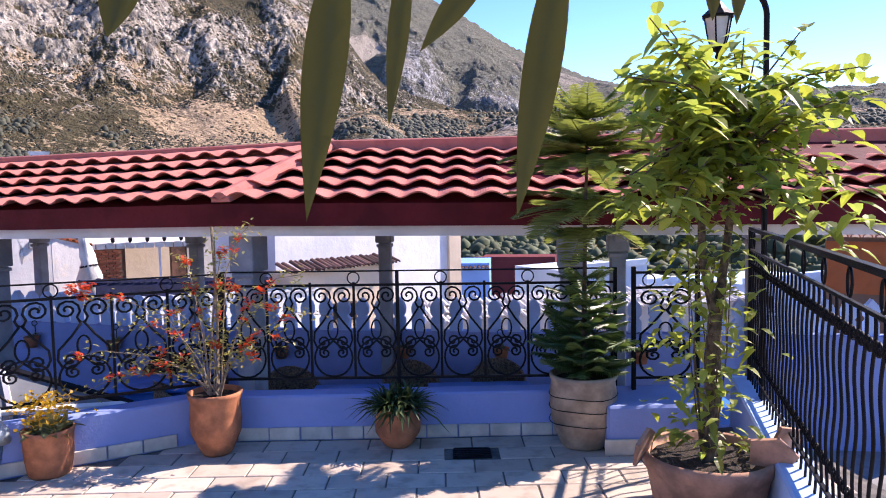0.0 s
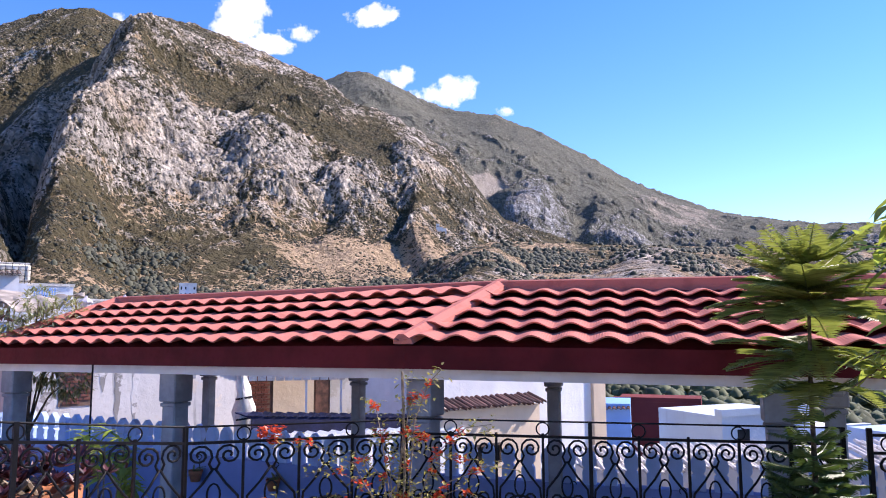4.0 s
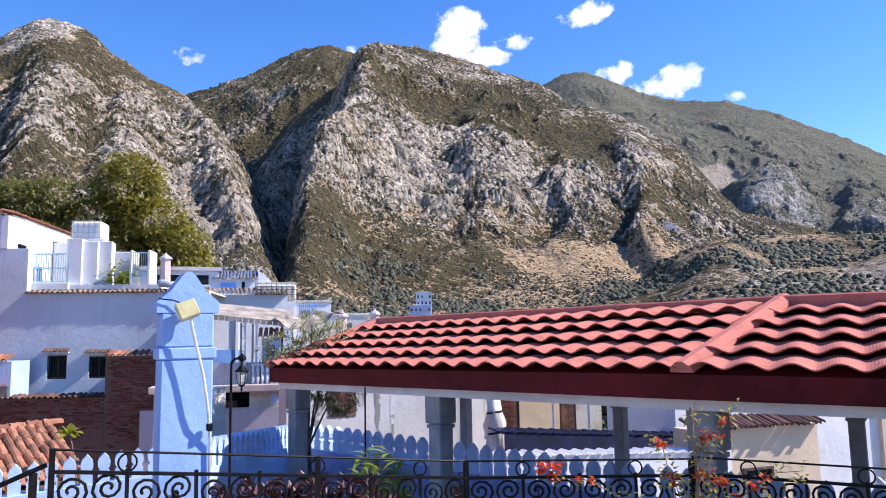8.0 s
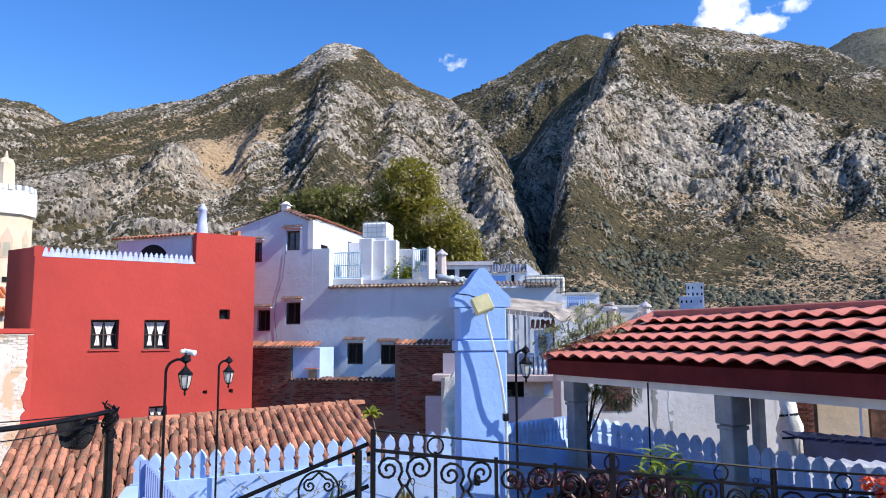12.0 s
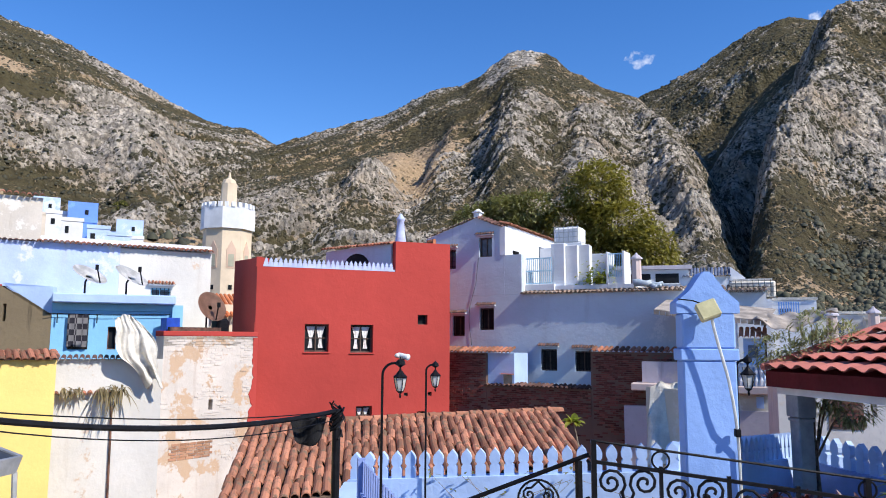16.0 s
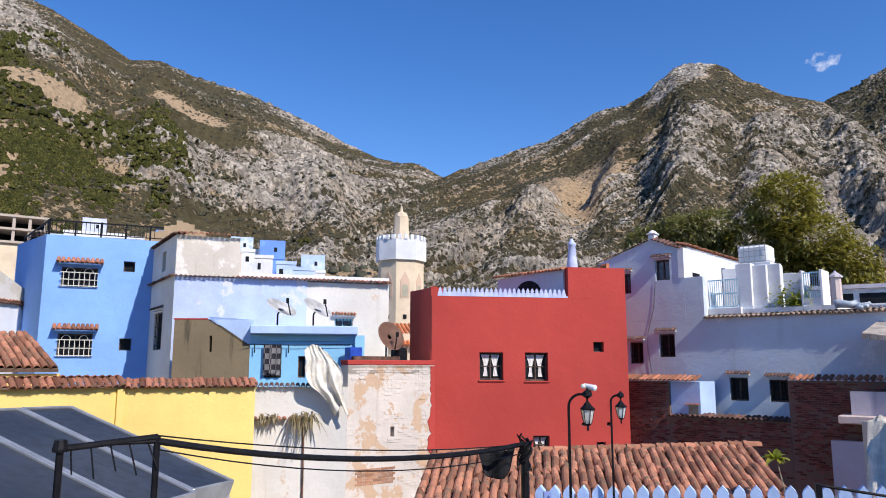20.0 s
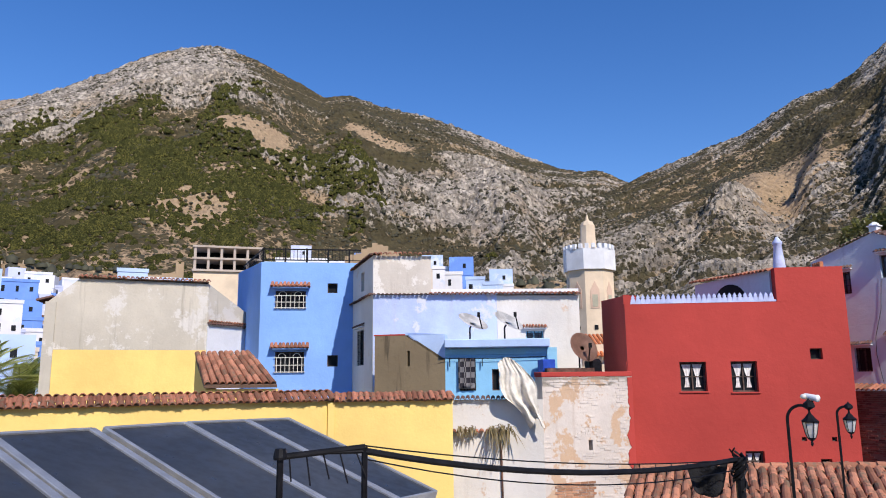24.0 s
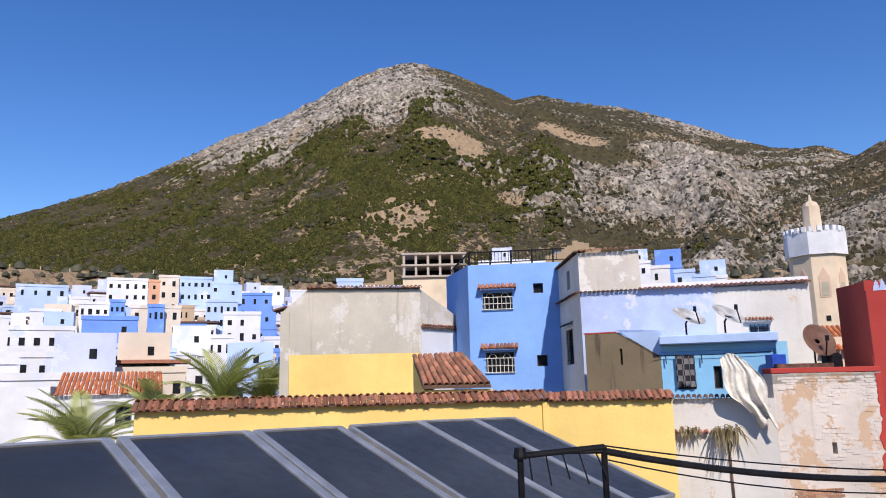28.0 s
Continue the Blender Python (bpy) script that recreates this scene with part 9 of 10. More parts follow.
tree("large_tree", "large yellow-green tree rising behind the pale blue house", (-25.5, 20.5, -9.2), 12.0,
     [(0, 0, 17.4, 1.8, 1.5), (0.7, 0.6, 15.9, 2.0, 1.4), (1.3, 1.2, 15.0, 1.9, 1.1), (-0.7, -0.9, 16.1, 1.5, 1.2), (0.2, 0.2, 18.1, 1.2, 0.9), (1.1, 1.4, 14.4, 2.0, 1.1), (-0.2, 0, 14.9, 2.0, 1.3)], 13500, 0.24, M["tree_leaf"], 61, 0.3)
tree("large_tree", "broad olive-brown tree crown behind the roof terrace", (-27.9, 17.4, -9.2), 11.6,
     [(0, 0, 16.5, 1.6, 1.1), (-0.7, -1.0, 16.2, 1.5, 1.0), (0.7, 0.9, 16.7, 1.4, 1.0), (0.2, 0.3, 15.2, 2.0, 1.2)], 9000, 0.24, M["olive_leaf"], 62, 0.28)
tree("olive_tree", "slender olive tree standing behind the gazebo", (-6.3, 7.4, LOWER), 1.6,
     [(0, 0, 2.5, 0.34, 0.26), (0.25, 0.2, 2.65, 0.32, 0.26), (-0.25, -0.2, 2.55, 0.32, 0.26), (0.05, 0.0, 2.85, 0.25, 0.18), (0.3, 0.25, 1.95, 0.28, 0.25), (0.1, 0.1, 2.1, 0.25, 0.3)], 2600, 0.10, M["pale_olive"], 63, 0.035, slim=0.22)

frond_bm = bmesh.new()
for k in range(34):
    u = k / 33
    c = Vector((1.5 * u, 0, 0.75 * u - 1.15 * u * u))
    for f in (1, -1):
        leaf_bm(frond_bm, c, Vector((0.75, f * 0.8, 0.15 - 0.35 * u)), 0.42 * (0.35 + math.sin(math.pi * (0.12 + 0.83 * u))) * 0.75, 0.028, 0.25, segs=2)
tube(frond_bm, [(1.5 * u / 8, 0, 0.75 * u / 8 - 1.15 * (u / 8) ** 2) for u in range(9)], 0.018, 5, taper=0.005)
frond_me = to_mesh("frond", frond_bm, M["palm_leaf"])


def palm(base, height, size, seed, n=26):
    rg_ = random.Random(seed)
    t_ = thing("palm_tree", "date palm with arching green fronds above the wall", "palm tree", group="palm trees", at=base)
    bm = bmesh.new()
    lathe(bm, [(0.24, 0), (0.2, height * 0.5), (0.21, height), (0.1, height + 0.2)], 10)
    part("trunk", bm, M["bark"], t_)
    for k in range(n):
        lift = rg_.uniform(0.0, 1.3)
        shared("frond", frond_me, Matrix.Translation((0, 0, height)) @ Matrix.Rotation(2.4 * k + rg_.uniform(-0.2, 0.2), 4, "Z") @ Matrix.Rotation(-lift, 4, "Y") @ Matrix.Diagonal((size, size, size, 1)), t_)


palm((-19.6, -12.1, -9.2), 10.45, 1.25, 1, 28)
palm((-20.6, -11.3, -9.2), 10.4, 1.0, 4, 20)
palm((-17.9, -12.9, -9.2), 10.0, 1.0, 2, 20)
palm((-13.75, -11.5, -9.2), 9.72, 1.0, 3, 24)

# ---- the white town on the slope ----
TOWN_MATS = []
for k, (nm, col, pt_) in enumerate((("white", (0.76, 0.75, 0.75), (0.62, 0.67, 0.75)), ("pale_blue", (0.47, 0.60, 0.83), (0.66, 0.71, 0.80)), ("lilac", (0.55, 0.59, 0.76), (0.62, 0.66, 0.78)),
                                    ("strong_blue", (0.16, 0.31, 0.72), (0.22, 0.40, 0.78)), ("sand", (0.52, 0.38, 0.25), (0.58, 0.47, 0.35)), ("cream", (0.70, 0.60, 0.48), (0.72, 0.67, 0.60)), ("peach", (0.66, 0.36, 0.22), (0.66, 0.48, 0.36)))):
    TOWN_MATS.append(plaster("town_%s_limewash" % nm, col, stain=(0.45, 0.42, 0.40), patch=pt_, patch_lo=0.55, amount=0.2, scale=0.3))
town_win = to_mesh("window", bm_box(-0.21, 0.21, -0.03, 0.02, -0.30, 0.30), M["dark_pane"])
town_sill = to_mesh("window_hood", bm_box(-0.30, 0.30, -0.14, 0.0, 0.36, 0.42), M["clay_tile_dark"])
TOWN_LABELS = ["whitewashed flat-roofed town house with small dark windows", "pale blue flat-roofed town house with small dark windows", "lilac-washed flat-roofed town house with small windows",
               "strong blue town house with a flat roof", "sand-coloured town house with a flat roof", "cream flat-roofed town house with dark windows", "peach-coloured town house with a flat roof"]


def town_house(az, dist, w, z_top, h, mat_i, depth=6.0, floors=2, hoods=False, roof=None, turn=0.0, across=None, pitch=1.25):
    """A plain town house seen from its front; az, dist: where its front stands as seen from the terrace."""
    a = radians(az)
    c = Vector((HOME[0] - dist * math.sin(a), HOME[1] + dist * math.cos(a), 0))
    m = Matrix.Translation(c) @ Matrix.Rotation(a + turn, 4, "Z")
    t_ = thing("town_house", TOWN_LABELS[mat_i], "house", group="town on the slope")
    t_.matrix_basis = m
    part("wall", bm_box(-w / 2, w / 2, 0, depth, -9.3, z_top), TOWN_MATS[mat_i], t_)
    part("parapet", bm_box(-w / 2 - 0.06, w / 2 + 0.06, -0.06, 0.25, z_top + 0.003, z_top + 0.30), TOWN_MATS[mat_i], t_)
    n = max(2, int(w / 0.8)) if across is None else across
    for f in range(floors):
        for k in range(n):
            if rt.random() < (0.14 if across is None else 0.04):
                continue
            p = Matrix.Translation((-w / 2 + w * (k + 0.5) / n, 0, z_top - min(0.75, 0.55 * pitch) - f * pitch)) @ Matrix.Diagonal((rt.uniform(0.6, 0.95) * min(1.0, 1.3 * w / n), 1, rt.uniform(0.6, 0.95) * min(1.15, pitch), 1))
            win = shared("window", town_win, p, t_)
            if hoods:
                shared("window_hood", town_sill, Matrix.Identity(4), win)
    if rt.random() < 0.3:
        rx_ = rt.uniform(-w / 4, w / 4)
        part("roof_room", bm_box(rx_ - 1.2, rx_ + 1.2, 1.2, 3.8, z_top, z_top + 2.0), TOWN_MATS[rt.choice((0, 1, 2, mat_i))], t_)
        shared("window", town_win, Matrix.Translation((rx_ + 0.3, 1.2, z_top + 1.1)) @ Matrix.Diagonal((0.7, 1, 0.7, 1)), t_)
    if roof:
        part("tiled_roof", bm_box(-w / 2 - 0.2, w / 2 + 0.2, -0.2, 2.5, z_top + 0.455, z_top + 0.62), M[roof], t_)
    return t_


rt = random.Random(81)
for rowk in range(10):
    dist = 126 - rowk * 7.6
    zt = 2.3 + (dist - 50) * 0.195
    az = 115.5 + rt.uniform(0, 2)
    while az < 140.5:
        w = rt.uniform(1.8, 4.8) * (0.55 + 0.45 * dist / 110)
        da = math.degrees(w / dist)
        if rt.random() < 0.93 and not (az < 117 and dist < 70):
            town_house(az + da / 2, dist + rt.uniform(-2, 2), w, zt + rt.uniform(-1.3, 0.7), 8, rt.choice((0, 0, 0, 0, 0, 0, 1, 1, 1, 1, 2, 2, 2, 3, 4, 5, 5)), floors=rt.choice((2, 2, 3)), hoods=rt.random() < 0.2, turn=rt.uniform(-0.3, 0.3), roof="clay_tile_dark" if rt.random() < 0.10 else None)
        az += da * rt.uniform(0.88, 1.02)
# the taller houses of the town: azimuth, distance, width, height of the roof, wash, windows across, storeys, storey height
for az, dist, w, zt, mi, n_, fl, ph in (
        (129.7, 94, 4.5, 14.6, 0, 5, 3, 1.29), (127.9, 94, 1.3, 14.5, 6, 1, 3, 1.17), (126.9, 94, 2.3, 15.1, 5, 2, 3, 1.39), (125.0, 99, 4.0, 15.7, 1, 5, 2, 1.6), (122.9, 96, 3.1, 14.7, 1, 4, 2, 1.6),
        (120.7, 86, 3.8, 12.1, 3, 3, 2, 1.28), (119.5, 100, 2.9, 14.8, 0, 3, 1, 1.6)):
    town_house(az, dist, w, zt, 8, mi, floors=fl, across=n_, pitch=ph)
for az, dist, w, zt, mi, n_, fl, ph in (
        (130.7, 58, 3.7, 6.8, 3, 2, 2, 1.48), (127.7, 72, 4.3, 9.1, 5, 4, 2, 1.26), (131.8, 84, 2.9, 10.6, 0, 4, 1, 1.6), (130.3, 84, 1.5, 10.9, 3, 3, 1, 1.6), (127.7, 71, 1.4, 9.1, 3, 3, 1, 1.48),
        (123.1, 77, 3.1, 10.3, 1, 5, 2, 1.35), (125.6, 82, 1.6, 10.2, 4, 3, 1, 1.53), (125.1, 62, 1.9, 6.6, 3, 3, 2, 0.94), (121.6, 66, 3.1, 8.0, 0, 3, 2, 1.23), (135.2, 55, 4.3, 5.8, 0, 5, 2, 1.35),
        (134.8, 76, 2.5, 9.0, 0, 1, 1, 1.6), (135.1, 102, 5.7, 14.5, 1, 4, 1, 1.6)):
    town_house(az, dist, w, zt, 8, mi, floors=fl, across=n_, pitch=ph)
for az, dist, w, zt, mi, n_, fl, ph in (
        (130.7, 52, 1.5, 4.5, 1, 2, 1, 1.6), (128.8, 52, 1.9, 4.0, 0, 3, 1, 1.3), (127.0, 48, 1.3, 4.0, 1, 0, 0, 1.6), (128.6, 50, 1.7, 3.3, 5, 2, 1, 0.8), (121.2, 54, 1.7, 4.3, 0, 2, 1, 1.05),
        (125.5, 50, 1.4, 3.9, 0, 3, 1, 1.5), (123.5, 57, 2.5, 5.4, 0, 4, 1, 1.6)):
    town_house(az, dist, w, zt, 8, mi, floors=fl, across=n_, pitch=ph, depth=4)
# houses further along the hillside above the roofs
for az, dist, w, zt, mi in ((113.5, 62, 2.2, 10.4, 1), (110.3, 75, 3.0, 11.5, 1), (105.5, 72, 4.0, 12.6, 2), (104.2, 80, 5.0, 14.2, 1), (101.3, 85, 6, 15.5, 0), (99.0, 85, 5, 15.3, 0), (96.5, 82, 3, 14.2, 3), (112.0, 90, 6, 13.5, 0),
                            (90.2, 72, 2.2, 12.6, 0), (88.6, 70, 1.8, 11.7, 3), (87.7, 66, 1.7, 10.7, 1), (86.3, 66, 1.8, 10.2, 1), (89.4, 64, 1.5, 10.9, 0), (87.0, 76, 2.2, 11.6, 0), (91.2, 80, 1.6, 13.6, 5), (85.4, 74, 1.8, 11.0, 0), (107.8, 66, 3, 10.6, 3)):
    town_house(az, dist, w, zt, 6, mi, depth=4, floors=1)
# unfinished concrete building
cf = thing("concrete_shell", "unfinished concrete building with open floors", "building", group="town on the slope", at=Matrix.Translation((-58.4, -17.4, 0)) @ Matrix.Rotation(radians(107), 4, "Z"))
M["concrete"] = plaster("raw_concrete", (0.46, 0.39, 0.33), stain=(0.25, 0.2, 0.18), amount=0.4)
part("base", bm_box(-2.6, 2.0, 0, 5, -9.3, 10.4), M["cream_wall"], cf)
for z in (10.4, 11.35, 12.3):
    part("floor_slab", bm_box(-2.7, 2.7, -0.2, 5, z, z + 0.16), M["concrete"], cf)
for k in range(6):
    for z in (10.56, 11.51):
        part("column", bm_box(-2.6 + k * 1.0, -2.4 + k * 1.0, -0.1, 0.1, z, z + 0.79), M["concrete"], cf)
# black wall replaces the shade deep within the open floors
part("back_wall", bm_box(-2.6, 2.6, 2.5, 2.7, 10.4, 12.3), M["dark_pane"], cf)
# old fortress walls
M["tabia"] = plaster("ochre_rammed_earth", (0.40, 0.29, 0.18), stain=(0.22, 0.16, 0.10), amount=0.5)
fo = thing("fortress_wall", "ochre crumbling town wall on the slope", "wall")
for k, (x0, x1, z) in enumerate([(-3.2 + 0.6 * k, -2.6 + 0.6 * k, 15.3 + 1.5 * max(0.0, 1 - abs(k - 5.5) / 4.5) + (0.18 if k % 2 else 0.0)) for k in range(11)]):
    part("wall_section", bm_box(x0, x1, 0, 1.2, -9.3, z, Matrix.Translation((-80.8, -8.0, 0)) @ Matrix.Rotation(radians(96), 4, "Z")), M["tabia"], fo)
fo2 = thing("fortress_wall", "long ochre town wall with a crenellated tower", "wall")
for x0, x1, z in [(-6 + k, -5 + k, 17.2 + 0.16 * k + 0.12 * (k % 2)) for k in range(9)] + [(3, 3.4, 20.3), (3.4, 3.8, 20.0), (3.8, 4.2, 20.3)]:
    part("wall_section", bm_box(x0, x1, 0, 1.2, -9.3, z, Matrix.Translation((-112.3, -45.0, 0)) @ Matrix.Rotation(radians(112), 4, "Z")), M["tabia"], fo2)
# terrace road along the hillside
bush_at, post_at = [], []
rd = thing("hillside_road", "pale earth road banked along the hillside", "road")
for a0, a1, r_, z in ((78, 92, 120, 17.5), (128, 150, 150, 24.0), (113, 128, 150, 23.0), (93, 114, 124, 16.5)):
    bm = bmesh.new()
    prev = None
    for k in range(49):
        a = radians(a0 + (a1 - a0) * k / 48)
        dz = 0.9 * noise.noise(Vector((a * 22, r_, 3)))
        row = []
        for i, (q_, zz) in enumerate(((r_ - 22, -9.3), (r_ - 9, z - 7.0), (r_ - 5, z - 4.2), (r_, z - 1.6), (r_ + 3, z), (r_ + 9, z + 0.4), (r_ + 40, -9.3))):
            q_ += 2.2 * noise.noise(Vector((a * 60, i * 3.1, 5)))
            row.append(bm.verts.new((HOME[0] - q_ * math.sin(a), HOME[1] + q_ * math.cos(a), zz + dz + (0.8 * noise.noise(Vector((a * 90, i * 2.3, 9))) if i < 4 else 0.0))))
            if 0 < i < 5 and rt.random() < 0.8:
                bush_at.append(tuple(row[-1].co + Vector((rt.uniform(-1.5, 1.5), rt.uniform(-1.5, 1.5), 0.1))))
        if prev:
            for i in range(6):
                bm.faces.new((prev[i], row[i], row[i + 1], prev[i + 1]))
        prev = row
        if a0 > 100 and k % 4 == 0:
            post_at.append(row[4].co.copy())
    bmesh.ops.recalc_face_normals(bm, faces=bm.faces)
    part("embankment", bm, M["mountain"], rd)
road_post = to_mesh("guard_post", bm_box(-0.06, 0.06, -0.06, 0.06, -0.1, 0.6), M["cream_wall"])
for p in post_at:
    shared("guard_post", road_post, Matrix.Translation(p), rd)
clumps("hillside_bushes", "low green bushes dotted over the sandy bank", "bushes", np.array(bush_at), np.random.RandomState(12), (0.7, 2.2), 1.0, M["grove"])
# near white house with an orange tiled roof
nw = house("low_white_house", "low white house with an orange tiled roof behind the palm")
NW0, NW1 = (-17.3, -18.6), (-20.3, -14.7)
mN, LN = front(nw, NW0, NW1, BASE, 1.72, "fresh_white", [((2.55, 3.0, 0.75, 1.5), dict(depth=0.12, pane="dark_pane", frame_mat="blue_grey_pane")), ((3.75, 4.2, 0.75, 1.5), dict(depth=0.12, frame_mat="blue_grey_pane"))])
part("flat_roof", slab_bm([NW0, NW1, (-24.5, -17.5), (-21.5, -21.5)], 1.4, 1.5), M["fresh_white"], nw)
for r in range(5):
    tile_row(nw, mN @ Matrix.Translation((0, r * 0.36, 0)), 2.1, LN + 0.1, 1.72 + r * 0.13, 0.15, 0.28, "clay_tile_orange", r=0.055, rise=0.36)
part("side_block", bm_box(-2.0, 2.0, -0.02, 3, BASE, 2.0, mN), M["fresh_white"], nw)
for az, dist, w, zt, mi in ((133, 34, 5.0, 2.3, 0), (128.5, 38, 4.0, 2.6, 5), (124, 42, 5.0, 2.9, 0), (120.5, 40, 4.0, 2.2, 1), (137, 44, 6, 3.6, 0), (141, 36, 6, 3.0, 0), (147, 34, 7, 3.0, 1)):
    town_house(az, dist, w, zt, 6, mi, depth=5, floors=1, roof="clay_tile_red" if mi == 5 else None)

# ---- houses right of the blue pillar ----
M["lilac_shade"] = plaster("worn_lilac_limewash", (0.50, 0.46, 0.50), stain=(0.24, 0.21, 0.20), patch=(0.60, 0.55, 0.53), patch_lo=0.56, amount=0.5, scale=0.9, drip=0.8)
M["rosy_ledge"] = plaster("dusty_pink_render", (0.62, 0.49, 0.44), stain=(0.36, 0.28, 0.25), amount=0.4)
M["slate_tile"] = roof_paint("glazed_slate_blue_tile", (0.10, 0.13, 0.21), (0.16, 0.17, 0.2), 0.5, vary=0.35)
M["awning_canvas"] = plain("dirty_beige_canvas", (0.42, 0.36, 0.30), 0.95, 0.2, 3, bump=0.5, dist=0.02)
mh = house("white_terrace_house", "white house with a blue dado under a long canvas awning")
mH, LH = along((-15.6, 13.9), (-13.2, 16.2))
part("wall", bm_box(0.88, 2.9, 0, 2.2, BASE, 3.08, mH), M["fresh_white"], mh)
part("side_bay", bm_box(-0.6, 0.877, 0.25, 2.2, BASE, 3.10, mH), M["lav_wall"], mh)
part("blue_dado", bm_box(0.75, 1.70, -0.02, -0.003, 1.0, 1.63, mH), M["sky_wall"], mh)
tile_row(mh, mH, -0.65, 2.95, 3.09, 0.16, 0.1, "lichen_tile", r=0.05, rise=0.25)
tile_row(mh, mH @ Matrix.Translation((0, 0.3, 0)), -0.65, 2.95, 3.16, 0.12, 0.5, "lichen_tile", r=0.055, rise=0.22)
part("white_door", bm_box(1.55, 1.62, -0.05, -0.003, 1.0, 2.6, mH), M["white_beam"], mh)
cb = house("caged_roof_tank", "white roof tank behind a wire grid", "water tank")
mcb = mH @ Matrix.Translation((2.62, 0.3, 0))
part("tank", bm_box(-0.55, 0.55, 0.02, 0.7, 2.95, 3.40, mcb, 0.05), M["canvas"], cb)
for k in range(9):
    part("cage_bar", bm_box(-0.56 + k * 0.139, -0.549 + k * 0.139, -0.02, -0.008, 2.9, 3.42, mcb), M["iron"], cb)
for k in range(4):
    part("cage_bar", bm_box(-0.56, 0.56, -0.007, 0.003, 2.95 + k * 0.145, 2.961 + k * 0.145, mcb), M["iron"], cb)
mBl, LBl = along((-12.9, 11.1), (-10.1, 13.1))
bal = house("balcony_house", "weathered house front with a terrace ledge and an open store below")
part("terrace_wall", bm_box(0.0, 2.0, 0.0, 0.15, 0.96, 1.40, mBl), M["lilac_shade"], bal)
part("ledge", bm_box(-0.2, 2.6, -0.22, 1.6, 0.80, 0.955, mBl, 0.02), M["rosy_ledge"], bal)
# near-black back stands in for the shade inside the open store
part("store_back", bm_box(-0.2, 2.6, 1.0, 1.1, -0.2, 0.80, mBl), M["dark_pane"], bal)
part("store_pier", bm_box(1.78, 2.6, 0.05, 0.9, -0.2, 0.797, mBl), M["grey_wall"], bal)
part("lower_wall", bm_box(-0.4, 3.4, 0.0, 0.2, BASE, 0.46, mBl), M["lilac_shade"], bal)
part("lit_panel", bm_box(2.22, 2.36, 0.02, 0.046, 0.52, 0.74, mBl), M["light_blue"], bal)
part("store_bench", bm_box(0.8, 1.5, 0.3, 0.6, 0.46, 0.58, mBl), M["frame_brown"], bal)
part("balcony_rail", bm_box(1.83, 2.6, -0.16, -0.08, 1.33, 1.38, mBl), M["fresh_white"], bal)
for k in range(8):
    bm = bmesh.new()
    lathe(bm, [(0.025, 0.957), (0.04, 1.06), (0.018, 1.15), (0.04, 1.25), (0.022, 1.328)], 7, mBl @ Matrix.Translation((1.87 + k * 0.095, -0.12, 0)))
    part("baluster", bm, M["fresh_white"], bal)
aw = thing("canvas_awning", "long dirty-beige canvas awning with a scalloped edge over the terrace", "awning")
def on(u, y, z):
    return mBl @ Vector((u, y, z))
sheet("canvas", [on(0.3, -0.1, 2.50), on(2.5, -0.1, 2.25), on(2.6, 1.6, 2.55), on(0.3, 1.6, 2.80)], 0.02, M["awning_canvas"], aw)
for k in range(18):
    z_ = 2.49 - 0.1136 * (0.3 + k * 2.2 / 18 - 0.3)
    part("scallop", bm_box(0.3 + k * 2.2 / 18, 0.3 + (k + 0.9) * 2.2 / 18, -0.108, -0.1, z_ - 0.10, z_, mBl, 0.003), M["awning_canvas"], aw)
for u in (0.78, 0.84, 1.60, 1.68, 1.84, 1.92):
    part("awning_post", bm_box(u - 0.02, u + 0.02, -0.06, -0.02, 0.957, 2.42 - 0.1136 * u, mBl), M["white_beam" if u in (0.84, 1.68, 1.92) else "grey_post"], aw)
for z_ in (1.62, 1.9, 2.15):
    part("cross_bar", bm_box(1.62, 1.66, -0.05, -0.03, z_, z_ + 0.02, mBl), M["grey_post"], aw)
drape = thing("draped_canvas", "sagging beige canvas sheet tied beside the awning", "awning")
bm = bmesh.new()
bmesh.ops.create_grid(bm, x_segments=22, y_segments=10, size=0.5)
for v in bm.verts:
    u_, w_ = v.co.x + 0.5, v.co.y + 0.5
    v.co = on(2.30 + 1.45 * u_, -0.3 + 1.1 * w_, 2.30 + 0.08 * w_ + 0.12 * u_ - 0.30 * math.sin(math.pi * min(1, u_ * 1.15)) * (1 - w_) ** 2 + 0.035 * math.sin(u_ * 23 + w_ * 5))
bmesh.ops.solidify(bm, geom=list(bm.faces), thickness=0.01)
part("cloth", bm, M["awning_canvas"], drape, smooth=True)
for u in (2.42, 3.60):
    part("drape_post", bm_box(u - 0.02, u + 0.02, 0.4, 0.44, 0.3, 2.30, mBl), M["rust"], drape)
ki = house("blue_kiosk", "small pale blue roof kiosk with a red tiled cap", "kiosk")
part("wall", bm_box(2.03, 2.40, -0.05, 0.35, 0.957, 1.90, mBl), M["light_blue"], ki)
part("window", bm_box(2.12, 2.30, -0.075, -0.052, 1.52, 1.76, mBl), M["blue_grey_pane"], ki)
tile_row(ki, mBl @ Matrix.Translation((0, -0.05, 0)), 1.95, 2.48, 1.91, 0.10, 0.22, "clay_tile_red", r=0.045, rise=0.6)
tile_row(ki, mBl @ Matrix.Translation((2.40, -0.12, 0)) @ Matrix.Rotation(math.pi / 2, 4, "Z"), 0.0, 0.5, 1.91, 0.10, 0.22, "clay_tile_red", r=0.045, rise=0.6)
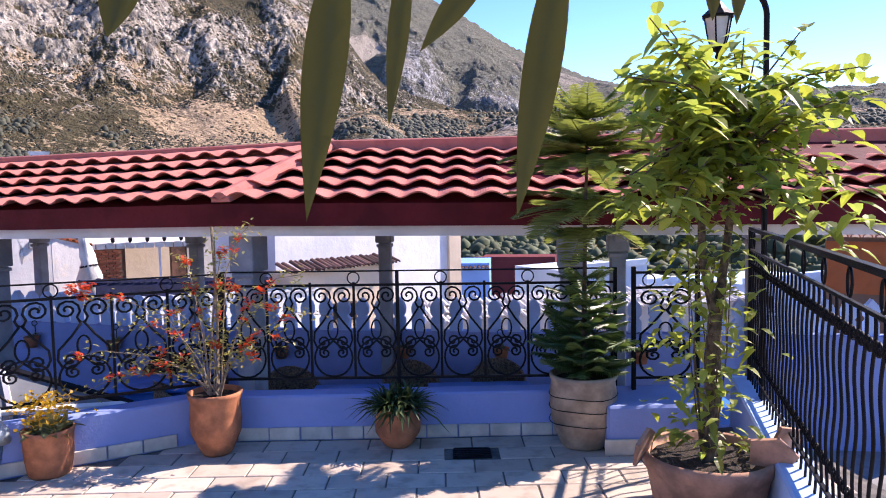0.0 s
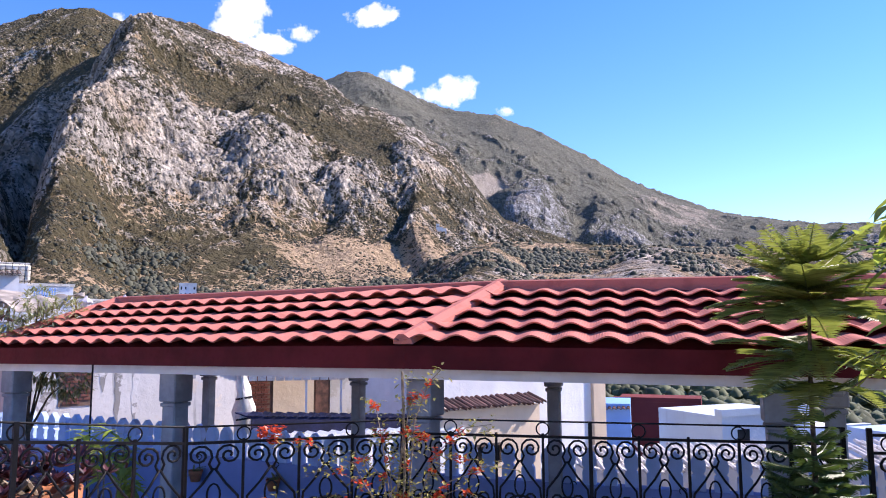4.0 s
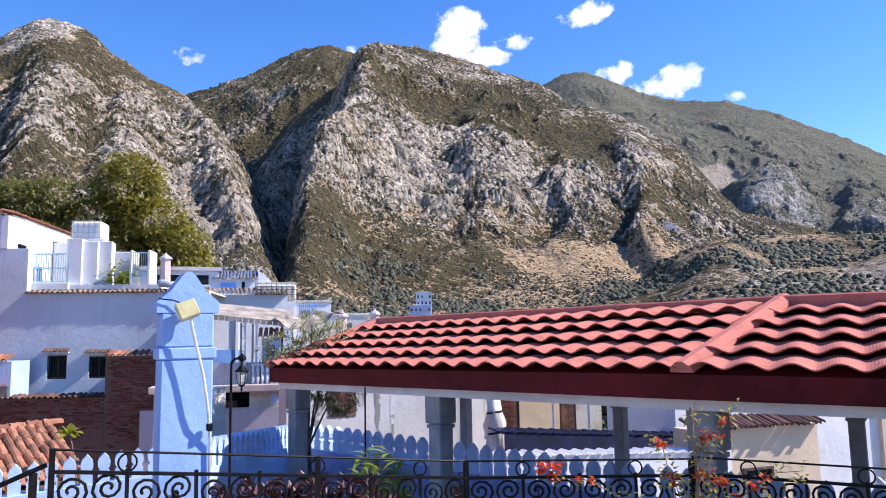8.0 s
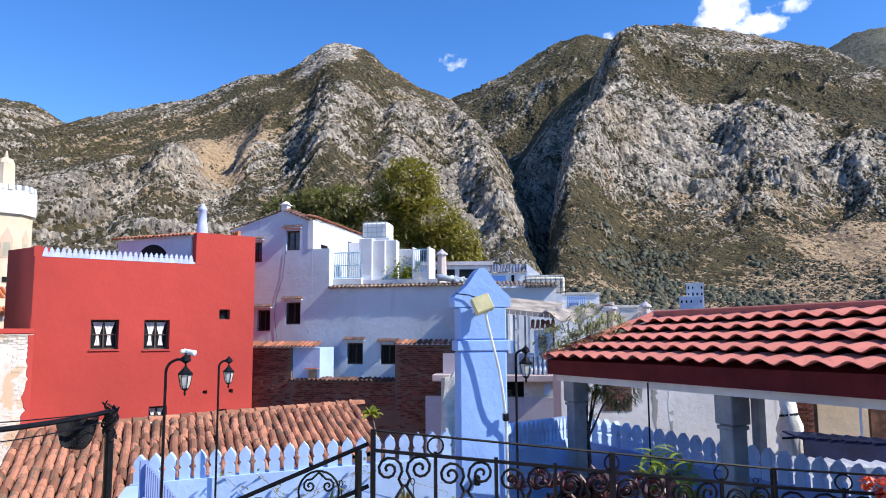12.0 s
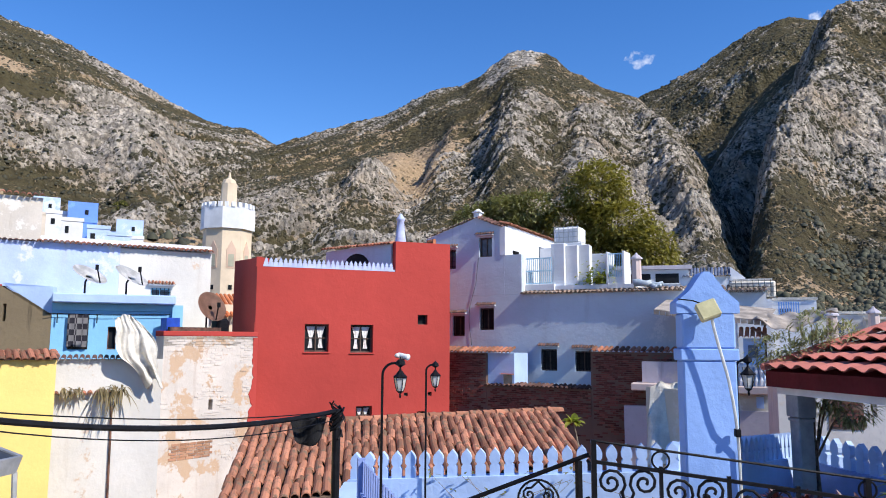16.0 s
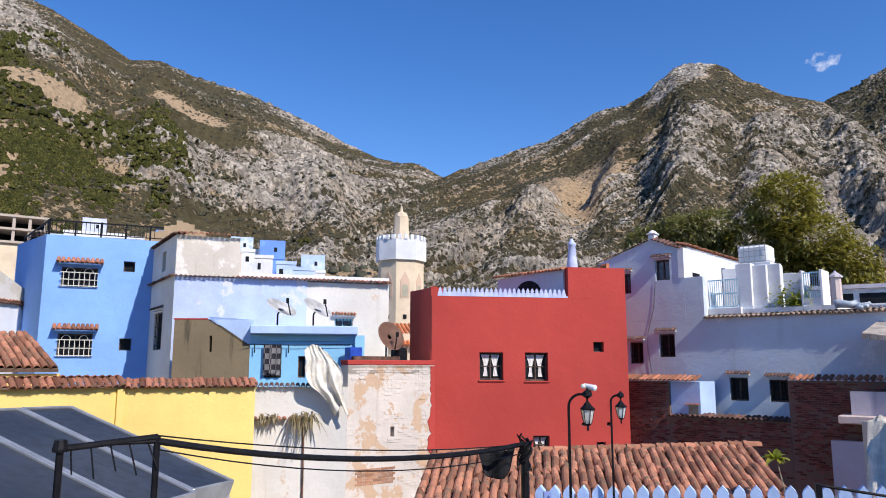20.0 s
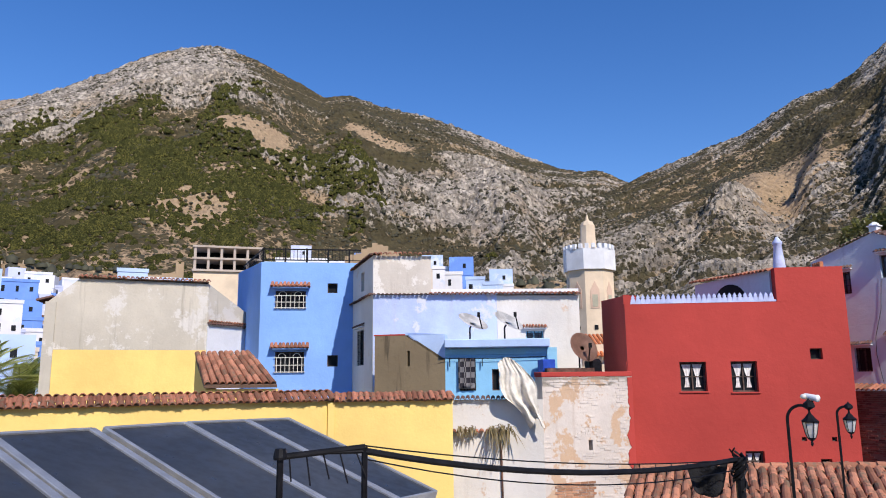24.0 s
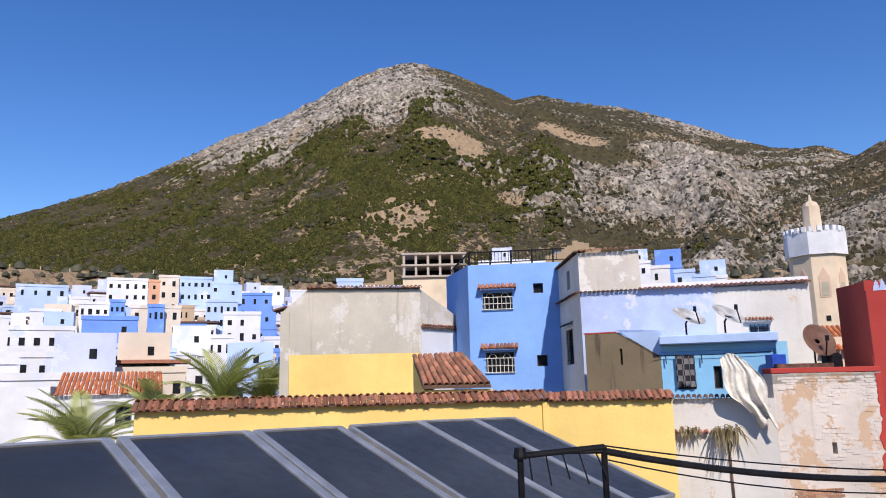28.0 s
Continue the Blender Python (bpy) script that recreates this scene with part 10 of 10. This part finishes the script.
# roofs behind
m24 = Matrix.Translation((-18.7, 15.95, 0)) @ Matrix.Rotation(math.atan2(1.33, 1.23), 4, "Z")
ub = house("long_white_house", "long low white house with dark strip windows above the terraces")
part("wall", bm_box(-2.2, 1.9, 0.0, 2.5, BASE, 4.05, m24), M["fresh_white"], ub)
part("flat_roof", bm_box(-2.25, 2.0, -0.12, 2.5, 4.053, 4.17, m24), M["lilac_shade"], ub)
for u0, u1 in ((0.1, 0.75), (0.9, 1.6)):
    part("window", bm_box(u0, u1, -0.02, -0.002, 3.62, 3.92, m24), M["dark_pane"], ub)
    part("window_frame", bm_box(u0 - 0.04, u1 + 0.04, -0.03, -0.021, 3.58, 3.62, m24), M["white_beam"], ub)
sl_ = house("slate_roofed_house", "white house with a slate-blue glazed tile roof")
m25 = Matrix.Translation((-17.5, 17.3, 0)) @ Matrix.Rotation(math.atan2(1.12, 1.28), 4, "Z")
part("wall", bm_box(0.0, 1.62, 0.0, 2.0, BASE, 3.80, m25), M["fresh_white"], sl_)
part("gable_end", wall_bm(tuple((m25 @ Vector((1.30, -0.02, 0))).xy), tuple((m25 @ Vector((1.72, -0.02, 0))).xy), BASE, 4.10, 1.5, top=3.74), M["fresh_white"], sl_)
part("window", bm_box(0.15, 0.62, -0.02, -0.002, 3.50, 3.70, m25), M["sky_wall"], sl_)
part("window", bm_box(0.80, 0.90, -0.02, -0.002, 3.42, 3.72, m25), M["dark_pane"], sl_)
for r in range(2):
    tile_row(sl_, m25 @ Matrix.Translation((0, r * 0.30, 0)), -0.1, 1.32, 3.80 + r * 0.13, 0.12, 0.28, "slate_tile", r=0.045, rise=0.45)
for x, y, w, zt, mt_ in ((-16.0, 18.5, 1.0, 3.62, "fresh_white"), (-15.3, 19.3, 1.3, 3.05, "fresh_white"), (-14.2, 20.2, 1.6, 2.62, "white_wall"), (-12.7, 20.9, 2.4, 2.45, "grey_wall")):
    h_ = house("upper_white_house", "pale flat-roofed house above the terraces")
    mm = Matrix.Translation((x, y, 0)) @ Matrix.Rotation(radians(40), 4, "Z")
    part("wall", bm_box(-w / 2, w / 2, 0, 2.4, BASE, zt, mm), M[mt_], h_)
    part("parapet", bm_box(-w / 2 - 0.04, w / 2 + 0.04, -0.04, 0.12, zt + 0.003, zt + 0.08, mm), M["canvas"], h_)
    part("window", bm_box(-w / 4, -w / 4 + 0.3, -0.012, 0.0, zt - 0.62, zt - 0.25, mm), M["blue_grey_pane"], h_)
blr = thing("blue_roof_fence", "bright blue slatted fence on a flat roof", "fence")
m26 = Matrix.Translation((-15.35, 18.75, 0)) @ Matrix.Rotation(radians(38), 4, "Z")
for k in range(9):
    part("slat", bm_box(k * 0.065, k * 0.065 + 0.035, -0.02, 0.0, 2.62, 2.98, m26), M["sky_wall"], blr)
for z_ in (2.64, 2.94):
    part("fence_rail", bm_box(-0.02, 0.60, 0.0, 0.02, z_, z_ + 0.04, m26), M["white_beam"], blr)
for x, y, zt in ((-18.0, 15.75, 4.50), (-14.0, 19.2, 2.72), (-13.3, 20.0, 2.78)):
    wr = thing("roof_chimney", "small roof chimney under a conical clay cap", "chimney", group="roof chimneys")
    bm = bmesh.new()
    lathe(bm, [(0.16, zt - 1.2), (0.14, zt - 0.16)], 8, Matrix.Translation((x, y, 0)))
    part("shaft", bm, M["rosy_ledge"], wr)
    bm = bmesh.new()
    lathe(bm, [(0.20, zt - 0.17), (0.18, zt - 0.12), (0.05, zt - 0.02), (0.02, zt + 0.03)], 8, Matrix.Translation((x, y, 0)))
    part("cap", bm, M["lilac_shade"], wr)
# hill houses: hotel, shrine and a white villa
for az, dist, zt, w, floors, sc, mi in ((28.3, 150, 10.9, 3.2, 2, 1, 0), (28.6, 149, 8.2, 4.4, 1, 1, 2), (40.5, 220, 17, 5, 1, 1, 0), (-1.5, 380, 17.0, 9, 1, 2, 0)):
    town_house(az, dist, w, zt, 6, mi, depth=4, floors=floors)
sh = thing("hill_shrine", "white domed shrine on a bare hill shoulder", "shrine")
sh_az, sh_s, shX, shY, shZ = LAND["mountain_gorge"][:5]
sh_i = int(np.searchsorted(sh_az, 9.3))
sh_j = int(np.argmax(np.arctan2(shZ[sh_i] - 1.8, np.hypot(shX[sh_i], shY[sh_i])) > radians(7.75)))
ms_ = Matrix.Translation((shX[sh_i, sh_j], shY[sh_i, sh_j], shZ[sh_i, sh_j])) @ Matrix.Rotation(radians(9.3), 4, "Z")
part("hall", bm_box(-2.2, 2.5, 0, 6, -8, 3.4, ms_), M["fresh_white"], sh)
part("tower", bm_box(-4.0, -0.8, -1, 3, -8, 6.4, ms_), M["fresh_white"], sh)
part("wing", bm_box(2.55, 6, 1, 5, -8, 2.2, ms_), M["fresh_white"], sh)
for u in (-2.9, -1.9):
    part("window", bm_box(u - 0.3, u + 0.3, -1.05, -1.0, 3.4, 4.6, ms_), M["dark_pane"], sh)

# ---- what is seen under the gazebo roof ----
M["stained_white"] = plaster("white_plaster_with_black_damp", (0.62, 0.59, 0.56), stain=(0.12, 0.11, 0.10), patch=(0.62, 0.55, 0.47), patch_lo=0.56, amount=0.62, scale=0.9, drip=1.1)
M["damp"] = plaster("black_damp_plaster", (0.30, 0.28, 0.26), stain=(0.10, 0.09, 0.09), patch=(0.66, 0.63, 0.60), patch_lo=0.50, amount=0.6, scale=1.6, drip=1.0)


def plainhouse(name, label, p0, p1, z0, z1, mat, depth=2.0, top=None):
    h_ = house(name, label)
    m, L = along(p0, p1)
    part("wall", bm_box(0, L, 0, depth, z0, z1, m), M[mat], h_)
    return h_, m, L


sw, msw, lsw = plainhouse("stained_white_house", "white house wall with black damp stains", (-8.9, 10.2), (-6.79, 12.6), BASE, 1.35, "stained_white", 0.8)
part("niche", bm_box(0.72, 1.22, -0.012, -0.002, 0.50, 1.12, msw), M["mortar"], sw, "patch of bare masonry")
for r in range(10):
    for c in range(3):
        if (r * 3 + c) % 5 != 2:
            shared("brick", brick_me, msw @ Matrix.Translation((0.78 + c * 0.135 + (r % 2) * 0.04, -0.014, 0.54 + r * 0.056)), sw)


def damp(u, w, z0, z1, seed_):
    """A ragged tongue of black damp running down a wall."""
    bm_ = bmesh.new()
    prev_ = None
    for k_ in range(17):
        z_ = z1 + (z0 - z1) * k_ / 16
        half = w * (0.35 + 0.65 * math.sin(math.pi * min(1, 0.15 + k_ / 16 * 0.8))) * (0.75 + 0.6 * noise.noise(Vector((seed_, z_ * 6, 0)))) * (1 - 0.7 * (k_ / 16) ** 3)
        mid_ = u + 0.03 * noise.noise(Vector((seed_ + 5, z_ * 4, 0)))
        row_ = [bm_.verts.new(msw @ Vector((mid_ + q_ * half, -0.004, z_))) for q_ in (-1, 1)]
        if prev_:
            bm_.faces.new((prev_[0], prev_[1], row_[1], row_[0]))
        prev_ = row_
    part("damp_stain", bm_, M["damp"], sw)


damp(1.62, 0.085, 0.10, 1.30, 2.0)
damp(1.90, 0.075, 0.05, 1.20, 7.0)
damp(1.38, 0.10, 0.70, 1.35, 11.0)
damp(0.55, 0.16, 0.10, 0.75, 15.0)
damp(2.72, 0.07, 0.60, 1.35, 19.0)
part("meter_box", bm_box(2.82, 2.93, -0.06, -0.002, 0.86, 0.97, msw, 0.006), M["grey_post"], sw)
part("lit_end", wall_bm((-6.785, 12.6), (-6.38, 13.25), BASE, 1.02, 0.5, top=0.82), M["stained_white"], sw)
mle, lle = along((-6.785, 12.6), (-6.38, 13.25))
tile_row(sw, mle @ Matrix.Translation((0, 0, 1.03)) @ Matrix.Rotation(0.27, 4, "Y"), 0, lle, 0.0, 0.05, 0.2, "clay_tile_orange", r=0.05, rise=0.1)
br_, mbr, lbr = plainhouse("brick_backed_house", "raw brick and ochre house wall beyond the terrace", (-7.1, 13.4), (-4.9, 15.6), BASE, 1.3, "mortar", 1.2)
part("ochre_panel", bm_box(1.22, 2.12, -0.02, -0.002, -0.3, 0.78, mbr), M["cream_wall"], br_)
part("rusty_door", bm_box(2.16, 2.46, -0.02, -0.002, -0.4, 0.72, mbr), M["rust"], br_)
part("grey_panel", bm_box(2.50, 3.10, -0.02, -0.002, -0.4, 0.9, mbr), M["grey_wall"], br_)
for r in range(18):
    for c in range(6):
        shared("brick", brick_me, mbr @ Matrix.Translation((0.34 + c * 0.128 + (r % 2) * 0.05, -0.006, -0.02 + r * 0.048)), br_)
wa = thing("white_canopy", "white scalloped canopy with dark finials on thin posts", "awning")
sheet("canvas", [Vector((-6.5, 13.25, 0.86)), Vector((-4.6, 13.95, 0.84)), Vector((-4.9, 14.6, 1.1)), Vector((-6.8, 13.8, 1.12))], 0.02, M["canvas"], wa)
mwa, lwa = along((-6.5, 13.25), (-4.6, 13.95))
for k in range(12):
    part("scallop", bm_box(k * lwa / 12, (k + 0.9) * lwa / 12, -0.008, 0.0, 0.75, 0.85, mwa, 0.003), M["canvas"], wa)
for k in range(5):
    bm = bmesh.new()
    lathe(bm, [(0.012, 0.86), (0.035, 0.89), (0.04, 0.93), (0.02, 0.97), (0.03, 0.985), (0.008, 1.01)], 7, mwa @ Matrix.Translation((0.45 + k * 0.30, 0.0, 0)))
    part("finial", bm, M["iron"], wa)
for u in (0.1, lwa * 0.62, lwa - 0.1):
    part("canopy_post", bm_box(u - 0.02, u + 0.02, 0.02, 0.06, -3.0, 0.84, mwa), M["white_beam"], wa)
na = thing("navy_awning", "navy blue roof valance with a wavy pale crest", "awning")
sheet("canvas", [Vector((-4.85, 10.1, 0.46)), Vector((-2.7, 12.9, 0.14)), Vector((-3.1, 13.2, 0.18)), Vector((-5.25, 10.4, 0.50))], 0.02, M["navy"], na)
mna, lna = along((-4.85, 10.1), (-2.7, 12.9))
part("valance", wall_bm((-4.85, 10.1), (-2.7, 12.9), 0.06, 0.475, 0.02, top=0.155), M["navy"], na)


def crest(parent, m_, length, count, z_a, z_b, y_a, y_b, rise, mat, name):
    """A row of low curved tile ends along a wall's top."""
    for k in range(count):
        bm_ = bmesh.new()
        u0, u1, z_ = k * length / count, (k + 0.94) * length / count, z_a + (z_b - z_a) * k / count
        prof_ = [(u0, z_), (u0 + 0.25 * (u1 - u0), z_ + 0.35 * rise), (u0 + 0.55 * (u1 - u0), z_ + rise), (u0 + 0.75 * (u1 - u0), z_ + 0.75 * rise), (u1, z_)]
        fa = [bm_.verts.new(m_ @ Vector((u_, y_a, h_))) for u_, h_ in prof_]
        fb = [bm_.verts.new(m_ @ Vector((u_, y_b, h_))) for u_, h_ in prof_]
        bm_.faces.new(fa)
        bm_.faces.new(fb[::-1])
        for q_ in range(5):
            bm_.faces.new((fa[q_], fb[q_], fb[(q_ + 1) % 5], fa[(q_ + 1) % 5]))
        bmesh.ops.recalc_face_normals(bm_, faces=bm_.faces)
        part(name, bm_, mat, parent)


crest(na, mna, lna, 18, 0.478, 0.158, -0.02, 0.16, 0.055, M["navy"], "crest_tile")
for u in (0.05, lna * 0.45, lna - 0.05):
    part("awning_post", bm_box(u - 0.02, u + 0.02, 0.02, 0.06, -3.0, 0.44 - 0.32 * u / lna, mna), M["white_beam"], na)
ww = house("low_white_wall", "low whitewashed terrace wall beyond the merlons", "wall")
part("wall", wall_bm((-4.7, 9.0), (-2.0, 12.0), BASE, 0.30, 0.3, top=0.08), M["fresh_white"], ww)
mww, lww = along((-4.7, 9.0), (-2.0, 12.0))
crest(ww, mww, lww, 20, 0.303, 0.083, -0.04, 0.3, 0.045, M["fresh_white"], "coping_tile")
pa = thing("closed_parasol", "closed cream canvas parasol with dark straps beside the white house", "parasol", at=Matrix.Translation((-5.40, 11.25, 0)) @ Matrix.Rotation(radians(-9), 4, "Y"))
bm = bmesh.new()
lathe(bm, [(0.19, -0.25), (0.20, 0.1), (0.15, 0.45), (0.09, 0.8), (0.045, 1.15), (0.02, 1.25)], 18, wobble=0.5)
part("canopy", bm, M["canvas"], pa, smooth=True)
for z_, r_ in ((0.62, 0.135), (0.30, 0.19)):
    bm = bmesh.new()
    lathe(bm, [(r_, z_), (r_ * 0.97, z_ + 0.03)], 18)
    part("strap", bm, M["iron"], pa)
bm = bmesh.new()
tube(bm, [(0, 0, -3.0), (0, 0, 1.35)], 0.02, 6)
part("pole", bm, M["white_beam"], pa)
ch, mch, lch = plainhouse("cream_house", "cream house with a dark tiled eave below the gazebo roof", (-2.40, 11.60), (-0.84, 13.2), BASE, 0.40, "cream_wall", 0.6)
tile_row(ch, mch, -0.1, lch + 0.05, 0.42, 0.14, 0.3, "clay_tile_dark", r=0.05, rise=0.30, jitter=0.03)
window(ch, mch @ Matrix.Translation((0, -0.10, 0)), (0.75, 1.30, -0.50, -0.18), depth=0.06)
tw, mtw, ltw = plainhouse("tall_white_house", "tall white house wall rising behind the cream house", (-2.9, 12.7), (0.20, 16.1), BASE, 1.5, "fresh_white", 2.0)
part("window", bm_box(0.9, 1.2, -0.012, 0.0, 0.95, 1.1, mtw), M["blue_grey_pane"], tw)
cl, mcl, lcl = plainhouse("clay_pier", "narrow clay-rendered pier beside the white house", (0.22, 16.0), (0.48, 16.25), BASE, 1.2, "cream_wall", 0.4)
M["oxblood"] = plaster("oxblood_paint", (0.19, 0.034, 0.030), stain=(0.12, 0.03, 0.03), amount=0.3)
rb, mrb, lrb = plainhouse("dark_red_house", "dark red flat-roofed house in the valley", (1.2, 25.0), (3.9, 24.5), BASE, -0.65, "oxblood", 3.0)
part("parapet", bm_box(0, lrb, 0, 0.2, -0.647, -0.50, mrb), M["oxblood"], rb)
bl_, mbl_, lbl_ = plainhouse("blue_roof_house", "small blue rooftop house in the valley", (0.45, 22.2), (1.5, 22.1), BASE, -0.45, "sky_wall", 2.0)
tile_row(bl_, mbl_, 0, lbl_, -0.62, 0.14, 0.1, "clay_tile_dark", r=0.06)
pk, mpk, lpk = plainhouse("pale_terrace_wall", "pale wall with a broken clay coping beyond the merlons", (-0.2, 8.7), (4.4, 9.9), BASE, 0.10, "white_wall", 0.4)
M["chalky_tile"] = roof_paint("chalk_washed_tile", (0.66, 0.62, 0.58), (0.35, 0.31, 0.28), 0.6, vary=0.2)
for r in range(3):
    tile_row(pk, mpk @ Matrix.Translation((0, r * 0.24, 0)), 0, lpk, 0.08 + r * 0.05, 0.10, 0.20, "chalky_tile", r=0.035, rise=0.2, jitter=0.06)
for k, (x, y, w, z, mt_) in enumerate(((3.6, 20.0, 2.6, -0.55, "lav_wall"), (8.2, 19, 3, -0.9, "light_blue"), (6.2, 24, 3, -1.5, "fresh_white"), (11.5, 22, 4, -1.3, "lav_wall"), (10, 30, 4, -2.4, "cream_wall"))):
    v_, mv, lv_ = plainhouse("valley_house", "pale flat-roofed house in the valley", (x, y), (x + w, y + 1.6), BASE, z, mt_, 2.5)
    part("parapet", bm_box(-0.05, lv_ + 0.05, -0.05, 0.2, z + 0.003, z + 0.18, mv), M[mt_], v_)
    part("window", bm_box(0.5, 0.9, -0.012, 0.0, z - 0.8, z - 0.35, mv), M["dark_pane"], v_)
dish("satellite_dish", "large white satellite dish on a valley roof", 5.4, 14.4, -0.55, 0.36, (0.35, -0.75, 0.55), M["dish"], 1.2)
dish("satellite_dish", "large white satellite dish beside another on a valley roof", 4.5, 14.6, -0.75, 0.30, (0.25, -0.8, 0.5), M["dish"], 1.2)
pd, mpd, lpd = plainhouse("dish_roof", "low flat roof carrying satellite dishes", (3.4, 14.0), (6.6, 15.0), BASE, -1.75, "white_wall", 2.0)
orw, mor, lor = plainhouse("ochre_house", "ochre and red painted house beyond the side railing", (4.9, 9.0), (8.5, 6.6), BASE, 1.0, "mortar", 2.5)
part("ochre_band", bm_box(-0.01, lor, -0.012, 0.0, 0.3, 0.95, mor), M["clay_tile_orange"], orw)
tile_row(orw, mor, 0, lor, 1.0, 0.14, 0.2, "clay_tile_red", r=0.06, rise=0.3)

# climbing plants and weeds on the light blue wall
vine = thing("wall_creeper", "thin bare creeper with sparse leaves on the light blue wall", "creeper")
rg = random.Random(91)
lf = bmesh.new()
mv_, lv2 = along((-7.70, 2.53), (-5.89, 4.99))
for k in range(9):
    u = 0.9 + k * 0.2 + rg.uniform(-0.05, 0.05)
    pts_ = [mv_ @ Vector((u + 0.08 * q_ * rg.uniform(-1, 1), -0.03 - 0.01 * q_, -0.7 + 0.22 * q_)) for q_ in range(7)]
    bm = bmesh.new()
    tube(bm, pts_, 0.006, 4, taper=0.002)
    part("stem", bm, M["stem"], vine)
    for _ in range(14):
        p = pts_[rg.randint(2, 6)]
        leaf_bm(lf, p + Vector((rg.uniform(-0.06, 0.06), rg.uniform(-0.06, 0.06), rg.uniform(-0.1, 0.1))), rand_dir(rg, -0.3, 0.8), 0.06, 0.03, 0.3, segs=2)
part("leaves", lf, M["olive_leaf"], vine)
sap = thing("wall_sapling", "young sapling growing out of the old tiled roof", "sapling", at=(-8.2, 5.75, 0.2))
bm = bmesh.new()
tube(bm, [(0, 0, -0.1), (-0.05, -0.03, 0.35), (-0.10, -0.08, 0.72)], 0.012, 5, taper=0.005)
part("stem", bm, M["stem"], sap)
part("leaves", tuft(rg, 26, 0.17, 0.09, 1.0, 0.4, 0.05, -0.2), M["lime_leaf"], sap).location = (-0.10, -0.08, 0.66)
fl = thing("flower_tub", "tub of orange flowers beside the stake fence", "potted plant", at=(-5.05, 1.72, -0.006))
bm = bmesh.new()
lathe(bm, [(0.14, 0), (0.19, 0.6), (0.2, 0.72), (0.17, 0.72)], 16)
part("tub", bm, M["terracotta"], fl)
part("blossom", tuft(rg, 200, 0.12, 0.06, 1.2, 0.3, 0.16, 0.0), M["clay_tile_orange"], fl).location = (0, 0, 0.72)
